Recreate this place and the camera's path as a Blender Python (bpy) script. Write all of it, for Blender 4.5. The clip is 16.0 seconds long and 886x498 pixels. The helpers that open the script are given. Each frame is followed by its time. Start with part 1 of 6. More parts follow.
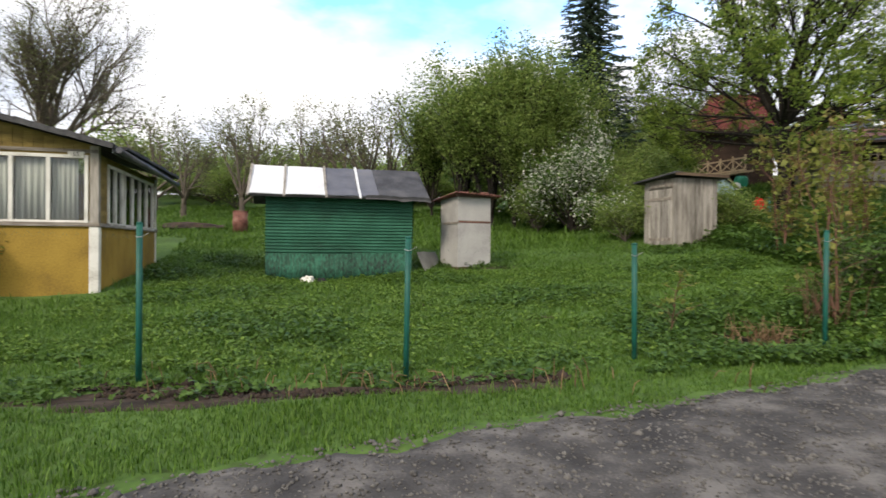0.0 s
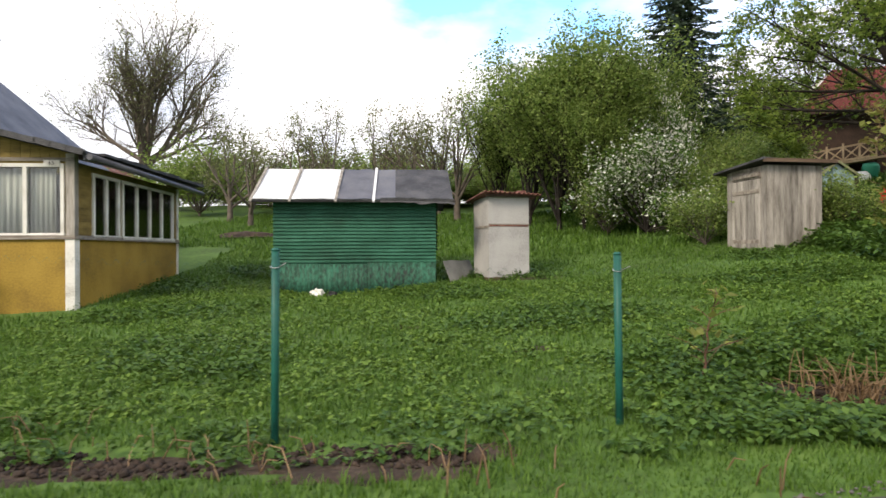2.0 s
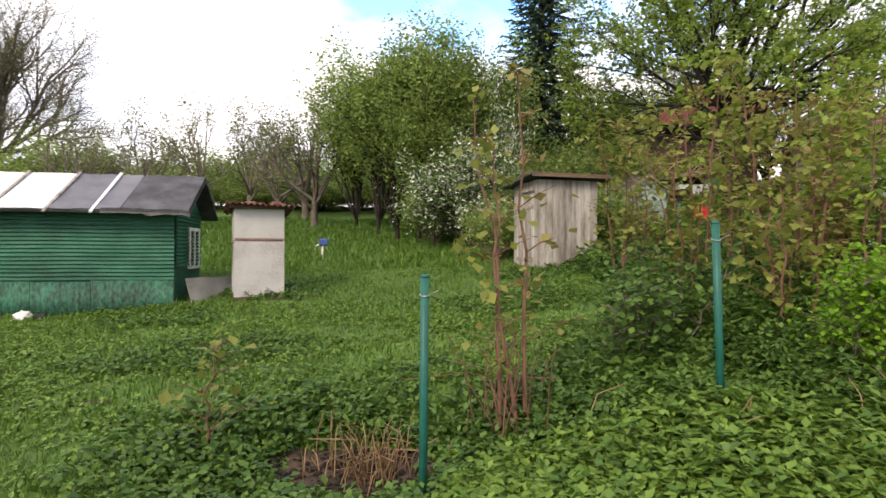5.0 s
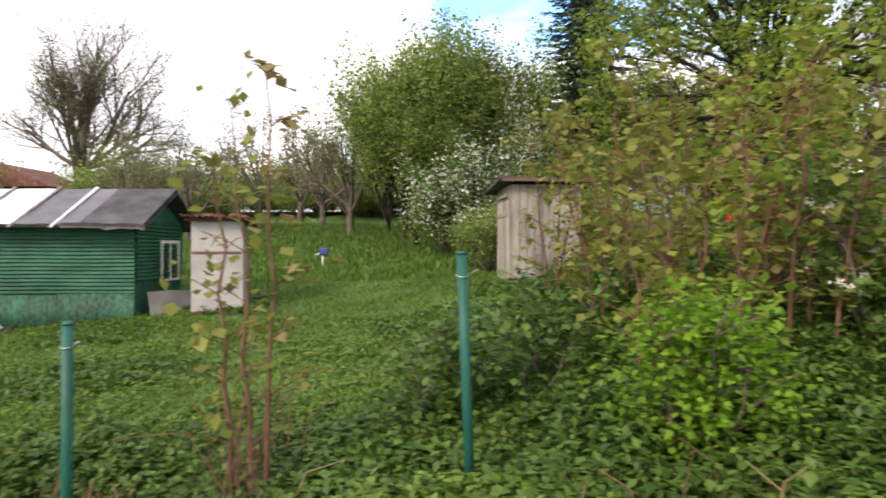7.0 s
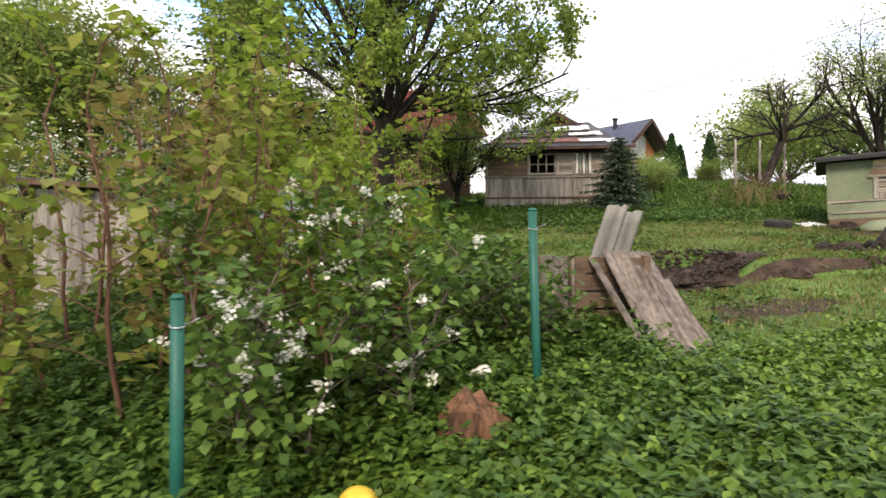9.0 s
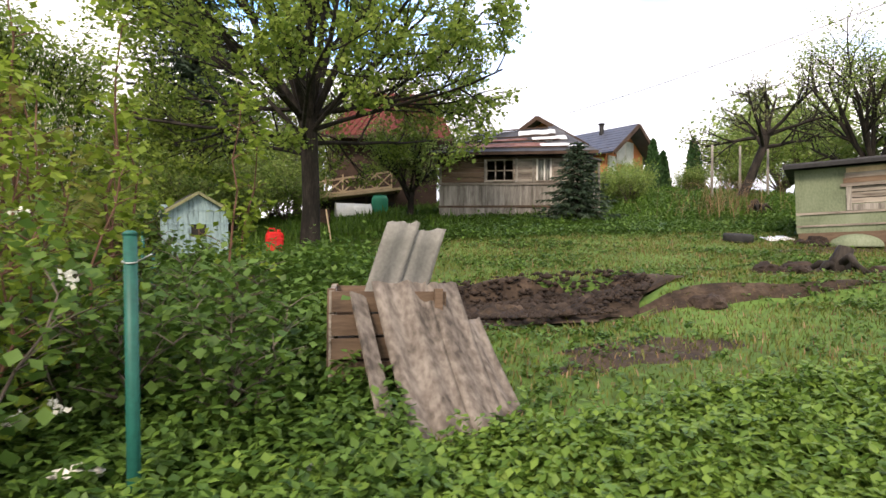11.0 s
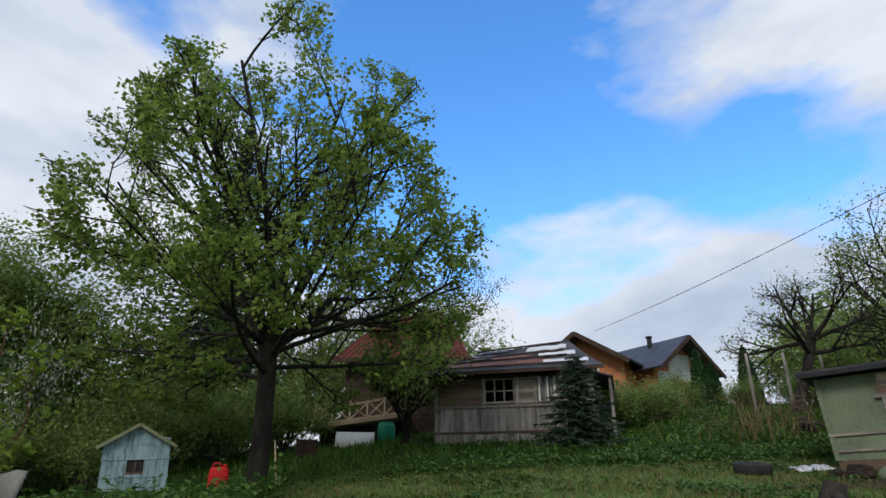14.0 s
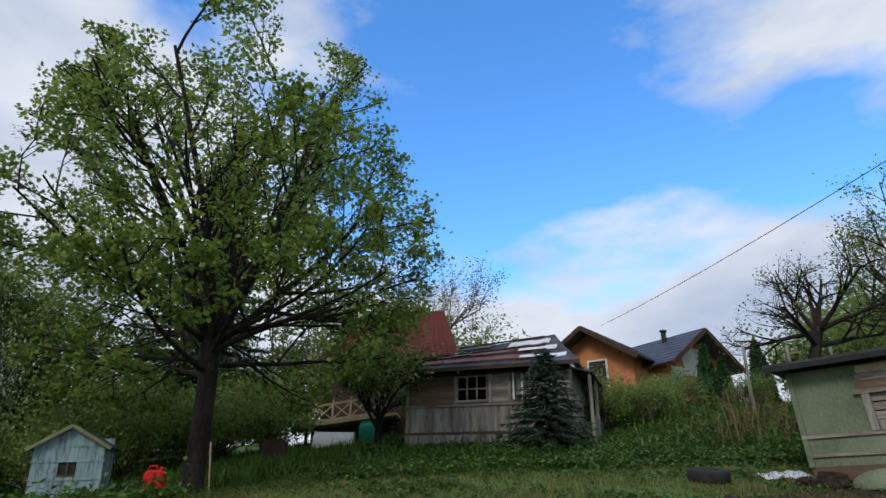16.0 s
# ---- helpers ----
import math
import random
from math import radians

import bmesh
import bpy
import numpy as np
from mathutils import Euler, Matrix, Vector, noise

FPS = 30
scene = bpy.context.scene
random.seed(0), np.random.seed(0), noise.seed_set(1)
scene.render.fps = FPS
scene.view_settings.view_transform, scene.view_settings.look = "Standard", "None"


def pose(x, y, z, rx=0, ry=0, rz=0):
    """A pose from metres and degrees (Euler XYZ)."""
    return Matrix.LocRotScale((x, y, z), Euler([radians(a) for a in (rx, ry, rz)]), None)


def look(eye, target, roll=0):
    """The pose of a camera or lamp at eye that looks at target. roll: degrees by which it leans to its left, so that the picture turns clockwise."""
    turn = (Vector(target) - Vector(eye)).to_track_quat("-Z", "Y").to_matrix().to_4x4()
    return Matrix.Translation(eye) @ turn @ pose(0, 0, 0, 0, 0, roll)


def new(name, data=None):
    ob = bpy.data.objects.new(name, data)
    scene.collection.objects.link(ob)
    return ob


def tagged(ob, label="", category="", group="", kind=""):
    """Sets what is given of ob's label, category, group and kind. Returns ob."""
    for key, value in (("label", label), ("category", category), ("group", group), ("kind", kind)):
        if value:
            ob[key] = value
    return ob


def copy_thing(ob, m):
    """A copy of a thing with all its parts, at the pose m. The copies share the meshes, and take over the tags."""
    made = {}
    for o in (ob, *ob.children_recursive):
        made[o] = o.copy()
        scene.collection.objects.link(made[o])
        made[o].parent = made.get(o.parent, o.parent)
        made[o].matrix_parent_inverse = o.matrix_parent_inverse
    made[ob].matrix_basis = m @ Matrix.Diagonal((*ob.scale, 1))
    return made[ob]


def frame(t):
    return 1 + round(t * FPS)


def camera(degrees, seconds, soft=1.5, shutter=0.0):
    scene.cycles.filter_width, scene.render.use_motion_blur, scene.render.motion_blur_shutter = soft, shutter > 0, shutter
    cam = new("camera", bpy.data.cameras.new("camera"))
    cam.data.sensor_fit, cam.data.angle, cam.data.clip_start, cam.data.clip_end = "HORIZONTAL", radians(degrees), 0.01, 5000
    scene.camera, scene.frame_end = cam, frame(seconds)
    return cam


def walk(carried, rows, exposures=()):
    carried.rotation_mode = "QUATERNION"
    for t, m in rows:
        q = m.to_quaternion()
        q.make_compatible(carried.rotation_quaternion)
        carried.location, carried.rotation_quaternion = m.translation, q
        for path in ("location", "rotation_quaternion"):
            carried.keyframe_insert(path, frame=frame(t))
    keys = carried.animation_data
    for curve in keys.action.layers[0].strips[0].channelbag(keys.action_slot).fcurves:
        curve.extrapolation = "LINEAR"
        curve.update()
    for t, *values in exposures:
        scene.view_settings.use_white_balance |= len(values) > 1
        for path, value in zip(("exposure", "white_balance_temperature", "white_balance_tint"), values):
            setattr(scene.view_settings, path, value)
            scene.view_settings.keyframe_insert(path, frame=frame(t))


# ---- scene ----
cam = camera(74.7, 16.0, shutter=0.22)
PATH = [
    (0, (-0.023, -0.183, 1.172), (-0.049, 1.817, 1.162), 0.5),
    (0.5, (0.282, 0.378, 1.166), (-0.084, 2.344, 1.161), 0.1),
    (1, (0.582, 0.983, 1.196), (0.089, 2.921, 1.186), -0.1),
    (1.5, (1.075, 1.416, 1.219), (0.623, 3.365, 1.219), -0.1),
    (2, (1.632, 1.809, 1.248), (1.245, 3.771, 1.253), -0.3),
    (2.5, (2.207, 2.143, 1.292), (1.95, 4.126, 1.299), -0.1),
    (3, (2.786, 2.312, 1.41), (2.798, 4.312, 1.417), -0.2),
    (3.5, (3.49, 2.674, 1.46), (3.663, 4.667, 1.472), 0.2),
    (4, (4.095, 2.860, 1.516), (4.314, 4.848, 1.533), 0.0),
    (4.5, (4.729, 3.16, 1.593), (4.836, 5.157, 1.6), 0.0),
    (4.7, (4.971, 3.247, 1.567), (4.958, 5.247, 1.574), 0.1),
    (6.8, (7.433, 4.605, 1.845), (6.827, 6.511, 1.859), 0.1),
    (7, (7.697, 4.711, 1.814), (7.204, 6.649, 1.824), -0.0),
    (7.5, (8.325, 5.124, 1.881), (8.12, 7.114, 1.886), -0.0),
    (8, (9.095, 5.345, 2.084), (9.217, 7.342, 2.106), -0.8),
    (8.5, (9.742, 5.608, 2.048), (10.044, 7.585, 2.065), -0.2),
    (9, (10.411, 5.88, 2.104), (10.837, 7.834, 2.124), -0.0),
    (9.5, (10.98, 6.082, 2.157), (11.422, 8.033, 2.18), 0.0),
    (10, (11.589, 6.349, 2.184), (12.028, 8.3, 2.203), 0.2),
    (12.3, (14.209, 6.992, 2.415), (14.456, 8.955, 2.706), 0.2),
    (12.5, (14.425, 6.995, 2.398), (14.654, 8.946, 2.774), 0.1),
    (13, (14.87, 7.166, 2.407), (15.047, 9.065, 3.012), 0.0),
    (13.5, (15.448, 7.368, 2.439), (15.563, 9.209, 3.211), 0.1),
    (14, (15.9, 7.521, 2.428), (15.96, 9.361, 3.208), 0.2),
    (14.5, (16.449, 7.765, 2.475), (16.431, 9.609, 3.251), 0.2),
    (15, (17.02, 7.951, 2.501), (16.961, 9.792, 3.281), 0.2),
    (15.5, (17.586, 8.238, 2.512), (17.505, 10.079, 3.29), 0.4),
    (16, (18.05, 8.503, 2.594), (17.968, 10.345, 3.368), 0.6),
]
walk(cam, [(t, look(eye, target, roll)) for t, eye, target, roll in PATH],
     [(0, 0.8, 6700, 12), (1, 0.85, 6700, 13), (2, 1.0, 6800, 13), (3.5, 1.15, 6850, 15), (7, 1.25, 6950, 18), (10.2, 1.35, 6950, 18), (12.3, 1.2, 7100, 16),
      (12.8, 0.85, 6600, 13), (13.5, 0.05, 6000, 10), (16, -0.05, 5850, 11)])

# ---- world, sun, exposure ----
SUN_EL, SUN_AZ = 36.0, 208.0
w = bpy.data.worlds.new("world")
scene.world = w
w.use_nodes = True
nt = w.node_tree
nt.nodes.clear()
sky = nt.nodes.new("ShaderNodeTexSky")
sky.sky_type, sky.sun_disc = "NISHITA", False
sky.sun_elevation, sky.sun_rotation = radians(SUN_EL), radians(SUN_AZ)
sky.air_density, sky.dust_density, sky.ozone_density = 1.0, 0.3, 3.0
co = nt.nodes.new("ShaderNodeTexCoord")
mp = nt.nodes.new("ShaderNodeMapping")
mp.inputs["Scale"].default_value = (1.0, 1.0, 2.2)
mp.inputs["Location"].default_value = (0.35, 0.62, 0.1)
cl = nt.nodes.new("ShaderNodeTexNoise")
cl.inputs["Scale"].default_value, cl.inputs["Detail"].default_value, cl.inputs["Roughness"].default_value = 2.3, 7.0, 0.52
rampc = nt.nodes.new("ShaderNodeValToRGB")
rampc.color_ramp.elements[0].position, rampc.color_ramp.elements[1].position = 0.46, 0.60
sep = nt.nodes.new("ShaderNodeSeparateXYZ")
low = nt.nodes.new("ShaderNodeMapRange")          # cloud bank that thickens towards the horizon
low.inputs["From Min"].default_value, low.inputs["From Max"].default_value = 0.15, 0.09
mx = nt.nodes.new("ShaderNodeMath")
mx.operation = "MAXIMUM"
mix = nt.nodes.new("ShaderNodeMix")
mix.data_type = "RGBA"
bg = nt.nodes.new("ShaderNodeBackground")
bg.inputs["Strength"].default_value = 0.11
outw = nt.nodes.new("ShaderNodeOutputWorld")
nt.links.new(co.outputs["Generated"], mp.inputs["Vector"])
nt.links.new(mp.outputs["Vector"], cl.inputs["Vector"])
# the cover breaks open in one wide blue gap
gap = nt.nodes.new("ShaderNodeVectorMath")
gap.operation = "DOT_PRODUCT"
gap.inputs[1].default_value = (math.sin(radians(7)) * math.cos(radians(40)), math.cos(radians(7)) * math.cos(radians(40)), math.sin(radians(40)))
shut = nt.nodes.new("ShaderNodeMath")
shut.operation = "MULTIPLY_ADD"
shut.inputs[1].default_value, shut.inputs[2].default_value = -1.1, 1.025
cover = nt.nodes.new("ShaderNodeMath")
cover.operation = "ADD"
nt.links.new(co.outputs["Generated"], gap.inputs[0])
nt.links.new(gap.outputs["Value"], shut.inputs[0])
nt.links.new(shut.outputs[0], cover.inputs[0])
nt.links.new(cl.outputs["Fac"], cover.inputs[1])
nt.links.new(cover.outputs[0], rampc.inputs["Fac"])
# a bank with a ragged upper edge along the horizon
edge = nt.nodes.new("ShaderNodeMath")
edge.operation = "MULTIPLY_ADD"
edge.inputs[1].default_value = -0.42
# thin and thick parts of the cloud
tone = nt.nodes.new("ShaderNodeTexNoise")
tone.inputs["Scale"].default_value, tone.inputs["Detail"].default_value = 3.1, 6.0
tones = nt.nodes.new("ShaderNodeValToRGB")
tones.color_ramp.elements[0].position, tones.color_ramp.elements[1].position = 0.36, 0.62
tones.color_ramp.elements[0].color, tones.color_ramp.elements[1].color = (0.60, 0.67, 0.79, 1), (1.0, 1.0, 1.0, 1)
bright = nt.nodes.new("ShaderNodeMix")
bright.data_type, bright.blend_type = "RGBA", "MULTIPLY"
bright.inputs["Factor"].default_value = 1.0
bright.inputs["B"].default_value = (7.7, 7.65, 7.6, 1)
nt.links.new(mp.outputs["Vector"], tone.inputs["Vector"])
nt.links.new(tone.outputs["Fac"], tones.inputs["Fac"])
nt.links.new(tones.outputs["Color"], bright.inputs["A"])
nt.links.new(bright.outputs["Result"], mix.inputs["B"])
nt.links.new(co.outputs["Generated"], sep.inputs["Vector"])
nt.links.new(cl.outputs["Fac"], edge.inputs[0])
nt.links.new(sep.outputs["Z"], edge.inputs[2])
nt.links.new(edge.outputs[0], low.inputs["Value"])
nt.links.new(rampc.outputs["Color"], mx.inputs[0])
nt.links.new(low.outputs["Result"], mx.inputs[1])
nt.links.new(mx.outputs[0], mix.inputs["Factor"])
hue = nt.nodes.new("ShaderNodeHueSaturation")
hue.inputs["Saturation"].default_value, hue.inputs["Value"].default_value = 1.2, 2.9
nt.links.new(sky.outputs["Color"], hue.inputs["Color"])
nt.links.new(hue.outputs["Color"], mix.inputs["A"])
nt.links.new(mix.outputs["Result"], bg.inputs["Color"])
nt.links.new(bg.outputs["Background"], outw.inputs["Surface"])
sun = new("sun", bpy.data.lights.new("sun", "SUN"))
sun.data.energy, sun.data.angle, sun.data.color = 1.8, radians(16), (1.0, 0.90, 0.74)
_az = radians(SUN_AZ)
sun.matrix_world = look((0, 0, 30), (-math.sin(_az) * 30, -math.cos(_az) * 30, 30 - 30 * math.tan(radians(SUN_EL))))

# ---- materials ----


def mat(name, cols, rough=0.8, scale=6.0, bump=0.3, fine=60.0, stretch=(1, 1, 1), metal=0.0, island=0.0, spec=0.3, coarse=0.35):
    """A surface of two or three colours mixed by a coarse and a fine noise, with relief."""
    m = bpy.data.materials.new(name)
    m.use_nodes = True
    t = m.node_tree
    n, l = t.nodes, t.links
    b = n["Principled BSDF"]
    b.inputs["Roughness"].default_value, b.inputs["Metallic"].default_value = rough, metal
    b.inputs["Specular IOR Level"].default_value = spec
    tc = n.new("ShaderNodeTexCoord")
    mpn = n.new("ShaderNodeMapping")
    mpn.inputs["Scale"].default_value = stretch
    l.new(tc.outputs["Object"], mpn.inputs["Vector"])
    a = n.new("ShaderNodeTexNoise")
    a.inputs["Scale"].default_value, a.inputs["Detail"].default_value = scale, 5
    f = n.new("ShaderNodeTexNoise")
    f.inputs["Scale"].default_value, f.inputs["Detail"].default_value = fine, 4
    l.new(mpn.outputs["Vector"], a.inputs["Vector"])
    l.new(mpn.outputs["Vector"], f.inputs["Vector"])
    add = n.new("ShaderNodeMix")
    add.inputs["Factor"].default_value = coarse
    l.new(a.outputs["Fac"], add.inputs["A"])
    l.new(f.outputs["Fac"], add.inputs["B"])
    r = n.new("ShaderNodeValToRGB")
    e = r.color_ramp.elements
    e[0].position, e[1].position = 0.36, 0.64
    e[0].color, e[1].color = (*cols[0], 1), (*cols[-1], 1)
    for i, c in enumerate(cols[1:-1]):
        k = e.new(0.36 + 0.28 * (i + 1) / (len(cols) - 1))
        k.color = (*c, 1)
    l.new(add.outputs["Result"], r.inputs["Fac"])
    col = r.outputs["Color"]
    if island:
        inf = n.new("ShaderNodeObjectInfo")
        hv = n.new("ShaderNodeHueSaturation")
        mr = n.new("ShaderNodeMapRange")
        mr.inputs["To Min"].default_value, mr.inputs["To Max"].default_value = 1 - island, 1 + island
        l.new(inf.outputs["Random"], mr.inputs["Value"])
        l.new(mr.outputs["Result"], hv.inputs["Value"])
        l.new(col, hv.inputs["Color"])
        col = hv.outputs["Color"]
    l.new(col, b.inputs["Base Color"])
    if bump:
        bp = n.new("ShaderNodeBump")
        bp.inputs["Strength"].default_value, bp.inputs["Distance"].default_value = bump, 0.02
        l.new(add.outputs["Result"], bp.inputs["Height"])
        l.new(bp.outputs["Normal"], b.inputs["Normal"])
    return m


def leafmat(name, c0, c1, trans=0.45, rough=0.5):
    """Leaves: colour varies leaf by leaf; light passes through."""
    m = bpy.data.materials.new(name)
    m.use_nodes = True
    t = m.node_tree
    n, l = t.nodes, t.links
    n.clear()
    g = n.new("ShaderNodeNewGeometry")
    r = n.new("ShaderNodeValToRGB")
    r.color_ramp.elements[0].color, r.color_ramp.elements[1].color = (*c0, 1), (*c1, 1)
    l.new(g.outputs["Random Per Island"], r.inputs["Fac"])
    b = n.new("ShaderNodeBsdfPrincipled")
    b.inputs["Roughness"].default_value = rough
    b.inputs["Specular IOR Level"].default_value = 0.25
    tr = n.new("ShaderNodeBsdfTranslucent")
    ms = n.new("ShaderNodeMixShader")
    ms.inputs["Fac"].default_value = trans
    o = n.new("ShaderNodeOutputMaterial")
    l.new(r.outputs["Color"], b.inputs["Base Color"])
    l.new(r.outputs["Color"], tr.inputs["Color"])
    l.new(b.outputs["BSDF"], ms.inputs[1])
    l.new(tr.outputs["BSDF"], ms.inputs[2])
    l.new(ms.outputs["Shader"], o.inputs["Surface"])
    return m


M = {}
M["ground"] = mat("ground", [(0.036, 0.062, 0.012), (0.06, 0.118, 0.02), (0.092, 0.155, 0.03)], 0.95, 0.5, 0.6, 9.0, coarse=0.5)
M["soil"] = mat("soil", [(0.014, 0.009, 0.006), (0.036, 0.024, 0.016), (0.075, 0.052, 0.036)], 0.95, 3.0, 1.0, 22.0)
M["clod"] = mat("clod", [(0.012, 0.008, 0.006), (0.05, 0.034, 0.025)], 0.95, 6.0, 0.8, 40.0, island=0.3)
M["road"] = mat("road", [(0.03, 0.028, 0.027), (0.06, 0.056, 0.053), (0.14, 0.13, 0.12)], 0.9, 2.5, 1.0, 45.0, coarse=0.2)
M["stone"] = mat("stone", [(0.07, 0.066, 0.062), (0.2, 0.19, 0.175)], 0.85, 8.0, 0.5, 60.0, island=0.35)
M["grass"] = leafmat("grass", (0.04, 0.092, 0.012), (0.118, 0.215, 0.03), 0.35)
M["slopegrass"] = leafmat("slope_grass", (0.06, 0.08, 0.014), (0.16, 0.18, 0.04), 0.35)
M["weed"] = leafmat("weed", (0.034, 0.08, 0.014), (0.11, 0.195, 0.035), 0.35)
M["weedlight"] = leafmat("weedlight", (0.065, 0.135, 0.02), (0.17, 0.265, 0.045), 0.35)
M["dry"] = leafmat("dry", (0.10, 0.06, 0.03), (0.30, 0.20, 0.11), 0.2)
M["maple"] = leafmat("maple_leaf", (0.10, 0.17, 0.03), (0.29, 0.38, 0.075), 0.58)
M["hazel"] = leafmat("hazel_leaf", (0.10, 0.17, 0.035), (0.29, 0.37, 0.10), 0.5)
M["olive"] = leafmat("sapling_leaf", (0.13, 0.15, 0.03), (0.29, 0.31, 0.07), 0.5)
M["rust"] = leafmat("young_leaf", (0.16, 0.13, 0.04), (0.29, 0.25, 0.08), 0.45)
M["cherry"] = leafmat("cherry_leaf", (0.05, 0.11, 0.022), (0.15, 0.25, 0.05), 0.45)
M["bright"] = leafmat("bright_leaf", (0.10, 0.22, 0.015), (0.21, 0.38, 0.03), 0.5)
M["fresh"] = leafmat("fresh_leaf", (0.12, 0.19, 0.02), (0.26, 0.35, 0.05), 0.5)
M["white"] = leafmat("blossom", (0.62, 0.63, 0.55), (0.85, 0.85, 0.8), 0.35)
M["needle"] = leafmat("needle", (0.014, 0.032, 0.018), (0.05, 0.08, 0.045), 0.15)
M["thuja"] = leafmat("thuja", (0.015, 0.05, 0.015), (0.045, 0.10, 0.03), 0.2)
M["grey_leaf"] = leafmat("bud_leaf", (0.10, 0.11, 0.045), (0.22, 0.24, 0.10), 0.4)
M["bark"] = mat("bark", [(0.008, 0.007, 0.006), (0.02, 0.016, 0.013), (0.042, 0.035, 0.029)], 0.95, 5.0, 1.0, 30.0, (1, 1, 0.25))
M["twig"] = mat("twig", [(0.07, 0.058, 0.048), (0.15, 0.125, 0.10)], 0.9, 5.0, 0.4, 30.0)
M["redtwig"] = mat("redtwig", [(0.09, 0.045, 0.03), (0.17, 0.09, 0.06)], 0.8, 5.0, 0.3, 30.0)
M["yellow"] = mat("yellow_paint", [(0.18, 0.112, 0.02), (0.28, 0.18, 0.028), (0.34, 0.225, 0.04)], 0.75, 1.4, 0.25, 30.0)
M["yellowdark"] = mat("old_yellow_boards", [(0.115, 0.08, 0.022), (0.20, 0.14, 0.038), (0.26, 0.19, 0.06)], 0.8, 2.0, 0.4, 22.0, (0.4, 1, 4), island=0.12)
M["whitepaint"] = mat("white_paint", [(0.38, 0.36, 0.32), (0.62, 0.61, 0.57), (0.72, 0.71, 0.67)], 0.7, 2.5, 0.3, 50.0)
M["curtain"] = mat("curtain", [(0.34, 0.35, 0.33), (0.54, 0.55, 0.52)], 0.95, 2.0, 0.6, 9.0, (6, 6, 0.4))
# near-black colour that stands in for shade inside openings and under the deck
M["deep_shade"] = mat("deep_shade_colour", [(0.02, 0.018, 0.016), (0.05, 0.045, 0.04)], 0.9, 3.0, 0.1, 20.0)
M["felt"] = mat("roofing_felt", [(0.018, 0.018, 0.021), (0.045, 0.045, 0.05), (0.09, 0.09, 0.095)], 0.75, 1.8, 0.5, 45.0)
M["slate"] = mat("grey_sheet_roof", [(0.05, 0.052, 0.062), (0.10, 0.10, 0.115), (0.14, 0.14, 0.15)], 0.55, 1.5, 0.3, 40.0)
M["whitesheet"] = mat("white_sheet", [(0.50, 0.51, 0.53), (0.72, 0.73, 0.75)], 0.55, 1.5, 0.2, 30.0)
M["green"] = mat("green_paint", [(0.008, 0.045, 0.026), (0.018, 0.10, 0.06), (0.035, 0.15, 0.095)], 0.65, 1.3, 0.4, 26.0, (1, 1, 1.6), coarse=0.5)
M["greendark"] = mat("dirty_green", [(0.012, 0.022, 0.017), (0.018, 0.075, 0.046), (0.03, 0.135, 0.085)], 0.7, 2.6, 0.4, 24.0, (1, 1, 0.5), coarse=0.65)
M["post"] = mat("post_green", [(0.006, 0.06, 0.047), (0.011, 0.105, 0.08)], 0.5, 5.0, 0.15, 60.0)
M["wire"] = mat("wire", [(0.35, 0.36, 0.35), (0.5, 0.5, 0.5)], 0.45, 10.0, 0.0, 60.0, metal=0.7)
M["netwire"] = mat("green_wire", [(0.03, 0.09, 0.07), (0.06, 0.14, 0.11)], 0.5, 10.0, 0.0, 60.0)
M["plaster"] = mat("grey_panel", [(0.27, 0.262, 0.255), (0.37, 0.362, 0.352), (0.42, 0.41, 0.40)], 0.9, 1.6, 0.25, 45.0)
M["oldwood"] = mat("weathered_wood", [(0.13, 0.115, 0.10), (0.25, 0.23, 0.205), (0.36, 0.335, 0.30)], 0.9, 3.0, 0.5, 16.0, (3, 3, 0.35), island=0.2)
M["oldwoodh"] = mat("weathered_wood_level", [(0.12, 0.10, 0.085), (0.23, 0.20, 0.17), (0.33, 0.30, 0.26)], 0.9, 3.0, 0.5, 16.0, (0.35, 3, 3), island=0.2)
M["brownwood"] = mat("brown_wood", [(0.07, 0.045, 0.03), (0.16, 0.11, 0.075)], 0.85, 3.0, 0.4, 18.0, (0.4, 3, 3), island=0.2)
M["newwood"] = mat("new_timber", [(0.36, 0.26, 0.16), (0.52, 0.40, 0.26)], 0.75, 3.0, 0.2, 20.0, island=0.12)
M["asbestos"] = mat("asbestos_sheet", [(0.05, 0.041, 0.034), (0.125, 0.105, 0.088), (0.205, 0.18, 0.155)], 0.9, 2.2, 0.4, 11.0, (2, 2, 0.6), coarse=0.55)
M["asbestosnew"] = mat("grey_asbestos_sheet", [(0.14, 0.138, 0.125), (0.25, 0.245, 0.225)], 0.9, 2.2, 0.3, 40.0)
M["rusty"] = mat("rusty_sheet", [(0.07, 0.03, 0.025), (0.17, 0.07, 0.055), (0.24, 0.14, 0.11)], 0.8, 4.0, 0.4, 30.0)
M["redroof"] = mat("red_roof", [(0.085, 0.02, 0.016), (0.13, 0.03, 0.024)], 0.8, 2.0, 0.15, 30.0)
M["orange"] = mat("orange_wall", [(0.42, 0.15, 0.065), (0.52, 0.20, 0.09)], 0.85, 3.0, 0.2, 40.0)
M["darkroof"] = mat("dark_tile_roof", [(0.045, 0.05, 0.07), (0.08, 0.085, 0.11)], 0.5, 2.0, 0.2, 30.0)
M["darkwood"] = mat("dark_wood", [(0.03, 0.018, 0.012), (0.07, 0.042, 0.03)], 0.8, 3.0, 0.3, 20.0, island=0.1)
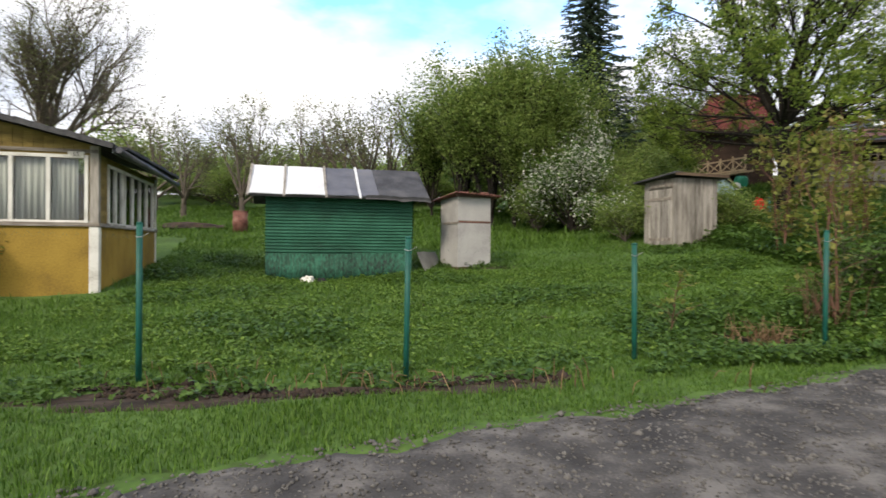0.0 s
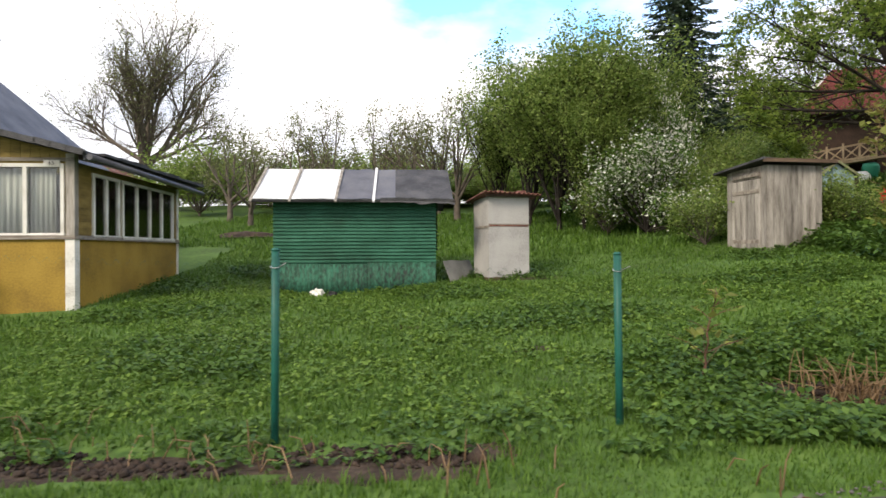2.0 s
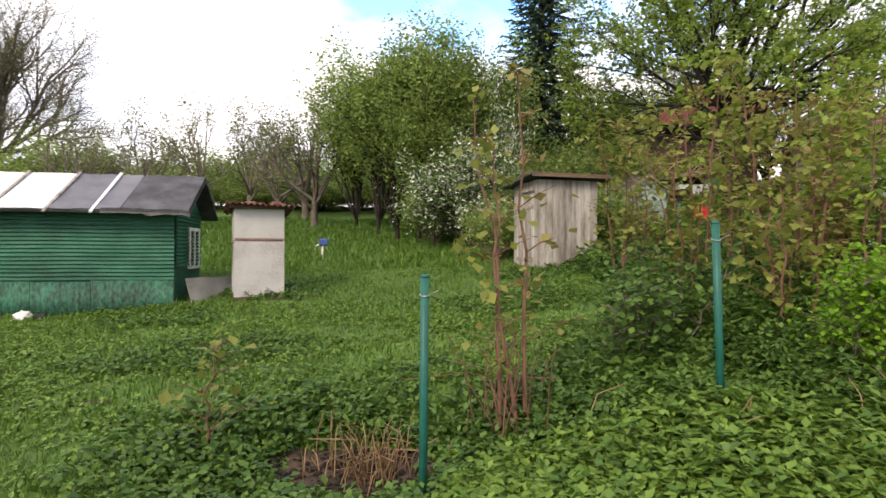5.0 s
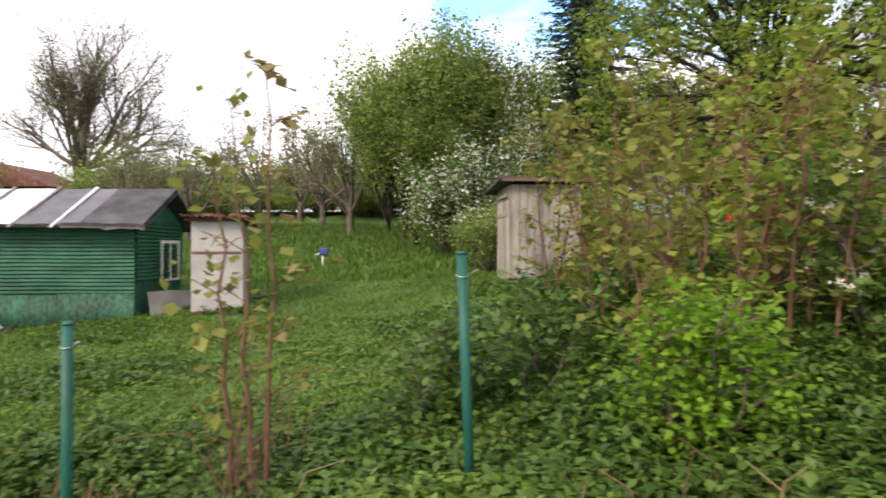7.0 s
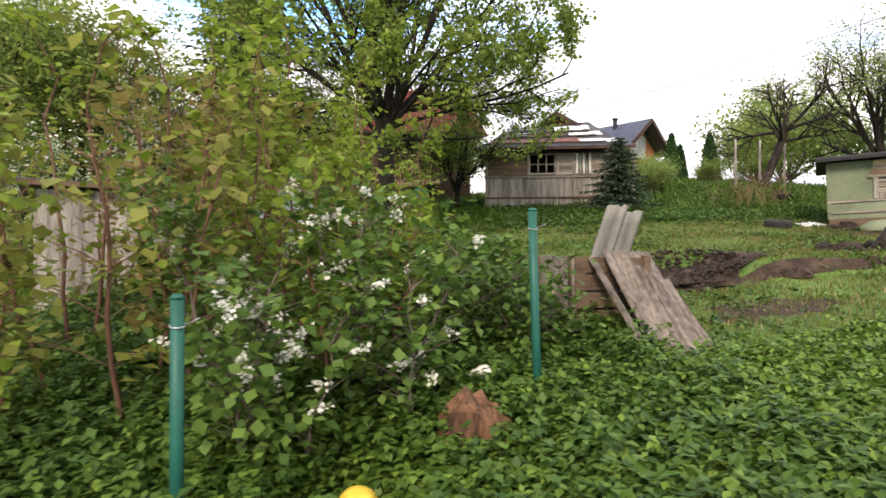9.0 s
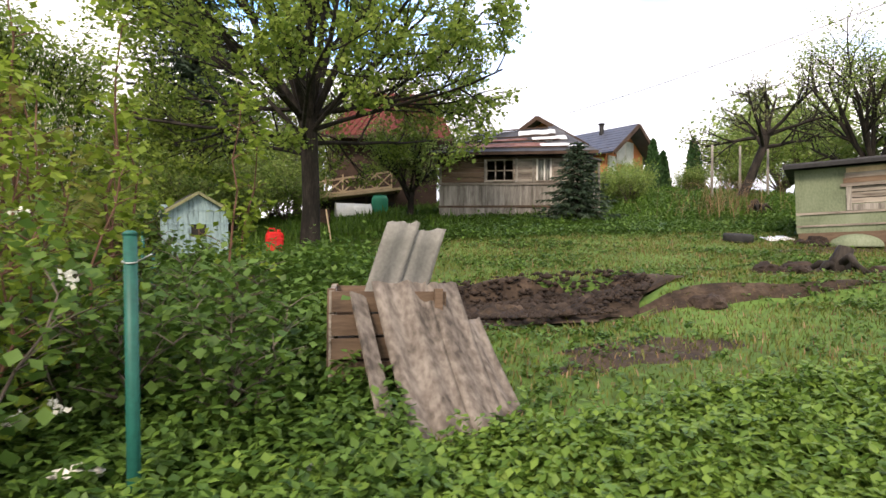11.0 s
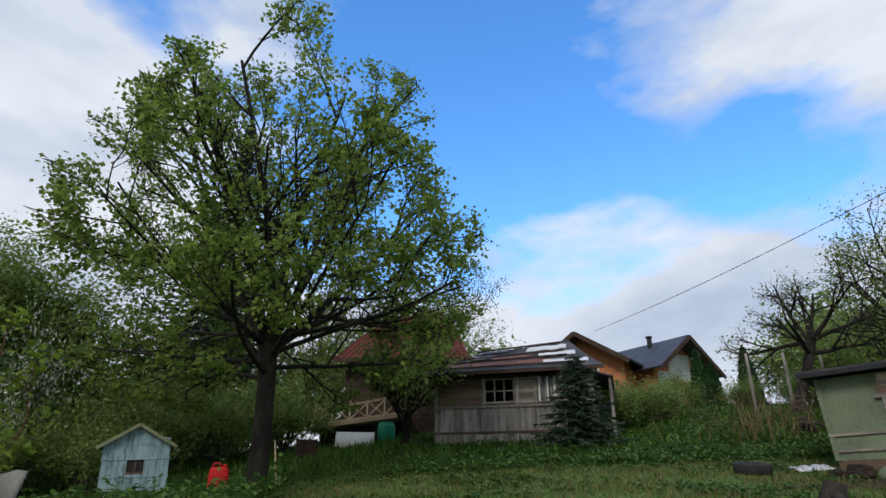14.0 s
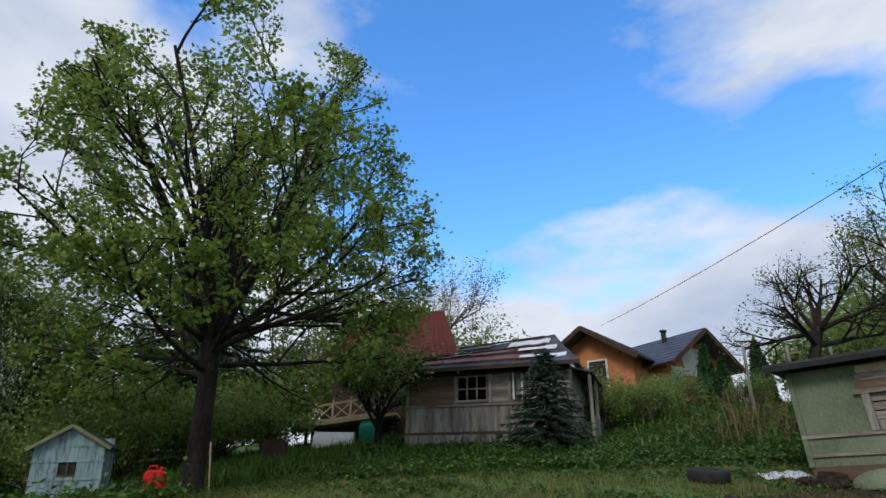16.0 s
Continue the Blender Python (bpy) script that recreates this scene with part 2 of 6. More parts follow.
M["kennel"] = mat("pale_blue_paint", [(0.10, 0.14, 0.15), (0.23, 0.33, 0.35), (0.31, 0.41, 0.43)], 0.8, 4.0, 0.3, 20.0, (3, 3, 0.5), island=0.1)
M["moss"] = mat("mossy_trim", [(0.13, 0.14, 0.07), (0.24, 0.24, 0.14)], 0.9, 5.0, 0.3, 30.0)
M["shedgreen"] = mat("faded_green_board", [(0.09, 0.11, 0.07), (0.145, 0.175, 0.11), (0.19, 0.22, 0.15)], 0.8, 1.5, 0.25, 26.0, (1, 1, 0.6))
M["red"] = mat("red_plastic", [(0.48, 0.012, 0.012), (0.62, 0.025, 0.02)], 0.4, 4.0, 0.05, 30.0)
M["rubber"] = mat("rubber", [(0.012, 0.012, 0.013), (0.03, 0.03, 0.03)], 0.8, 8.0, 0.3, 60.0)
M["steel"] = mat("dull_steel", [(0.25, 0.26, 0.27), (0.42, 0.43, 0.44)], 0.45, 6.0, 0.1, 40.0, metal=0.6)
M["film"] = mat("greenhouse_film", [(0.45, 0.46, 0.44), (0.62, 0.63, 0.61)], 0.4, 2.0, 0.1, 20.0)
M["tank"] = mat("green_tank", [(0.015, 0.20, 0.12), (0.03, 0.28, 0.17)], 0.5, 3.0, 0.1, 30.0)
M["stump"] = mat("torn_wood", [(0.03, 0.016, 0.01), (0.09, 0.045, 0.025), (0.16, 0.085, 0.045)], 0.9, 5.0, 0.8, 22.0, (3, 3, 0.5))
M["gourd"] = mat("yellow_ball", [(0.50, 0.36, 0.04), (0.68, 0.52, 0.08)], 0.5, 4.0, 0.1, 30.0)
M["black"] = mat("black_thing", [(0.01, 0.01, 0.011), (0.025, 0.025, 0.027)], 0.7, 5.0, 0.1, 30.0)
M["blue"] = mat("blue_thing", [(0.03, 0.06, 0.20), (0.05, 0.09, 0.28)], 0.5, 5.0, 0.05, 30.0)
M["ink"] = mat("ink", [(0.03, 0.03, 0.03), (0.05, 0.05, 0.05)], 0.8, 5.0, 0.0, 30.0)
glass = bpy.data.materials.new("glass")
glass.use_nodes = True
_n = glass.node_tree.nodes
_n.clear()
_g, _t, _m, _o, _f = (_n.new(k) for k in ("ShaderNodeBsdfGlossy", "ShaderNodeBsdfTransparent", "ShaderNodeMixShader", "ShaderNodeOutputMaterial", "ShaderNodeFresnel"))
_g.inputs["Roughness"].default_value = 0.03
_t.inputs["Color"].default_value = (0.86, 0.89, 0.88, 1)
for a, b in ((_f.outputs[0], _m.inputs[0]), (_t.outputs[0], _m.inputs[1]), (_g.outputs[0], _m.inputs[2]), (_m.outputs[0], _o.inputs[0])):
    glass.node_tree.links.new(a, b)
M["glass"] = glass

# ---- building helpers ----


def smooth(a, b, x):
    t = np.clip((x - a) / (b - a), 0, 1)
    return t * t * (3 - 2 * t)


def road_edge(x):
    """Where the road's grassy edge runs, as y over x."""
    return np.interp(x, [-30, -1.7, 0.0, 3.9, 6.8, 12.0, 18.0, 40.0], [-7.5, 3.3, 4.15, 5.85, 6.3, 7.0, 8.9, 16.0])


def fence_line(x):
    return np.interp(x, [-30, -3.1, 2.1, 4.8, 9.8, 12.0], [1.2, 5.5, 6.5, 7.37, 8.7, 9.66])


def height(x, y):
    """The lie of the land."""
    x, y = np.asarray(x, float), np.asarray(y, float)
    sp = np.log1p(np.exp(np.clip(x - 4.0, -30, 30)))
    u = 8 * (1 - np.exp(-sp / 8))
    yy = y - 6
    up = np.where(yy > 0, 0.09 * np.minimum(yy, 40), 0.03 * np.maximum(yy, -12))
    z = -0.16 + up + 0.125 * u + 0.0105 * u * np.clip(yy, -4, 26)
    z = z + 0.05 * np.clip(y - 16, 0, 30) * (1 - smooth(4, 10, x))
    z = z + 0.012 * np.clip(-x - 4, 0, 20) * smooth(6, 14, y)
    # ditch before the fence
    fy = fence_line(x)
    dd = (y - (fy - 0.42)) / 0.30
    z = z - 0.06 * np.exp(-dd * dd) * smooth(-7, -5, x) * (1 - smooth(0.6, 2.0, x))
    z = z - 0.22 * np.exp(-((x - 11.6) / 3.0) ** 2 - ((y - 21.6) / 2.6) ** 2)
    # level spot where the green shed stands
    z = z - 0.2 * np.exp(-((x + 2.7) / 2.3) ** 2 - ((y - 13.3) / 1.5) ** 2)
    # hollow along the fence with the dry canes
    z = z - 0.38 * np.exp(-((x - 4.5) / 1.4) ** 2 - ((y - 7.7) / 1.1) ** 2)
    # hollow among the weeds by the fence
    z = z - 0.17 * np.exp(-((x - 10.64) / 0.7) ** 2 - ((y - 9.0) / 0.6) ** 2)
    # bank above the old shed
    z = z + 0.6 * smooth(21.5, 25.5, x) * smooth(20.0, 25.0, y)
    # dug pit on the slope, cut deeper at its upper side
    px, py = (x - 15.2) / 1.9, (y - 13.7) / 1.25
    rr = np.sqrt(px * px + py * py)
    z = z - 0.32 * (1 - smooth(0.72, 1.0, rr)) * smooth(-1.2, 0.6, py)
    cx = smooth(15.5, 16.5, x) * (1 - smooth(19.5, 21.5, x))
    z = z + 0.22 * cx * (smooth(13.0, 13.35, y) - smooth(13.35, 15.6, y))
    return z


def rough(x, y):
    x, y = np.asarray(x, float), np.asarray(y, float)
    return 0.025 * np.sin(1.7 * x + 0.6 * np.sin(1.1 * y)) * np.sin(1.3 * y + 0.8 * np.sin(0.9 * x)) + 0.012 * np.sin(4.1 * x + 1.2) * np.sin(3.7 * y + x)


def gz(x, y):
    return float(height(x, y) + rough(x, y))


def fastmesh(name, V, F, material, parent=None, shade=False):
    """An object from arrays of corners and of equal-sided faces."""
    me = bpy.data.meshes.new(name)
    V, F = np.asarray(V, np.float32), np.asarray(F, np.int32)
    k = F.shape[1]
    me.vertices.add(len(V))
    me.vertices.foreach_set("co", V.ravel())
    me.loops.add(F.size)
    me.loops.foreach_set("vertex_index", F.ravel())
    me.polygons.add(len(F))
    me.polygons.foreach_set("loop_start", np.arange(0, F.size, k, dtype=np.int32))
    me.polygons.foreach_set("loop_total", np.full(len(F), k, np.int32))
    if shade:
        me.polygons.foreach_set("use_smooth", np.ones(len(F), bool))
    me.update(calc_edges=True)
    me.materials.append(M[material])
    ob = new(name, me)
    ob.parent = parent
    return ob


def thing(name, x=0, y=0, z=0, rz=0, label="", category="", group="", kind="", rx=0, ry=0):
    ob = new(name)
    ob.empty_display_size = 0.2
    ob.matrix_world = pose(x, y, z, rx, ry, rz)
    return tagged(ob, label, category, group, kind)


def part(name, bm, material, parent, label=""):
    me = bpy.data.meshes.new(name)
    bm.normal_update()
    bm.to_mesh(me)
    bm.free()
    me.materials.append(M[material])
    ob = new(name, me)
    ob.parent = parent
    if label:
        ob["label"] = label
    return ob


def box(x0, y0, z0, x1, y1, z1, bm=None, bev=0.0):
    own = bm is None
    bm = bm or bmesh.new()
    vs = [bm.verts.new((x, y, z)) for z in (z0, z1) for x, y in ((x0, y0), (x1, y0), (x1, y1), (x0, y1))]
    for f in ((3, 2, 1, 0), (4, 5, 6, 7), (0, 1, 5, 4), (1, 2, 6, 5), (2, 3, 7, 6), (3, 0, 4, 7)):
        bm.faces.new([vs[i] for i in f])
    if bev and own:
        bmesh.ops.bevel(bm, geom=bm.edges[:], offset=bev, segments=1, affect="EDGES")
    return bm


def beam(a, b, wd, ht, bm=None, up=(0, 0, 1)):
    """A squared timber from a to b."""
    bm = bm or bmesh.new()
    a, b = Vector(a), Vector(b)
    d = (b - a).normalized()
    s = d.cross(Vector(up))
    s = s.normalized() if s.length > 1e-4 else Vector((1, 0, 0))
    n = s.cross(d)
    q = [bm.verts.new(p + s * i * wd / 2 + n * j * ht / 2) for p in (a, b) for i, j in ((-1, -1), (1, -1), (1, 1), (-1, 1))]
    for f in ((3, 2, 1, 0), (4, 5, 6, 7), (0, 1, 5, 4), (1, 2, 6, 5), (2, 3, 7, 6), (3, 0, 4, 7)):
        bm.faces.new([q[i] for i in f])
    return bm


def prism(poly, a, b, bm=None):
    """A flat outline given as points at one end, pushed along b - a."""
    bm = bm or bmesh.new()
    d = Vector(b) - Vector(a)
    p = [bm.verts.new(v) for v in poly]
    q = [bm.verts.new(Vector(v) + d) for v in poly]
    n = len(p)
    bm.faces.new(p[::-1])
    bm.faces.new(q)
    for i in range(n):
        bm.faces.new((p[i], p[(i + 1) % n], q[(i + 1) % n], q[i]))
    bmesh.ops.recalc_face_normals(bm, faces=bm.faces[:])
    return bm


def tube(pts, radii, k=8, bm=None, cap=True):
    bm = bm or bmesh.new()
    rings = []
    for i, p in enumerate(pts):
        p = Vector(p)
        d = (Vector(pts[min(i + 1, len(pts) - 1)]) - Vector(pts[max(i - 1, 0)])).normalized()
        s = d.orthogonal().normalized() if abs(d.z) < 0.9 else d.cross(Vector((0, 1, 0))).normalized()
        n = d.cross(s)
        rings.append([bm.verts.new(p + (s * math.cos(2 * math.pi * j / k) + n * math.sin(2 * math.pi * j / k)) * radii[i]) for j in range(k)])
    for a, b in zip(rings, rings[1:]):
        for j in range(k):
            bm.faces.new((a[j], a[(j + 1) % k], b[(j + 1) % k], b[j])).smooth = True
    if cap:
        bm.faces.new(rings[0][::-1])
        bm.faces.new(rings[-1])
    return bm


def sheet(p00, p10, p01, thick, waves=0, amp=0.0, nu=2, nv=2, sag=0.0, jag=0.0, bm=None, seed=1):
    """A thick sheet spanned from p00 towards p10 (u) and p01 (v), wavy across u."""
    bm = bm or bmesh.new()
    rng = random.Random(seed)
    o, U, W = Vector(p00), Vector(p10) - Vector(p00), Vector(p01) - Vector(p00)
    n = U.cross(W).normalized()
    nu = max(nu, waves * 8 + 1)
    g = [[], []]
    ends = [rng.uniform(-jag, jag) for _ in range(nu)]
    for side in (0, 1):
        for j in range(nv):
            row = []
            for i in range(nu):
                u, v = i / (nu - 1), j / (nv - 1)
                vv = v + (ends[i] if j in (0, nv - 1) else 0)
                h = amp * math.sin(2 * math.pi * waves * u) - sag * 4 * v * (1 - v)
                row.append(bm.verts.new(o + U * u + W * vv + n * (h + (thick / 2 if side else -thick / 2))))
            g[side].append(row)
    for j in range(nv - 1):
        for i in range(nu - 1):
            bm.faces.new((g[1][j][i], g[1][j][i + 1], g[1][j + 1][i + 1], g[1][j + 1][i])).smooth = waves > 0
            bm.faces.new((g[0][j + 1][i], g[0][j + 1][i + 1], g[0][j][i + 1], g[0][j][i])).smooth = waves > 0
    for j in range(nv - 1):
        bm.faces.new((g[0][j][0], g[1][j][0], g[1][j + 1][0], g[0][j + 1][0]))
        bm.faces.new((g[1][j][-1], g[0][j][-1], g[0][j + 1][-1], g[1][j + 1][-1]))
    for i in range(nu - 1):
        bm.faces.new((g[1][0][i], g[0][0][i], g[0][0][i + 1], g[1][0][i + 1]))
        bm.faces.new((g[0][-1][i], g[1][-1][i], g[1][-1][i + 1], g[0][-1][i + 1]))
    return bm


def leaves(P, size, rng, flat=0.5, wide=0.6, droop=0.3):
    """Folded leaves at the points P: corners and faces (two triangles a leaf, hinged on the midrib)."""
    n = len(P)
    P = np.asarray(P, float)
    a = rng.uniform(0, 2 * np.pi, n)
    el = rng.normal(-droop, 0.5, n)
    D = np.stack([np.cos(a) * np.cos(el), np.sin(a) * np.cos(el), np.sin(el)], 1)
    N = rng.normal(0, 1, (n, 3)) * (1 - flat) + np.array([0, 0, 1.0]) * flat * 2
    S = np.cross(D, N)
    S /= np.linalg.norm(S, axis=1, keepdims=True) + 1e-9
    Nn = np.cross(S, D)
    L = (np.asarray(size) * rng.uniform(0.65, 1.3, n))[:, None]
    W = L * wide * 0.5
    V = np.stack([P, P + D * L * 0.5 + S * W + Nn * L * 0.10, P + D * L, P + D * L * 0.5 - S * W + Nn * L * 0.10], 1).reshape(-1, 3)
    i = np.arange(n)[:, None] * 4
    F = np.concatenate([i + np.array([[0, 1, 2]]), i + np.array([[0, 2, 3]])], 1).reshape(-1, 3)
    return V, F


def quad(p00, p10, p11, p01, thick, nu=9, nv=5, sag=0.0):
    """A thick four-cornered slab, sagging between its ends."""
    bm = bmesh.new()
    c = [Vector(p) for p in (p00, p10, p11, p01)]
    n = (c[1] - c[0]).cross(c[3] - c[0]).normalized()
    g = []
    for side in (1, -1):
        rows = []
        for j in range(nv):
            v = j / (nv - 1)
            rows.append([bm.verts.new((c[0].lerp(c[1], i / (nu - 1))).lerp(c[3].lerp(c[2], i / (nu - 1)), v) + n * (side * thick / 2 - sag * 4 * v * (1 - v))) for i in range(nu)])
        g.append(rows)
    for j in range(nv - 1):
        for i in range(nu - 1):
            for k in (0, 1):
                f = (g[k][j][i], g[k][j][i + 1], g[k][j + 1][i + 1], g[k][j + 1][i])
                bm.faces.new(f if k == 0 else f[::-1])
    rim = [(0, i) for i in range(nu)] + [(j, nu - 1) for j in range(1, nv)] + [(nv - 1, i) for i in range(nu - 2, -1, -1)] + [(j, 0) for j in range(nv - 2, 0, -1)]
    for (a, b), (d, e) in zip(rim, rim[1:] + rim[:1]):
        bm.faces.new((g[1][a][b], g[1][d][e], g[0][d][e], g[0][a][b]))
    return bm


class Limbs:
    """Collects tapered limbs into one mesh."""

    def __init__(self):
        self.V, self.F, self.n = [], [], 0

    def add(self, pts, radii, k):
        pts = np.asarray(pts, float)
        d = np.gradient(pts, axis=0)
        d /= np.linalg.norm(d, axis=1, keepdims=True) + 1e-9
        ref = np.array([0.0, 0.0, 1.0]) if abs(d[0, 2]) < 0.9 else np.array([0.0, 1.0, 0.0])
        s = np.cross(d, ref)
        s /= np.linalg.norm(s, axis=1, keepdims=True) + 1e-9
        t = np.cross(d, s)
        an = 2 * np.pi * np.arange(k) / k
        r = np.asarray(radii)[:, None, None]
        ring = pts[:, None] + r * (np.cos(an)[None, :, None] * s[:, None] + np.sin(an)[None, :, None] * t[:, None])
        m = len(pts)
        self.V.append(ring.reshape(-1, 3))
        j = np.arange(k)
        for i in range(m - 1):
            a, b = self.n + i * k, self.n + (i + 1) * k
            self.F.append(np.stack([a + j, a + (j + 1) % k, b + (j + 1) % k, b + j], 1))
        self.n += m * k

    def mesh(self, name, material, parent):
        return fastmesh(name, np.concatenate(self.V), np.concatenate(self.F), material, parent, True)


def grow(L, tips, p, d, length, r, depth, rng, up=0.15, spread=0.7, kids=4, bend=0.25, start=0.3, shrink=0.62, limit=None):
    """One limb and those that spring from it; leaf places gather in tips."""
    n = 6 if depth > 1 else 4
    pts, dirs = [np.array(p, float)], [np.array(d, float)]
    for i in range(n):
        dd = dirs[-1] + rng.normal(0, bend / n * 2, 3) + np.array([0, 0, up / n])
        dd /= np.linalg.norm(dd)
        q = pts[-1] + dd * length / n
        if limit is not None:
            q = limit(q)
        pts.append(q)
        dirs.append(dd)
    rad = np.linspace(r, r * (0.35 if depth > 0 else 0.2), n + 1)
    L.add(pts, rad, 8 if r > 0.12 else 5 if r > 0.03 else 3)
    if depth <= 1:
        for i in range(1, n + 1):
            tips.append(pts[i])
    if depth == 0:
        return
    for c in range(kids):
        f = start + (1 - start) * (c + rng.uniform(0.1, 0.9)) / kids
        i = min(int(f * n), n - 1)
        base = pts[i] + (pts[i + 1] - pts[i]) * (f * n - i)
        ax = rng.normal(0, 1, 3)
        ax -= dirs[i] * ax.dot(dirs[i])
        ax /= np.linalg.norm(ax) + 1e-9
        sp = spread * rng.uniform(0.7, 1.25)
        nd = dirs[i] * math.cos(sp) + ax * math.sin(sp)
        grow(L, tips, base, nd, length * shrink * rng.uniform(0.75, 1.2) * (1.15 - 0.45 * f), max(r * 0.55 * (1.1 - 0.5 * f), 0.004), depth - 1, rng, up, spread, kids, bend, 0.2, shrink, limit)


def foliage(name, tips, count, size, jitter, material, parent, rng, flat=0.5, wide=0.7, droop=0.3):
    T = np.asarray(tips)
    P = T[rng.integers(0, len(T), count)] + rng.normal(0, jitter, (count, 3))
    V, F = leaves(P, size, rng, flat, wide, droop)
    return fastmesh(name, V, F, material, parent)

# ---- ground, road ----
def axis(lo, hi, step, far):
    a = list(np.arange(lo, hi, step))
    s, x = step, hi
    while x < far:
        a.append(x)
        s *= 1.35
        x += s
    s, x = step, lo
    while x > -far:
        s *= 1.35
        x -= s
        a.append(x)
    return np.array(sorted(a))


gx, gy = axis(-9, 24, 0.2, 1500), axis(1.5, 20, 0.18, 1500)
X, Y = np.meshgrid(gx, gy)
Z = height(X, Y) + rough(X, Y)
nx, ny = len(gx), len(gy)
idx = np.arange(nx * ny).reshape(ny, nx)
F = np.stack([idx[:-1, :-1], idx[:-1, 1:], idx[1:, 1:], idx[1:, :-1]], -1).reshape(-1, 4)
ground = fastmesh("ground", np.stack([X, Y, Z], -1).reshape(-1, 3), F, "ground", None, True)
tagged(ground, "green grassy sloping ground of a village garden", "ground", kind="structure")

rs = np.arange(-25, 40, 0.2)
rw = np.linspace(0, 1, 26)
RX = np.repeat(rs[:, None], 26, 1) + 0.33 * rw[None] * 7
RY = road_edge(rs)[:, None] - rw[None] * 7 + (0.10 * np.sin(rs * 3.1) + 0.07 * np.sin(rs * 7.7 + 1))[:, None] * (1 - rw[None])
RZ = height(RX, RY) + rough(RX, RY) + 0.018 + 0.006 * np.sin(RX * 9) * np.sin(RY * 8)
RZ[:, 0] -= 0.03
idx = np.arange(RX.size).reshape(RX.shape)
F = np.stack([idx[:-1, :-1], idx[:-1, 1:], idx[1:, 1:], idx[1:, :-1]], -1).reshape(-1, 4)[:, ::-1]
road = fastmesh("road", np.stack([RX, RY, RZ], -1).reshape(-1, 3), F, "road", None, True)
tagged(road, "grey crushed-gravel village road with grassy edge", "road", kind="structure")


def pebbles(name, n, xr, inside, size, material, parent, seed):
    """Many small angular stones as one mesh."""
    rng = np.random.default_rng(seed)
    P = np.stack([rng.uniform(xr[0], xr[1], n), rng.uniform(xr[2], xr[3], n)], 1)
    P = P[inside(P[:, 0], P[:, 1])]
    n = len(P)
    oc = np.array([(1, 0, 0), (0, 1, 0), (-1, 0, 0), (0, -1, 0), (0, 0, 0.7), (0, 0, -0.5)])
    fc = np.array([(0, 1, 4), (1, 2, 4), (2, 3, 4), (3, 0, 4), (1, 0, 5), (2, 1, 5), (3, 2, 5), (0, 3, 5)])
    s = (size * rng.lognormal(0, 0.45, n))[:, None, None]
    V = oc[None] * s * rng.uniform(0.6, 1.3, (n, 6, 3))
    a = rng.uniform(0, 6.28, n)
    c, sn = np.cos(a)[:, None], np.sin(a)[:, None]
    V = np.stack([V[..., 0] * c - V[..., 1] * sn, V[..., 0] * sn + V[..., 1] * c, V[..., 2]], -1)
    z = height(P[:, 0], P[:, 1]) + rough(P[:, 0], P[:, 1])
    V = V + np.stack([P[:, 0], P[:, 1], z + 0.02], 1)[:, None]
    Fq = fc[None] + np.arange(n)[:, None, None] * 6
    return fastmesh(name, V.reshape(-1, 3), Fq.reshape(-1, 3), material, parent)


tagged(pebbles("gravel", 26000, (-3, 9, 2.2, 6.6), lambda x, y: y < road_edge(x) - 0.02, 0.011, "stone", None, 3),
       "loose grey gravel lying on the road", "gravel", kind="stuff")


def patch(name, cx, cy, rx, ry, rot, material, label, seed, lift=0.012, n=26, bumpy=0.03):
    """A ragged bare patch that lies on the ground."""
    rng = random.Random(seed)
    ph = [rng.uniform(0, 6.28) for _ in range(4)]
    V, Fl = [], []
    ca, sa = math.cos(radians(rot)), math.sin(radians(rot))
    m = n * 2
    for i in range(n + 1):
        for j in range(m):
            a = 2 * math.pi * j / m
            k = 1 + 0.16 * math.sin(3 * a + ph[0]) + 0.12 * math.sin(5 * a + ph[1]) + 0.08 * math.sin(11 * a + ph[2]) + 0.05 * math.sin(19 * a + ph[3])
            r = k * i / n
            lx, ly = rx * r * math.cos(a), ry * r * math.sin(a)
            x, y = cx + lx * ca - ly * sa, cy + lx * sa + ly * ca
            edge = 1 - (i / n) ** 3
            b = bumpy * (noise.noise((x * 5, y * 5, seed)) + 0.6 * noise.noise((x * 13, y * 13, seed)))
            V.append((x, y, gz(x, y) + max(lift * edge + b * edge, 0.5 * lift + 0.004) - 0.03 * (i / n) ** 8))
    for i in range(n):
        for j in range(m):
            Fl.append((i * m + j, (i + 1) * m + j, (i + 1) * m + (j + 1) % m, i * m + (j + 1) % m))
    return tagged(fastmesh(name, V, Fl, material, None, True), label, "bare soil", kind="structure")


patch("soil_ditch", -2.1, 5.10, 2.3, 0.42, 10, "soil", "dark wet soil in the shallow ditch before the fence", 1)
patch("soil_ditch", 0.4, 5.58, 1.1, 0.42, 13, "soil", "dark wet soil in the shallow ditch before the fence", 2)
patch("soil_patch", 4.2, 7.95, 0.8, 0.42, 15, "soil", "dark soil with dry canes beside the fence", 3)
patch("soil_patch", -0.5, 9.6, 0.30, 0.16, 0, "soil", "small bare patch in the lawn", 4)
patch("soil_patch", 1.4, 8.7, 0.26, 0.14, 20, "soil", "small bare patch in the lawn", 5)
patch("soil_patch", 1.1, 14.6, 0.8, 0.25, 10, "soil", "worn soil before the outhouse", 6)
patch("pit_soil", 15.2, 13.9, 1.75, 1.05, 0, "soil", "dark turned earth in the dug pit", 7, 0.15, 30, 0.09)
patch("pit_soil", 17.8, 13.18, 1.9, 0.12, 3, "soil", "cut earth edge on the slope", 8, 0.05, 30, 0.05)
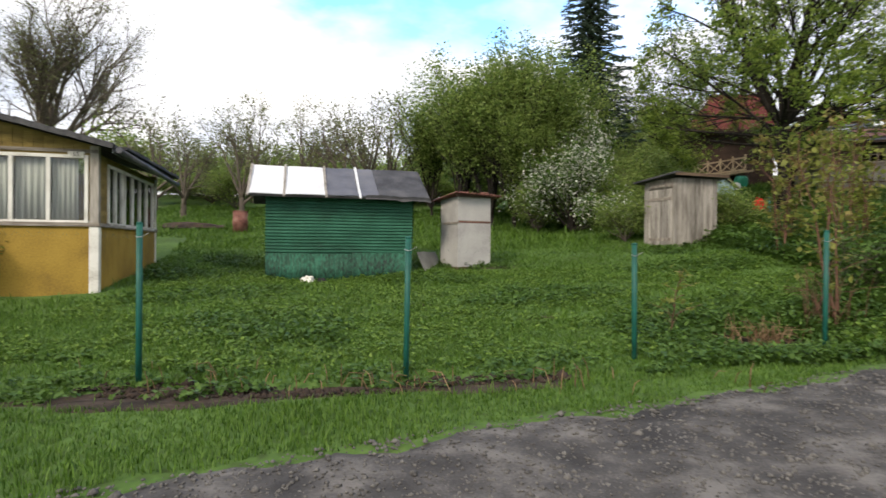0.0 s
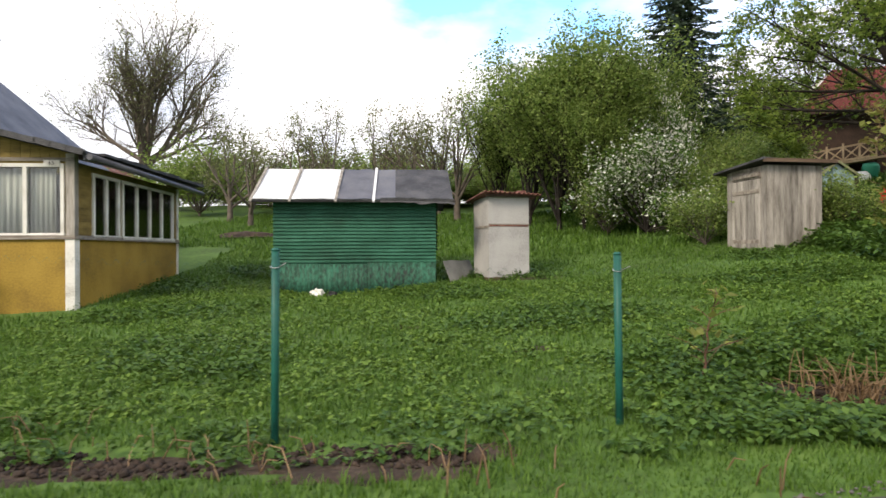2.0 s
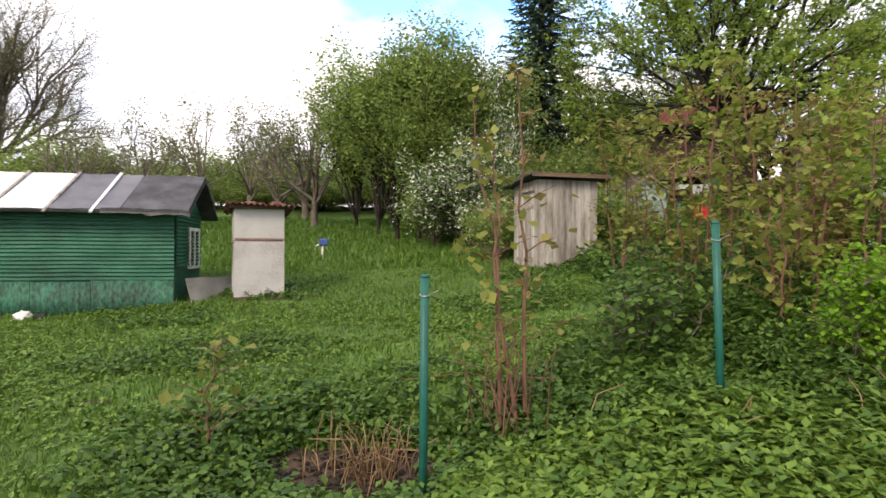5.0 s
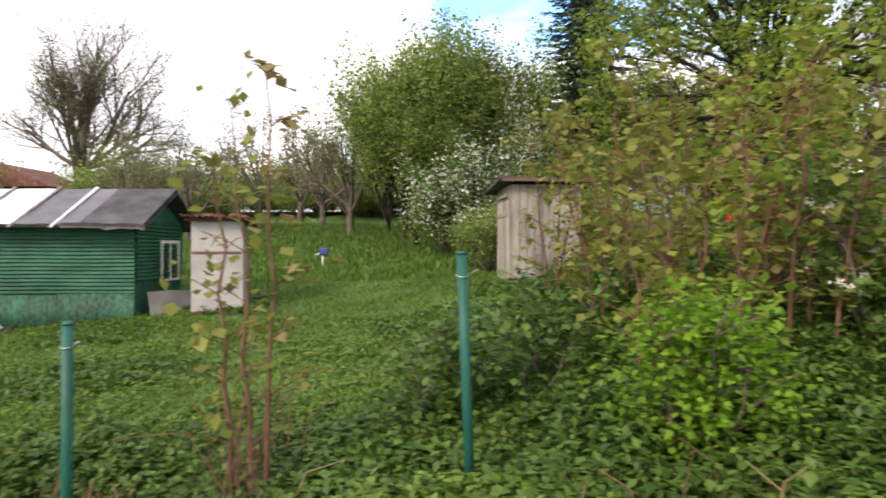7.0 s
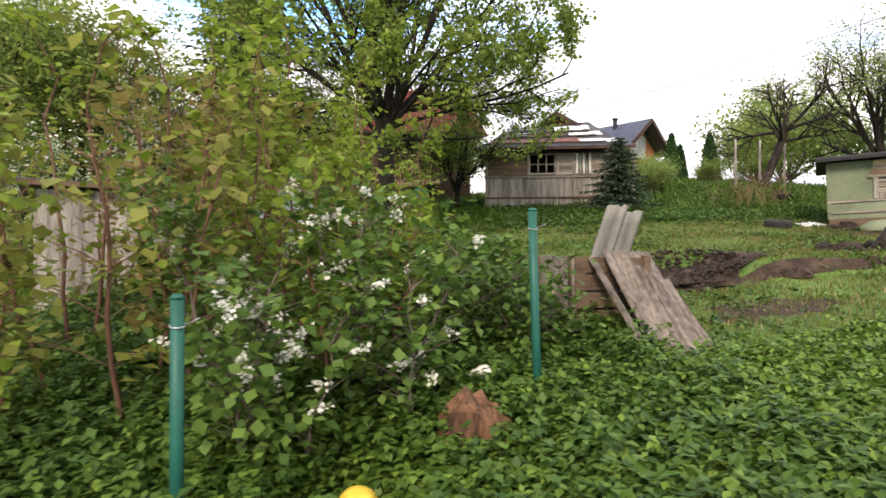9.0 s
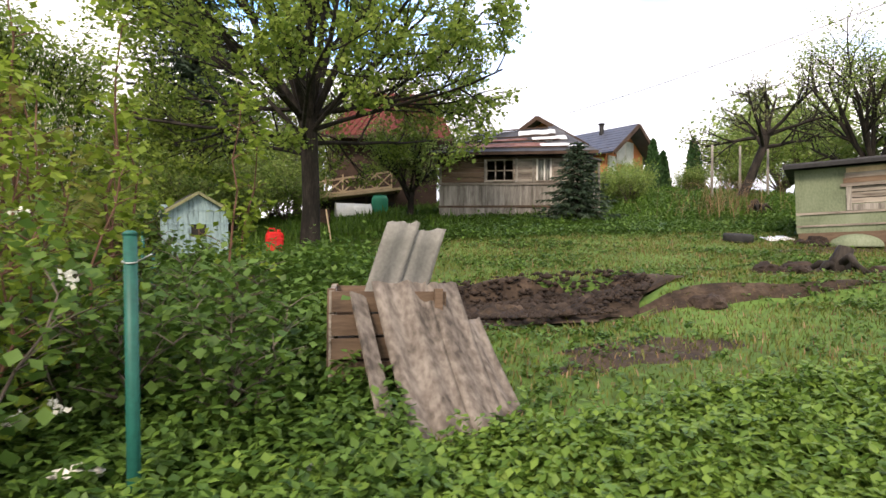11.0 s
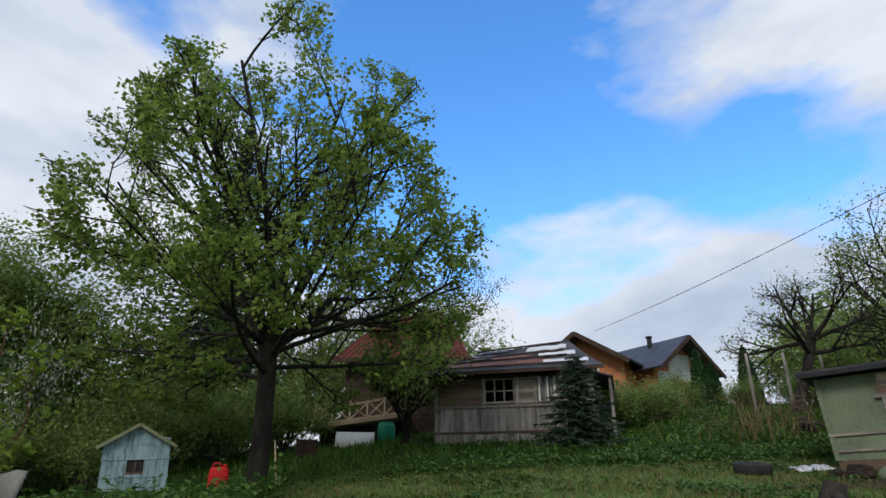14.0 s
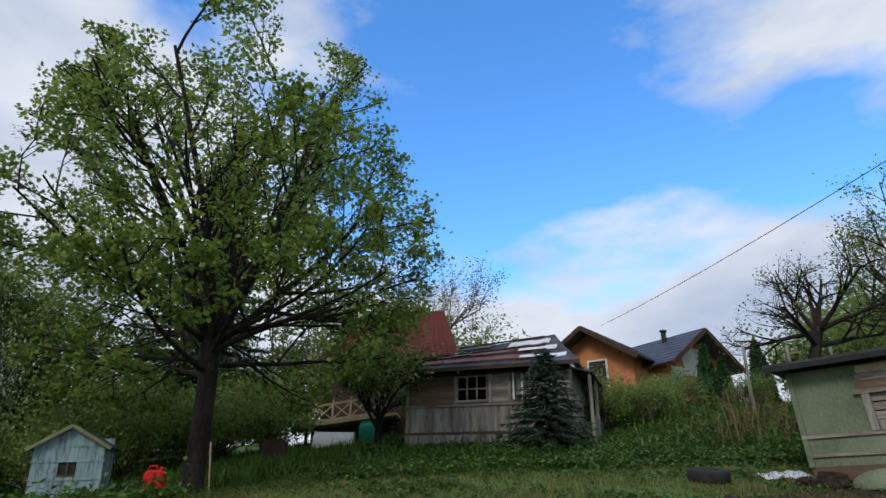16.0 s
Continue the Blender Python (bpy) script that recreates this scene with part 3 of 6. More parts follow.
patch("bare_slope", 15.6, 11.7, 1.1, 0.45, 10, "soil", "thin bare earth below the pit", 9)
patch("bare_slope", 20.0, 14.6, 0.9, 0.5, 0, "soil", "bare earth under the uprooted stumps", 10)
patch("bare_slope", 24.0, 17.3, 2.6, 0.55, 3, "soil", "bare brown earth before the old shed", 11)
patch("bare_slope", 10.9, 24.0, 1.5, 0.9, 0, "soil", "dug earth bed on the slope", 12)
patch("bare_slope", -10.5, 23.0, 1.3, 0.7, 0, "soil", "heap of dug earth under the apple tree", 13, 0.25)


def clods(name, cx, cy, rx, ry, n, size, seed, label, material="clod", lift=0.0):
    rng = np.random.default_rng(seed)

    def inside(x, y):
        return ((x - cx) / rx) ** 2 + ((y - cy) / ry) ** 2 < 1
    ob = pebbles(name, n, (cx - rx, cx + rx, cy - ry, cy + ry), inside, size, material, None, seed)
    ob.location.z = lift
    return tagged(ob, label, "soil", kind="stuff")


clods("clods", 15.2, 13.9, 1.7, 1.0, 2600, 0.035, 21, "dark clods of turned earth in the pit", lift=0.12)
clods("clods", -2.0, 5.2, 1.6, 0.25, 700, 0.022, 22, "dark clods of earth in the ditch")
clods("clods", 0.3, 5.65, 0.9, 0.22, 500, 0.022, 23, "dark clods of earth in the ditch")
clods("clods", 4.2, 7.95, 0.7, 0.36, 400, 0.022, 24, "dark clods among dry canes")
clods("clods", 20.0, 14.6, 0.8, 0.4, 400, 0.045, 25, "dark clods under the stumps")


# ---- windows ----
def window(parent, x0, z0, x1, z1, y, panes, bars=(), frame_mat="whitepaint", curtain=True, depth=0.10, name="window", wd=0.06, split=0):
    """A window in a wall whose outer face is at y (outside is -y); panes: how many side by side."""
    wn = part(name, box(x0 - 0.07, y - 0.02, z0 - 0.05, x1 + 0.07, y - 0.001, z0 + 0.02), frame_mat, parent)
    fr = bmesh.new()
    for a, b, c, d in ((x0 - wd, z0, x0, z1), (x1, z0, x1 + wd, z1), (x0 - wd, z1, x1 + wd, z1 + wd), (x0 - wd, z0 - wd, x1 + wd, z0)):
        box(a, y - 0.035, b, c, y + 0.03, d, fr)
    sw = (x1 - x0) / panes
    for i in range(1, panes):
        box(x0 + i * sw - wd * 0.55, y - 0.03, z0, x0 + i * sw + wd * 0.55, y + 0.03, z1, fr)
    for q in range(1, split + 1):
        zz = z0 + (z1 - z0) * q / (split + 1)
        box(x0, y - 0.02, zz - 0.012, x1, y + 0.02, zz + 0.012, fr)
    part("window_frame", fr, frame_mat, wn)
    for i in range(panes):
        g = part("pane", box(x0 + i * sw, y + 0.002, z0, x0 + (i + 1) * sw, y + 0.008, z1), "glass", wn)
        g.visible_shadow = False
        if curtain:
            a, b = x0 + i * sw + 0.03, x0 + (i + 1) * sw - 0.03 - (0.18 * sw if i % 3 == 0 else 0)
            part("curtain", sheet((a, y + 0.09, z0), (b, y + 0.09, z0), (a, y + 0.09, z1), 0.006, 5, 0.018, nv=2), "curtain", wn, "pale gathered curtain")
    return wn


def wall_with_holes(x0, x1, z0, z1, y0, y1, holes):
    """A wall in the plane y, one mesh, with openings (a, c, b, d) given as x from a to b, z from c to d."""
    xs = sorted({x0, x1, *(h[0] for h in holes), *(h[2] for h in holes)})
    zs = sorted({z0, z1, *(h[1] for h in holes), *(h[3] for h in holes)})
    bm = bmesh.new()
    v = {(i, j, k): bm.verts.new((x, (y0, y1)[k], z)) for i, x in enumerate(xs) for j, z in enumerate(zs) for k in (0, 1)}

    def solid(i, j):
        if not (0 <= i < len(xs) - 1 and 0 <= j < len(zs) - 1):
            return False
        cx, cz = (xs[i] + xs[i + 1]) / 2, (zs[j] + zs[j + 1]) / 2
        return not any(h[0] < cx < h[2] and h[1] < cz < h[3] for h in holes)
    for i in range(len(xs) - 1):
        for j in range(len(zs) - 1):
            if not solid(i, j):
                continue
            c = ((i, j), (i + 1, j), (i + 1, j + 1), (i, j + 1))
            bm.faces.new([v[p, q, 0] for p, q in c])
            bm.faces.new([v[p, q, 1] for p, q in c[::-1]])
            for (p, q), di, dj in zip(zip(c, c[1:] + c[:1]), (0, 1, 0, -1), (-1, 0, 1, 0)):
                if not solid(i + di, j + dj):
                    bm.faces.new((v[(*p, 1)], v[(*q, 1)], v[(*q, 0)], v[(*p, 0)]))
    return bm


# ---- yellow house ----
def yellow_house():
    h = thing("yellow_house", -6.46, 10.30, 0, 15.2, "old yellow-painted wooden house with a glazed veranda and dark felt roof", "house")
    zb, zt, ze = 0.02, 1.50, 2.93
    sl = 0.24
    # lower band, belt, upper wall with openings
    part("wall", wall_with_holes(-7.5, 0, zb, zt, 0, 0.12, []), "yellow", h, "smooth yellow-painted panel below the windows")
    part("wall", wall_with_holes(-7.5, 0, zt, 2.80, 0, 0.12, [(-2.52, 1.56, -0.20, 2.70)]), "yellowdark", h, "faded yellow boards round the window")
    part("gable", prism([(0, 0.0, 2.80), (0, 0, ze), (-6.2, 0, ze + 6.2 * sl), (-7.5, 0, ze + 6.2 * sl - 0.3), (-7.5, 0, 2.80)], (0, 0, 0), (0, 0.12, 0)), "yellowdark", h)
    for i in range(46):
        x = -0.06 - i * 0.16
        part("board", box(x - 0.152, -0.014, 2.86, x, 0.0, ze - x * sl - 0.02 if x > -6 else ze + 6.2 * sl - 0.2), "yellowdark", h)
    for i in range(11):
        z = 1.56 + i * 0.115
        part("board", box(-7.4, -0.016, z, -2.66, 0.0, z + 0.108), "yellowdark", h)
    window(h, -2.52, 1.56, -0.20, 2.70, 0.0, 4)
    part("trim", box(-7.5, -0.05, zt - 0.03, 0.05, 0.0, zt + 0.04), "oldwoodh", h, "weathered belt board")
    part("trim", box(-7.5, -0.03, 2.80, 0.03, -0.001, 2.86), "oldwoodh", h)
    part("trim", box(-0.12, -0.035, zb, 0.035, 0.0, zt - 0.03), "whitepaint", h, "peeling white corner board")
    part("trim", box(0.0, 0.0, zb, 0.035, 0.12, zt - 0.03), "whitepaint", h)
    part("trim", box(-0.11, -0.03, zt + 0.04, 0.03, 0.0, ze), "oldwood", h, "bare wooden corner post")
    part("trim", box(0.0, 0.0, zt + 0.04, 0.03, 0.10, ze), "oldwood", h)
    # side wall, turned so that its outside is +x
    s = part("side_wall", box(-0.12, 0.12, zb, 0, 4.55, zt), "yellow", h)
    up = wall_with_holes(0.12, 4.55, zt, 2.80, 0, 0.12, [(0.62, 1.56, 1.55, 2.62), (1.72, 1.56, 4.25, 2.62)])
    bmesh.ops.rotate(up, verts=up.verts[:], cent=(0, 0, 0), matrix=pose(0, 0, 0, 0, 0, 90).to_3x3())
    part("side_wall", up, "yellowdark", h)
    for i in range(10):
        z = 1.56 + i * 0.115
        part("board", box(0.0, 0.12, z, 0.014, 0.54, z + 0.108), "yellowdark", h)
    for a, b, n in ((0.62, 1.55, 2), (1.72, 4.25, 4)):
        wn = part("window", box(0.0, a - 0.05, 1.50, 0.05, b + 0.05, 1.56), "whitepaint", h)
        fr = bmesh.new()
        box(-0.03, a - 0.05, 2.62, 0.03, b + 0.05, 2.68, fr)
        for i in range(n + 1):
            yy = a + (b - a) * i / n
            box(-0.03, yy - 0.035, 1.56, 0.03, yy + 0.035, 2.62, fr)
        part("window_frame", fr, "whitepaint", wn)
        for i in range(n):
            y0, y1 = a + (b - a) * i / n + 0.035, a + (b - a) * (i + 1) / n - 0.035
            g = part("pane", box(-0.012, y0, 1.56, -0.006, y1, 2.62), "glass", wn)
            g.visible_shadow = False
            part("curtain", sheet((-0.10, y0, 1.6), (-0.10, y1 - 0.1, 1.6), (-0.10, y0, 2.6), 0.006, 4, 0.015), "curtain", wn, "pale gathered curtain")
    part("trim", box(0.0, 0.0, zt - 0.03, 0.05, 4.6, zt + 0.04), "oldwoodh", h)
    part("trim", box(-0.05, 4.50, zb, 0.03, 4.58, 2.80), "whitepaint", h)
    part("back_wall", box(-7.5, 4.55, zb, 0, 4.67, 2.9), "yellowdark", h)
    # floor and sheet in near-black: the veranda's inner shade put into colour
    part("inner_shade_floor", box(-7.4, 0.13, 0.3, -0.13, 4.54, 0.36), "deep_shade", h)
    part("inner_shade_sheet", box(-7.3, 1.6, 0.36, -0.9, 1.66, 2.8), "deep_shade", h)
    # low roof with felt, its edge uneven
    rf = bmesh.new()
    o = 0.38
    za = ze + 0.04
    prism([(o, -0.35, za - o * sl), (o, -0.35, za - o * sl + 0.05), (-6.2, -0.35, za + 6.2 * sl + 0.05), (-6.2, -0.35, za + 6.2 * sl)], (0, 0, 0), (0, 5.3, 0), rf)
    prism([(-6.2, -0.35, za + 6.2 * sl), (-6.2, -0.35, za + 6.2 * sl + 0.05), (-7.6, -0.35, za + 6.2 * sl - 0.3), (-7.6, -0.35, za + 6.2 * sl - 0.35)], (0, 0, 0), (0, 5.3, 0), rf)
    part("roof", rf, "felt", h)
    for i in range(26):
        x = o - 0.02 - i * 0.25
        part("felt_flap", beam((x, -0.37, za - x * sl + 0.015), (x - 0.28, -0.37, za - (x - 0.28) * sl + 0.015 + 0.008 * (i % 3)), 0.06, 0.10), "felt", h)
    part("eave_board", box(o - 0.06, -0.3, za - o * sl - 0.10, o - 0.02, 4.9, za - o * sl), "slate", h)
    part("gutter", tube([(o + 0.06, -0.35, za - o * sl - 0.05), (o + 0.06, 5.1, za - o * sl - 0.13)], [0.055, 0.055], 10), "slate", h, "grey eaves gutter")
    for i in range(9):
        y = 0.1 + i * 0.55
        part("felt_flap", box(o - 0.1, y, za - o * sl + 0.03, o + 0.10, y + 0.6, za - o * sl + 0.075 + 0.015 * (i % 3)), "felt", h)
    # house number
    pl = part("number_plate", box(-0.46, -0.05, 2.715, -0.20, -0.036, 2.815), "whitepaint", h, "small white number plate")
    cu = bpy.data.curves.new("number", "FONT")
    cu.body, cu.size, cu.extrude, cu.align_x = "65", 0.10, 0.002, "CENTER"
    tx = new("number", cu)
    tx.data.materials.append(M["ink"])
    tx.parent = pl
    tx.matrix_local = pose(-0.33, -0.054, 2.735, 90, 0, 0)
    # insulators and lamp box by the gable
    for x in (-3.05, -3.35):
        part("insulator", tube([(x, -0.12, 3.05), (x, -0.12, 3.12), (x, -0.12, 3.18)], [0.04, 0.05, 0.03], 10), "whitepaint", h, "white porcelain insulator")
        part("bracket", tube([(x, 0, 3.0), (x, -0.12, 3.0), (x, -0.12, 3.06)], [0.01, 0.01, 0.01], 6), "black", h)
    part("meter_box", box(-3.45, -0.10, 2.60, -3.25, 0, 2.74, None, 0.01), "oldwood", h)
    # main house behind with steep felt roof and chimney pipe
    part("main_wall", box(-10.5, 4.7, 0.0, -3.6, 10.0, 3.6), "yellowdark", h)
    part("main_roof", quad((-12, 4.3, 3.4), (-3.7, 4.3, 3.4), (-6.9, 7.3, 6.9), (-12, 7.3, 6.9), 0.08), "slate", h, "dark sheet roof with seams")
    part("main_roof", quad((-3.7, 4.3, 3.4), (-3.7, 10.3, 3.4), (-6.9, 7.35, 6.9), (-6.9, 7.3, 6.9), 0.08), "slate", h)
    part("main_roof", quad((-3.7, 10.3, 3.4), (-12, 10.3, 3.4), (-12, 7.35, 6.9), (-6.9, 7.35, 6.9), 0.08), "slate", h)
    for i in range(11):
        x = -3.95 - i * 0.7
        f = min(1.0, (-3.7 - x) / 3.2)
        part("seam", beam((x, 4.3, 3.45), (x, 4.3 + 3 * f, 3.45 + 3.5 * f), 0.03, 0.05), "felt", h)
    cp = part("chimney", tube([(-4.75, 5.15, 4.2), (-4.75, 5.15, 6.55)], [0.12, 0.115], 14), "asbestosnew", h, "grey asbestos chimney pipe")
    part("chimney_cap", tube([(-4.75, 5.15, 6.66), (-4.75, 5.15, 6.68), (-4.75, 5.15, 6.76)], [0.17, 0.17, 0.02], 12), "black", cp)
    for a in (0, 2.1, 4.2):
        part("cap_leg", beam((-4.75 + 0.1 * math.cos(a), 5.15 + 0.1 * math.sin(a), 6.5), (-4.75 + 0.1 * math.cos(a), 5.15 + 0.1 * math.sin(a), 6.67), 0.02, 0.02, up=(1, 0, 0)), "black", cp)
    c2 = part("vent_pipe", tube([(-5.9, 6.2, 5.4), (-5.9, 6.2, 6.35)], [0.05, 0.05], 10), "black", h)
    part("vent_cap", box(-6.05, 6.05, 6.3, -5.75, 6.35, 6.36), "black", c2)
    part("foundation_stone", box(-0.4, -0.12, 0.0, 0.2, 0.1, 0.14, None, 0.03), "asbestosnew", h)
    return h


yellow_house()


# ---- green shed ----
def green_shed():
    W, D, H = 3.5, 2.1, 2.05
    h = thing("green_shed", -4.36, 13.35, 0.38, 15.5, "green-painted garden shed with ribbed cladding and patched roof", "shed")

    def ribs(a, b, z0, z1, nrm, seed):
        """Level ribbed cladding from a to b."""
        a, b, nrm = Vector(a), Vector(b), Vector(nrm)
        bm = bmesh.new()
        pitch, z, rows = 0.076, z0, []
        rng = random.Random(seed)
        n = 8
        while z < z1:
            for off, dz in ((0.0, 0), (0.0, 0.018), (0.036, 0.024), (0.030, 0.070)):
                rows.append([bm.verts.new(a + (b - a) * i / n + nrm * (off + 0.004 * rng.uniform(-1, 1)) + Vector((0, 0, z + dz + 0.004 * math.sin(i * 1.3 + z * 3)))) for i in range(n + 1)])
            z += pitch
        for r, q in zip(rows, rows[1:]):
            for i in range(n):
                bm.faces.new((r[i], r[i + 1], q[i + 1], q[i]))
        return bm
    part("wall", box(0, 0, -0.25, W, 0.06, H), "greendark", h)
    part("wall", box(0, D - 0.06, -0.25, W, D, H), "greendark", h)
    part("wall", box(0, 0.06, -0.25, 0.06, D - 0.06, H), "greendark", h)
    part("wall", box(W - 0.06, 0.06, -0.25, W, D - 0.06, H), "greendark", h)
    part("cladding", ribs((0, -0.004, 0), (W, -0.004, 0), 0.60, H - 0.18, (0, -1, 0), 3), "green", h, "ribbed green cladding")
    part("cladding", ribs((W + 0.004, 0, 0), (W + 0.004, D, 0), 0.85, H - 0.1, (1, 0, 0), 4), "green", h, "ribbed green cladding")
    for x0, x1, dz in ((0.0, 0.95, 0.0), (0.95, 2.0, -0.015), (2.0, W, 0.02)):
        part("skirt_panel", sheet((x0 + 0.004, -0.022, -0.22), (x1 - 0.004, -0.022, -0.22), (x0 + 0.004, -0.022, 0.60 + dz), 0.012, 9, 0.006), "greendark", h, "dirty green lower sheet")
    part("top_board", box(0, -0.012, H - 0.18, W, 0, H), "green", h)
    part("gable", prism([(W, 0, H), (W, D, H), (W, D / 2, H + 0.62)], (0, 0, 0), (-0.06, 0, 0)), "green", h)
    part("gable", prism([(0, 0, H), (0, D, H), (0, D / 2, H + 0.62)], (0, 0, 0), (0.06, 0, 0)), "green", h)
    # roof: white sheets, dark felt, battens
    y0, z0, y1, z1 = -0.38, H - 0.10, D / 2, H + 0.72
    part("roof", sheet((-0.4, y0, z0 - 0.03), (W + 0.35, y0, z0 - 0.03), (-0.4, y1, z1 - 0.03), 0.05), "felt", h)
    part("roof", sheet((-0.4, D + 0.3, z0 - 0.03), (W + 0.35, D + 0.3, z0 - 0.03), (-0.4, y1, z1 - 0.03), 0.05), "felt", h)
    for a, b, m, lb in ((-0.38, 0.42, "whitesheet", "white roofing sheet"), (0.44, 1.36, "whitesheet", "white roofing sheet"), (1.38, 2.15, "slate", "grey roofing sheet"), (2.17, 2.62, "slate", "grey roofing sheet"), (2.64, W + 0.34, "felt", "black torn felt")):
        part("roof_sheet", sheet((a, y0 - 0.01, z0 + 0.012), (b, y0 - 0.01, z0 + 0.012), (a, y1 + 0.02, z1 + 0.012), 0.012, 0, 0, 5, 5, 0.012, 0.012, seed=int(a * 10) + 9), m, h, lb)
    for x in (-0.38, 0.42, 1.37, 2.16):
        part("batten", beam((x, y0 - 0.10, z0 - 0.05), (x + 0.02, y1, z1 + 0.045), 0.055, 0.03), "oldwood" if x < 1.5 else "whitesheet", h, "wooden roof batten")
    part("eave_felt", sheet((W - 1.2, y0 - 0.03, z0 - 0.07), (W + 0.38, y0 - 0.03, z0 - 0.10), (W - 1.2, y0 - 0.02, z0 + 0.03), 0.03, 0, 0, 12, 3, 0.02, 0.25, seed=5), "felt", h)
    part("barge_board", beam((W + 0.33, y0, z0 - 0.05), (W + 0.33, y1, z1 - 0.05), 0.04, 0.12), "felt", h)
    # side window with white frame
    wn = part("window", box(W + 0.004, 1.0, 0.80, W + 0.05, 1.9, 0.85), "whitepaint", h)
    fr = bmesh.new()
    for a in (1.02, 1.42, 1.84):
        box(W + 0.004, a, 0.85, W + 0.055, a + 0.06, 1.62, fr)
    box(W + 0.004, 1.0, 1.62, W + 0.055, 1.92, 1.69, fr)
    part("window_frame", fr, "whitepaint", wn)
    part("pane", box(W + 0.01, 1.08, 0.85, W + 0.02, 1.84, 1.62), "glass", wn)
    return h


green_shed()
ls = thing("leaning_sheet", -0.55, 14.25, 0.28, 60, "grey asbestos sheet leaning by the green shed", "sheet")
part("panel", sheet((0, 0, 0.02), (1.15, 0.15, 0.0), (0.05, 0.42, 0.75), 0.012, 0, 0, 4, 4, 0.0, 0.05, seed=3), "asbestosnew", ls)
for k, (x, y, m, s, lb) in enumerate(((-3.35, 13.35, "whitepaint", 0.16, "crumpled white rag lying by the shed"), (-3.05, 13.40, "black", 0.11, "black crumpled rag lying by the shed"))):
    bm = bmesh.new()
    bmesh.ops.create_icosphere(bm, subdivisions=3, radius=1)
    for v in bm.verts:
        n3 = noise.noise(v.co * 1.7 + Vector((k * 5, 0, 0))) * 0.5 + noise.noise(v.co * 4) * 0.2
        v.co = v.co * (1 + n3)
        v.co.x *= s
        v.co.y *= s * 0.7
        v.co.z = max(v.co.z, -0.4) * s * 0.7
    t = part("rag", bm, m, None)
    t.matrix_world = pose(x, y, gz(x, y) + s * 0.25)
    tagged(t, lb, "rag")


# ---- outhouses ----
def white_outhouse():
    w_, z1 = 0.96, 1.80
    h = thing("white_outhouse", 0.16, 14.45, 0.62, 28, "narrow outhouse of pale grey panels under a rusty corrugated roof", "outhouse")
    part("base", box(-0.02, -0.02, -0.2, w_ + 0.02, w_ + 0.02, 0.03), "brownwood", h)
    part("wall", box(0, 0.02, 0.03, 0.02, w_, z1), "plaster", h)
    part("wall", box(0, w_ - 0.02, 0.03, w_, w_, z1 - 0.1), "plaster", h)
    part("wall", box(w_ - 0.02, 0.02, 0.03, w_, w_ - 0.02, z1), "plaster", h)
    part("lower_panel", sheet((0, 0, 0.03), (w_, 0, 0.03), (0, 0, 1.16), 0.015, 0, 0, 8, 3, 0, 0.012), "plaster", h)
    part("upper_panel", sheet((0, 0.012, 1.20), (w_, 0.012, 1.20), (0, 0.012, z1), 0.015, 0, 0, 8, 3, 0, 0.008), "plaster", h)
    part("strip", box(0.02, -0.015, 1.15, w_ - 0.03, 0.003, 1.185), "rusty", h, "rusty strip over the joint")
    part("strip", box(-0.02, -0.01, 1.12, 0.0, w_ * 0.8, 1.17), "oldwoodh", h)
    part("board", box(0.0, -0.012, 1.185, w_, 0.005, 1.21), "oldwoodh", h)
    part("roof", sheet((-0.17, -0.22, z1 + 0.10), (w_ + 0.2, -0.22, z1 + 0.06), (-0.17, w_ + 0.2, z1 - 0.05), 0.012, 12, 0.022), "rusty", h, "rusty red corrugated roof")
    part("rafter", box(-0.1, -0.1, z1, w_ + 0.1, -0.04, z1 + 0.05), "darkwood", h)
    for i, (x, y) in enumerate(((0.2, 0.1), (0.35, 0.3), (0.7, 0.0), (0.8, 0.35))):
        part("roof_brick", box(x, y, z1 + 0.09, x + 0.2, y + 0.1, z1 + 0.15, None, 0.012), "rusty", h)


white_outhouse()


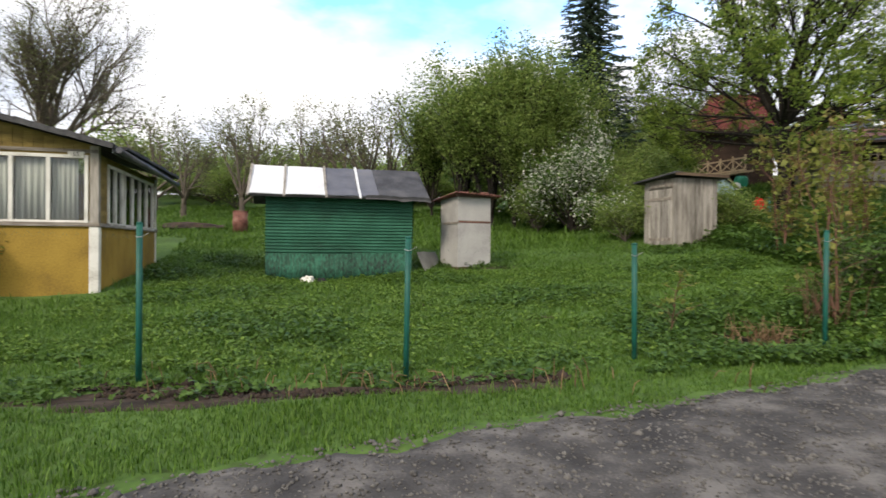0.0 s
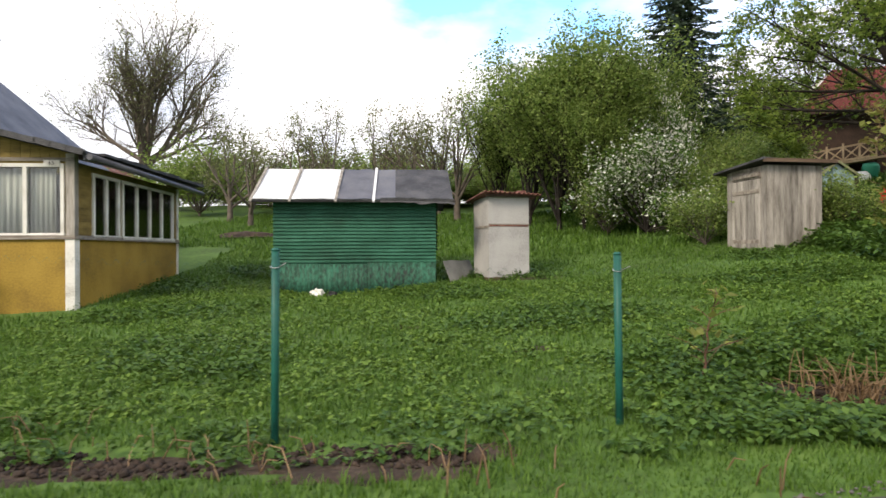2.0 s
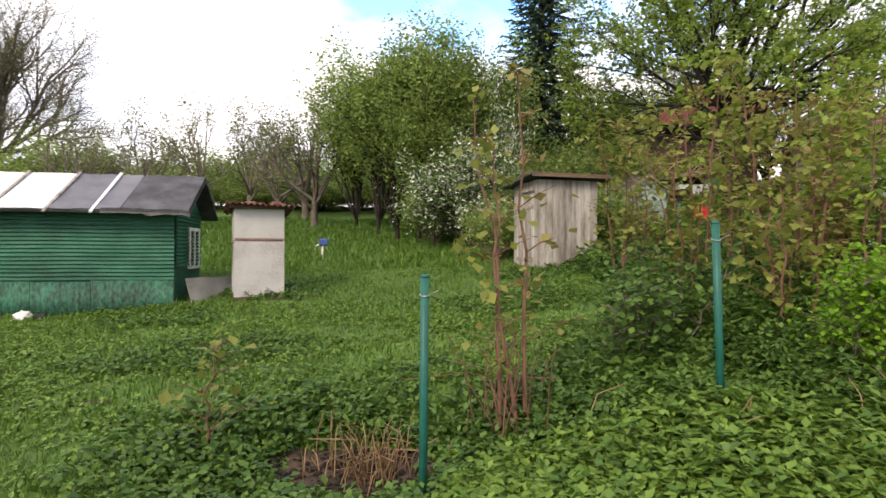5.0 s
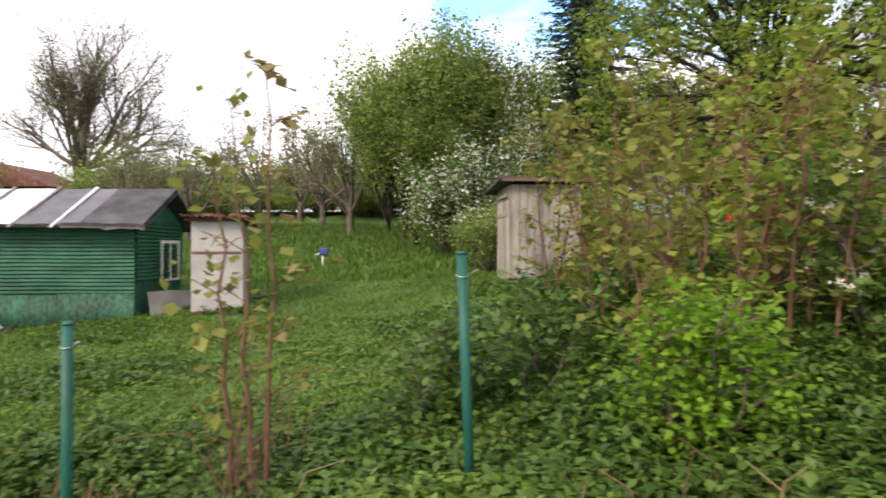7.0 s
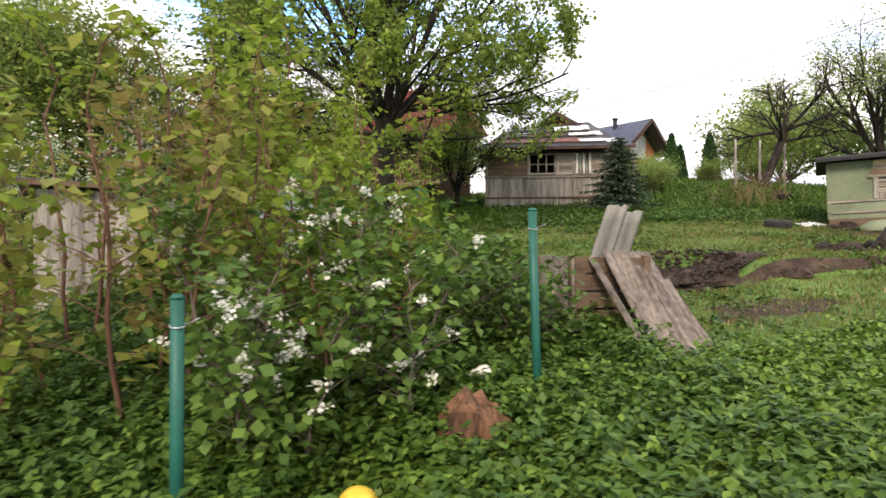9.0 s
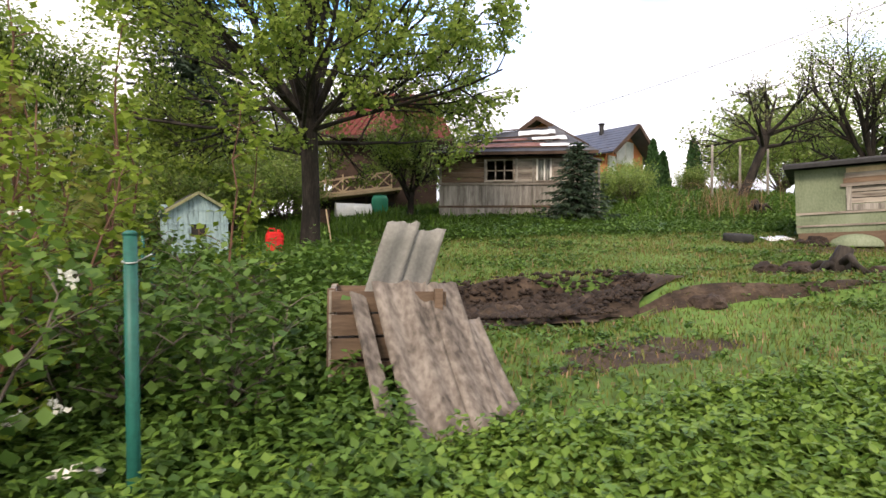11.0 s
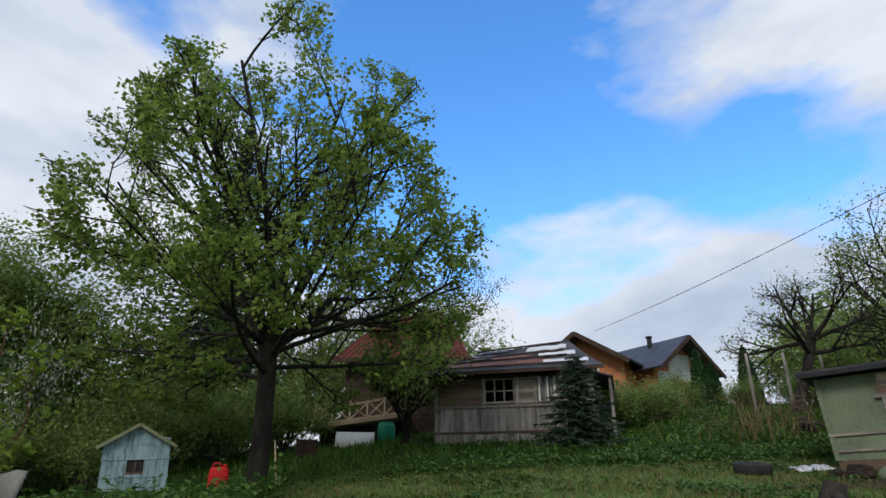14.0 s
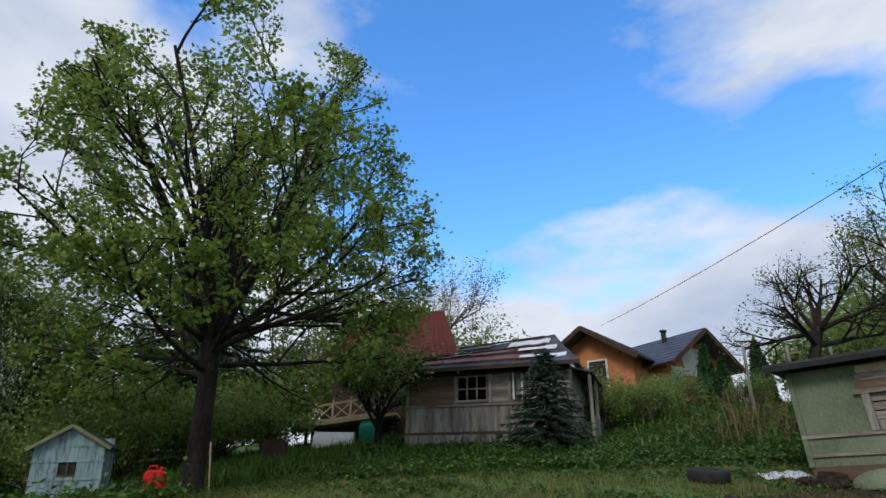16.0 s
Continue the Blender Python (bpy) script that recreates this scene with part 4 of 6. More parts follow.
def grey_outhouse():
    w_, z1 = 1.36, 2.10
    h = thing("grey_outhouse", 6.22, 15.9, 1.02, 20, "weathered grey plank outhouse with a felt roof", "outhouse")
    part("floor_frame", box(-0.05, -0.05, -0.12, w_ + 0.05, w_ + 0.05, 0.0), "brownwood", h)
    rng = random.Random(4)
    n = 9
    for i in range(n):
        a, b = w_ * i / n, w_ * (i + 1) / n
        part("plank", box(a + 0.003, -0.02 - rng.uniform(0, 0.008), 0.02 + rng.uniform(-0.03, 0.02), b - 0.003, 0, z1 + 0.0), "oldwood", h)
        part("plank", box(a + 0.003, w_, 0.0, b - 0.003, w_ + 0.02, z1 - 0.1), "oldwood", h)
        part("plank", box(w_, a + 0.003, 0.0, w_ + 0.02, b - 0.003, z1), "oldwood", h)
    # door side
    for a, b in ((0.0, 0.16), (1.16, w_)):
        part("plank", box(-0.02, a, 0.0, 0, b, z1), "oldwood", h)
    dr = part("door", box(-0.03, 0.17, 0.08, -0.005, 1.15, 1.82), "oldwood", h, "plank door, closed")
    for i in range(6):
        a = 0.175 + i * 0.162
        part("plank", box(-0.042, a, 0.08, -0.03, a + 0.155, 1.82), "oldwood", dr)
    for z in (0.35, 1.5):
        part("batten", box(-0.055, 0.2, z, -0.042, 1.12, z + 0.09), "oldwoodh", dr)
    part("plank", box(-0.02, 0.16, 1.84, 0, 1.16, z1), "oldwoodh", h)
    part("lintel", box(-0.06, 0.2, 1.88, -0.02, 1.1, 1.95), "oldwoodh", h)
    # inside floor in near-black, the closed outhouse's shade as colour
    part("inner_shade", box(0.002, 0.002, 0.0, w_ - 0.002, w_ - 0.002, 0.02), "deep_shade", h)
    part("roof", sheet((-0.25, -0.2, z1 + 0.12), (w_ + 0.25, -0.2, z1 + 0.05), (-0.25, w_ + 0.25, z1 - 0.02), 0.05, 0, 0, 6, 3, 0, 0.02), "felt", h, "dark felt roof")
    part("eave_board", box(-0.24, -0.22, z1 + 0.04, w_ + 0.24, -0.19, z1 + 0.12), "brownwood", h)
    part("step", box(-0.5, 0.3, -0.16, -0.08, 0.9, -0.04, None, 0.01), "asbestosnew", h)


grey_outhouse()

# ---- fence posts ----
POSTS = ((-5.7, 5.10, 1.45, 0), (-3.09, 5.50, 1.375, 0), (-0.48, 5.88, 1.262, 0.5), (2.10, 6.51, 1.218, -0.5), (4.82, 7.37, 1.412, 0.3), (7.03, 7.99, 1.811, -2.0), (9.80, 8.69, 1.917, 0.0), (11.91, 9.66, 2.417, -1.8), (10.75, 14.0, 2.36, 0), (9.6, 17.5, 2.75, 0))
for x, y, zt, lean in POSTS:
    zb = gz(x, y) - 0.15
    p = thing("fence_post", x, y, zb, 10, "green round steel fence post with a wire tie", "fence post", "fence posts along the road", ry=lean)
    H = zt - zb
    part("pipe", tube([(0, 0, 0), (0, 0, H * 0.5), (0, 0, H - 0.012)], [0.03, 0.03, 0.03], 16), "post", p)
    part("cap", tube([(0, 0, H - 0.012), (0, 0, H), (0, 0, H + 0.01)], [0.032, 0.032, 0.018], 16), "post", p)
    a = [(0.034 * math.cos(q), 0.034 * math.sin(q), H - 0.13 + 0.01 * math.sin(q)) for q in np.linspace(0, 6.28, 14)]
    part("wire_tie", tube(a + [(0.09, -0.03, H - 0.10)], [0.004] * 15, 5), "wire", p, "twisted wire tie")



def chain_link(a, b, drop, pitch=0.055):
    """Woven diamond wire between two posts, one net a span."""
    (x0, y0, za, _), (x1, y1, zc, _) = a, b
    ln = math.hypot(x1 - x0, y1 - y0)
    rows = 22
    L = Limbs()
    for i in range(int(ln / pitch)):
        pts = []
        for j in range(rows + 1):
            u = (i + 0.5 + (0.5 if (i + j) % 2 else -0.5)) * pitch / ln
            x, y = x0 + (x1 - x0) * u, y0 + (y1 - y0) * u
            top = za + (zc - za) * u - drop
            zb = gz(x, y) + 0.03
            pts.append((x, y - 0.034 + 0.003 * (j % 2), zb + (top - zb) * j / rows))
        L.add(pts, [0.0010] * len(pts), 3)
    net = thing("chain_link_net", 0, 0, 0, 0, "thin green-grey chain-link wire net between the posts", "wire fence", "nets along the road fence")
    L.mesh("wire_mesh", "netwire", net)


for k in range(5):
    chain_link(POSTS[k], POSTS[k + 1], 0.12)

# ---- kennel-like blue hut, bucket ----
def blue_hut():
    w_, d_, z1 = 1.30, 1.2, 1.02
    h = thing("blue_hut", 9.17, 20.80, gz(9.7, 21.2) + 0.13, 22, "small pale blue wooden hut with peeling paint and a tiny window", "hut", rx=2, ry=-3)
    rng = random.Random(7)
    for r, (za, zb_) in enumerate(((0.0, 0.36), (0.38, 0.72), (0.74, z1))):
        n = 8
        for i in range(n):
            a, b = w_ * i / n, w_ * (i + 1) / n
            if r == 1 and i in (3, 4):
                part("plank", box(a + 0.002, -0.02, za, b - 0.002, 0, za + 0.06), "kennel", h)
                continue
            part("plank", box(a + 0.002, -0.02 - rng.uniform(0, 0.006), za, b - 0.002, 0, zb_), "kennel", h)
        part("rail", box(-0.02, -0.035, zb_ - 0.005, w_ + 0.02, -0.02, zb_ + 0.03), "kennel", h)
    part("window_frame", box(3 * w_ / 8, -0.03, 0.43, 5 * w_ / 8, -0.021, 0.47), "brownwood", h)
    part("window_frame", box(w_ / 2 - 0.012, -0.03, 0.47, w_ / 2 + 0.012, -0.021, 0.70), "brownwood", h)
    # opaque near-black pane: the hut's inner shade painted into it
    part("pane", box(3 * w_ / 8, 0.005, 0.44, 5 * w_ / 8, 0.015, 0.72), "deep_shade", h)
    part("gable", prism([(0, 0, z1), (w_, 0, z1), (w_ / 2, 0, z1 + 0.38)], (0, 0, 0), (0, -0.02, 0)), "kennel", h)
    part("side_wall", box(w_ - 0.02, 0, 0, w_, d_, z1), "kennel", h)
    part("side_wall", box(0, 0, 0, 0.02, d_, z1), "kennel", h)
    part("back_wall", box(0.02, d_ - 0.02, 0, w_ - 0.02, d_, z1 + 0.2), "kennel", h)
    for s in (-1, 1):
        part("roof", sheet((w_ / 2 + s * (w_ / 2 + 0.12), -0.12, z1 - 0.05), (w_ / 2 + s * (w_ / 2 + 0.12), d_ + 0.1, z1 - 0.05), (w_ / 2, -0.12, z1 + 0.42), 0.03), "felt", h)
        part("barge_board", beam((w_ / 2 + s * (w_ / 2 + 0.12), -0.13, z1 - 0.05), (w_ / 2, -0.13, z1 + 0.42), 0.02, 0.07), "moss", h)
    part("foot", box(0, 0, -0.5, w_, d_, -0.001), "brownwood", h)


blue_hut()


def red_bucket():
    z = gz(11.4, 21.5)
    b = thing("red_canister", 11.4, 21.5, z, 15, "bright red plastic canister standing in the grass by the tree", "canister")
    bm = box(-0.21, -0.15, 0.0, 0.21, 0.15, 0.58, None, 0.06)
    bmesh.ops.bevel(bm, geom=bm.edges[:], offset=0.018, segments=2, affect="EDGES")
    for k in (0.2, 0.4):
        part("rib", box(-0.2, -0.162, k - 0.02, 0.2, -0.149, k + 0.02, None, 0.006), "red", b)
    part("body", bm, "red", b)
    part("neck", tube([(0.1, 0, 0.57), (0.1, 0, 0.64)], [0.05, 0.05], 10), "red", b)
    part("handle", tube([(-0.16, 0, 0.56), (-0.13, 0, 0.66), (0.0, 0, 0.66), (0.02, 0, 0.56)], [0.02] * 4, 8), "red", b)


red_bucket()


# ---- derelict house ----
def old_house():
    W, D = 4.75, 4.6
    zb = 3.55
    h = thing("derelict_house", 16.25, 25.65, zb, -18.5, "derelict grey plank house with patched felt roof and broken veranda windows", "house")
    rng = random.Random(11)
    H = 2.2
    part("floor_frame", box(0, 0, -0.7, W, D, 0.02), "brownwood", h)
    part("wall", box(0.0, 0.08, 0.02, W, 0.12, 1.35), "oldwood", h)
    part("wall", wall_with_holes(0, W, 1.35, H, 0.08, 0.12, [(1.55, 1.40, 2.45, 2.10), (3.2, 1.40, 3.65, 2.1)]), "oldwoodh", h)
    part("wall", box(0, 0.12, 0.02, 0.06, D, H), "oldwood", h)
    part("wall", box(W - 0.06, 0.12, 0.02, W, D, H), "oldwood", h)
    part("wall", box(0.06, D - 0.06, 0.02, W - 0.06, D, H), "oldwood", h)
    n = 11
    for i in range(n):
        a, b = W * i / n, W * (i + 1) / n
        part("skirt_board", box(a + 0.008, 0.02 - rng.uniform(0, 0.03), -0.35 + rng.uniform(-0.05, 0.1), b - 0.008, 0.06, 0.52 + rng.uniform(-0.03, 0.02)), "oldwood", h)
    n = 34
    for i in range(n):
        a, b = W * i / n, W * (i + 1) / n
        part("plank", box(a + 0.003, 0.05 - rng.uniform(0, 0.012), 0.56, b - 0.003, 0.08, 1.26), "oldwood", h)
    for i in range(5):
        z = 1.36 + i * 0.165
        part("board", box(0.05, 0.045, z, 1.5, 0.079, z + 0.15), "brownwood", h)
        part("board", box(2.5, 0.05, z, 3.12, 0.079, z + 0.155), "oldwoodh", h)
        part("board", box(3.75, 0.05, z, W, 0.079, z + 0.155), "oldwoodh", h)
    for z, m in ((0.52, "brownwood"), (1.26, "oldwoodh"), (2.12, "darkwood")):
        part("belt_board", box(-0.03, 0.0, z, W + 0.03, 0.05, z + 0.07), m, h)
    for x in (0.0, 1.48, 2.5, 3.05, W - 0.1):
        part("post", box(x, 0.01, 1.33, x + 0.08, 0.06, 2.12), "oldwood", h)
    wn = part("window", box(1.5, -0.01, 1.36, 2.5, 0.04, 1.40), "oldwoodh", h)
    fr = bmesh.new()
    for i in range(4):
        box(1.55 + 0.29 * i, 0.03, 1.40, 1.59 + 0.29 * i, 0.09, 2.1, fr)
    for z in (1.40, 1.72, 2.06):
        box(1.55, 0.035, z, 2.46, 0.085, z + 0.035, fr)
    part("window_frame", fr, "oldwoodh", wn, "window frame with broken panes")
    w2 = part("window", box(3.15, -0.01, 1.36, 3.7, 0.04, 1.40), "oldwoodh", h)
    fr = bmesh.new()
    for x in (3.18, 3.42, 3.62):
        box(x, 0.02, 1.40, x + 0.05, 0.09, 2.1, fr)
    part("window_frame", fr, "whitepaint", w2)
    part("curtain", sheet((3.22, 0.2, 1.4), (3.62, 0.2, 1.4), (3.22, 0.2, 2.1), 0.01, 4, 0.02), "curtain", w2)
    # near-black sheet behind the windows stands for the shade indoors
    part("inside_shade_sheet", box(0.3, 1.4, 0.05, W - 0.3, 1.45, H), "deep_shade", h)
    # hatch in the skirting
    part("hatch", box(1.75, -0.03, -0.05, 2.35, 0.01, 0.45), "oldwood", h, "loose wooden hatch")
    part("brace", beam((1.8, -0.04, 0.0), (2.3, -0.04, 0.4), 0.02, 0.06), "oldwoodh", h)
    # roof, front slope patched with strips
    R = 1.45
    ry = 2.75
    p0, pr = (-0.3, -0.35, H + 0.08), 0
    part("roof", quad((-0.35, -0.4, H + 0.06), (W + 0.35, -0.4, H + 0.06), (3.95, ry, H + R + 0.12), (0.75, ry, H + R - 0.2), 0.06, 9, 5, 0.06), "felt", h, "sagging felt roof")
    part("roof", quad((W + 0.35, D + 0.3, H + 0.06), (-0.2, D + 0.3, H + 0.06), (0.75, ry, H + R - 0.2), (3.95, ry, H + R + 0.12), 0.06), "felt", h)
    part("roof", quad((-0.3, D, H + 0.06), (-0.3, 0, H + 0.06), (0.75, ry - 0.05, H + R - 0.2), (0.75, ry + 0.05, H + R - 0.2), 0.05), "felt", h)
    part("gable", quad((W, 0.1, H), (W, D, H), (3.92, ry + 0.02, H + R), (3.92, ry - 0.02, H + R), 0.05), "oldwood", h)
    part("gable_window", quad((W - 0.16, 2.3, H + 0.3), (W - 0.16, 3.1, H + 0.3), (W - 0.56, 3.1, H + 0.95), (W - 0.56, 2.3, H + 0.95), 0.09), "whitepaint", h)
    # pane coloured near-black for the shade of the attic behind it
    part("gable_pane", quad((W - 0.14, 2.38, H + 0.37), (W - 0.14, 3.02, H + 0.37), (W - 0.47, 3.02, H + 0.88), (W - 0.47, 2.38, H + 0.88), 0.04), "deep_shade", h)

    def onroof(x, v, up=0.05):
        f = v
        x = x + f * (0.95 - 0.37 * x)
        return (x, -0.4 + (ry + 0.4) * f, H + 0.06 + (R - 0.06) * f - 0.24 * f * (1 - f) + 0.32 * f * (x / 5 - 0.5) + up)
    for k, (x0, x1, v0, v1, m) in enumerate(((0.2, 1.2, 0.62, 0.72, "whitesheet"), (-0.1, 3.4, 0.20, 0.42, "rusty"), (1.3, 2.9, 0.50, 0.60, "rusty"), (2.6, 4.4, 0.74, 0.9, "whitesheet"), (3.2, 4.6, 0.46, 0.62, "whitesheet"), (3.4, 4.8, 0.14, 0.3, "whitesheet"), (0.1, 1.6, 0.84, 0.93, "slate"), (-0.2, 0.9, 0.44, 0.52, "slate"))):
        part("roof_patch", sheet(onroof(x0, v0), onroof(x1, v0), onroof(x0, v1), 0.02, 0, 0, 9, 3, 0, 0.15, seed=k), m, h, "torn strip of roofing")
    for v in (0.12, 0.44, 0.63, 0.95):
        part("roof_batten", beam(onroof(-0.2, v, 0.08), onroof(W * 0.9, v, 0.08), 0.06, 0.04), "darkwood", h)
    part("eave_board", box(-0.35, -0.42, H - 0.02, W + 0.35, -0.38, H + 0.07), "darkwood", h)
    # side porch on the gable end
    part("porch_roof", sheet((W, 0.3, H + 0.02), (W + 0.55, 0.3, H - 0.12), (W, 3.2, H + 0.02), 0.05), "felt", h)
    for y in (0.4, 1.6, 3.1):
        part("porch_post", box(W + 0.42, y, -0.4, W + 0.5, y + 0.08, H - 0.13), "oldwood", h)
    part("porch_wall", box(W + 0.45, 0.48, -0.3, W + 0.48, 3.1, 1.0), "oldwood", h)


old_house()


# ---- red-roofed house with timber terrace ----
def red_house():
    h = thing("red_roofed_house", 12.75, 31.3, 4.85, -4, "dark wooden house with a steep red sheet roof", "house")
    part("wall", box(0, 0, -0.8, 4.4, 5, 2.6), "darkwood", h)
    part("roof", quad((-0.4, -0.7, 2.55), (5.0, -0.7, 2.55), (4.25, 0.9, 4.75), (1.5, 0.9, 4.75), 0.05), "redroof", h, "dark red ribbed metal roof")
    part("roof", quad((5.0, -0.7, 2.52), (5.0, 5.6, 2.52), (4.25, 4.2, 4.75), (4.25, 0.9, 4.75), 0.05), "redroof", h)
    part("roof_top", box(1.5, 0.9, 4.66, 4.25, 4.2, 4.74), "redroof", h)
    for q in range(22):
        f = (q + 0.5) / 22
        part("roof_rib", beam((-0.4 + 5.4 * f, -0.72, 2.59), (1.5 + 2.75 * f, 0.88, 4.79), 0.03, 0.03), "redroof", h)
    part("gable", prism([(0.0, -0.5, 2.5), (0.0, 5, 2.5), (1.4, 3.6, 4.6), (1.4, 1.0, 4.6)], (0, 0, 0), (0.05, 0, 0)), "whitepaint", h)
    part("eave_board", box(-0.4, -0.75, 2.42, 5.0, -0.7, 2.55), "darkwood", h)
    t = thing("timber_terrace", 11.9, 29.9, 4.25, 0, "raised terrace with crossed pale timber railing", "terrace")
    part("deck", beam((-0.2, 0.75, 0.42), (3.6, 0.75, 0.95), 1.6, 0.10), "newwood", t)
    part("rail", beam((0, 0, 1.05), (3.2, 0, 1.62), 0.05, 0.08), "newwood", t)
    part("rail", beam((0, 0, 0.55), (3.2, 0, 1.0), 0.05, 0.08), "newwood", t)
    for i in range(6):
        x = i * 0.64
        part("post", box(x - 0.03, -0.04, 0.5 + x * 0.14, x + 0.03, 0.03, 1.2 + x * 0.18), "newwood", t)
        if i < 5:
            part("brace", beam((x, -0.03, 0.55 + x * 0.14), (x + 0.64, -0.03, 1.12 + x * 0.18), 0.03, 0.05), "newwood", t)
            part("brace", beam((x, 0.02, 1.05 + x * 0.18), (x + 0.64, 0.02, 0.65 + x * 0.14), 0.03, 0.05), "newwood", t)
    for x in (0.2, 2.2, 3.4):
        part("leg", box(x, 0.5, -0.5, x + 0.1, 0.6, 0.6 + x * 0.1), "darkwood", t)
    # near-black sheet added below the deck as its shade
    part("underside_shade", box(0.3, 1.0, -0.4, 3.4, 1.05, 0.5), "deep_shade", t)
    g = thing("small_greenhouse", 12.9, 28.9, gz(13.5, 29) - 0.05, 4, "low arched greenhouse covered in pale film", "greenhouse")
    arch = [(0, 0.55 * math.cos(a), 0.55 * math.sin(a)) for a in np.linspace(0, math.pi, 15)]
    part("film", prism(arch, (0, 0, 0), (1.3, 0, 0)), "film", g)
    for x in (0.0, 0.65, 1.3):
        part("hoop", tube([(x, 0.56 * math.cos(a), 0.56 * math.sin(a)) for a in np.linspace(0, math.pi, 13)], [0.014] * 13, 6), "whitepaint", g)
    k = thing("green_water_tank", 14.6, 29.3, gz(14.6, 29.3) - 0.05, 0, "green plastic water barrel", "barrel")
    part("body", tube([(0, 0, 0), (0, 0, 0.1), (0, 0, 0.6), (0, 0, 0.72)], [0.28, 0.32, 0.32, 0.27], 16), "tank", k)
    part("lid", tube([(0, 0, 0.72), (0, 0, 0.76)], [0.28, 0.25], 16), "tank", k)
    c = thing("dark_crate", 12.35, 26.4, gz(12.35, 26.4), 10, "dark wooden crate standing in the grass", "crate")
    for i in range(4):
        part("board", box(-0.32, -0.3, 0.01 + i * 0.13, 0.32, -0.27, 0.13 + i * 0.13), "darkwood", c)
        part("board", box(-0.32, 0.27, 0.01 + i * 0.13, 0.32, 0.3, 0.13 + i * 0.13), "darkwood", c)
    # near-black block fills the crate in place of the shade inside
    part("inner_shade", box(-0.3, -0.27, 0.0, 0.3, 0.27, 0.45), "deep_shade", c)


red_house()


# ---- orange house ----
def orange_house():
    h = thing("orange_brick_house", 22.0, 36.0, 4.0, 0, "orange-brick house with dark tiled gables and white-framed windows", "house")

    def wing(cx, cy, rz, half, zp, ze, depth, wins):
        """A gabled wing whose front apex stands over (cx, cy)."""
        m = pose(cx, cy, 0, 0, 0, rz)

        def put(name, bm, material, parent=h):
            ob = part(name, bm, material, parent)
            if parent is h:
                ob.matrix_local = m
            return ob
        put("wall", prism([(-half, 0.9, 0), (half, 0.9, 0), (half, 0.9, ze), (0, 0.9, zp - 0.15), (-half, 0.9, ze)], (0, 0, 0), (0, depth, 0)), "orange")
        o = half + 0.6
        zz = zp - (zp - ze) / half * o
        for s in (-1, 1):
            a, b2, c2, d2 = (s * o, 0, zz), (s * o, depth + 1, zz), (0, depth + 1, zp), (0, 0, zp)
            put("roof", quad(a, b2, c2, d2, 0.09) if s > 0 else quad(b2, a, d2, c2, 0.09), "darkroof")
            for q in range(9):
                f = (q + 0.5) / 9
                put("tile_course", beam((s * o * (1 - f), 0, zz + (zp - zz) * f + 0.05), (s * o * (1 - f), depth + 1, zz + (zp - zz) * f + 0.05), 0.03, 0.03), "darkroof")
            put("barge_board", beam((s * o, -0.03, zz - 0.07), (0, -0.03, zp - 0.07), 0.05, 0.22), "darkwood")
            for q in range(10):
                put("snow_guard", box(s * (o - 0.35) - 0.04, 0.5 + q * 0.5, zz + 0.2, s * (o - 0.35) + 0.04, 0.6 + q * 0.5, zz + 0.34), "slate")
        for x0, z0, x1, z1, mt in wins:
            wn = put("window", box(x0 - 0.09, 0.84, z0 - 0.08, x1 + 0.09, 0.899, z1 + 0.08), "whitepaint")
            part("pane", box(x0, 0.825, z0, x1, 0.839, z1), mt, wn)
    # this wing's pane is near-black, shade behind the window given as colour
    wing(1.5, 0.2, -38, 2.1, 6.1, 4.75, 5.5, ((-0.1, 3.2, 0.75, 4.5, "deep_shade"),))
    wing(7.45, 0.2, 30, 1.9, 6.0, 4.6, 6.0, ((-0.75, 3.9, -0.1, 5.1, "film"), (0.1, 3.9, 0.75, 5.1, "film"), (-1.6, 3.3, -1.0, 4.1, "film")))
    part("link_wall", box(3.0, 3.5, 0, 6.5, 8, 4.6), "orange", h)
    c = part("chimney", tube([(6.0, 1.8, 5.3), (6.0, 1.8, 6.25)], [0.13, 0.13], 12), "black", h)
    part("chimney_cap", tube([(6.0, 1.8, 6.25), (6.0, 1.8, 6.32)], [0.19, 0.17], 12), "black", c)
    part("plinth", box(0.5, 1.5, -3.0, 8.5, 8, -0.001), "asbestosnew", h)


orange_house()


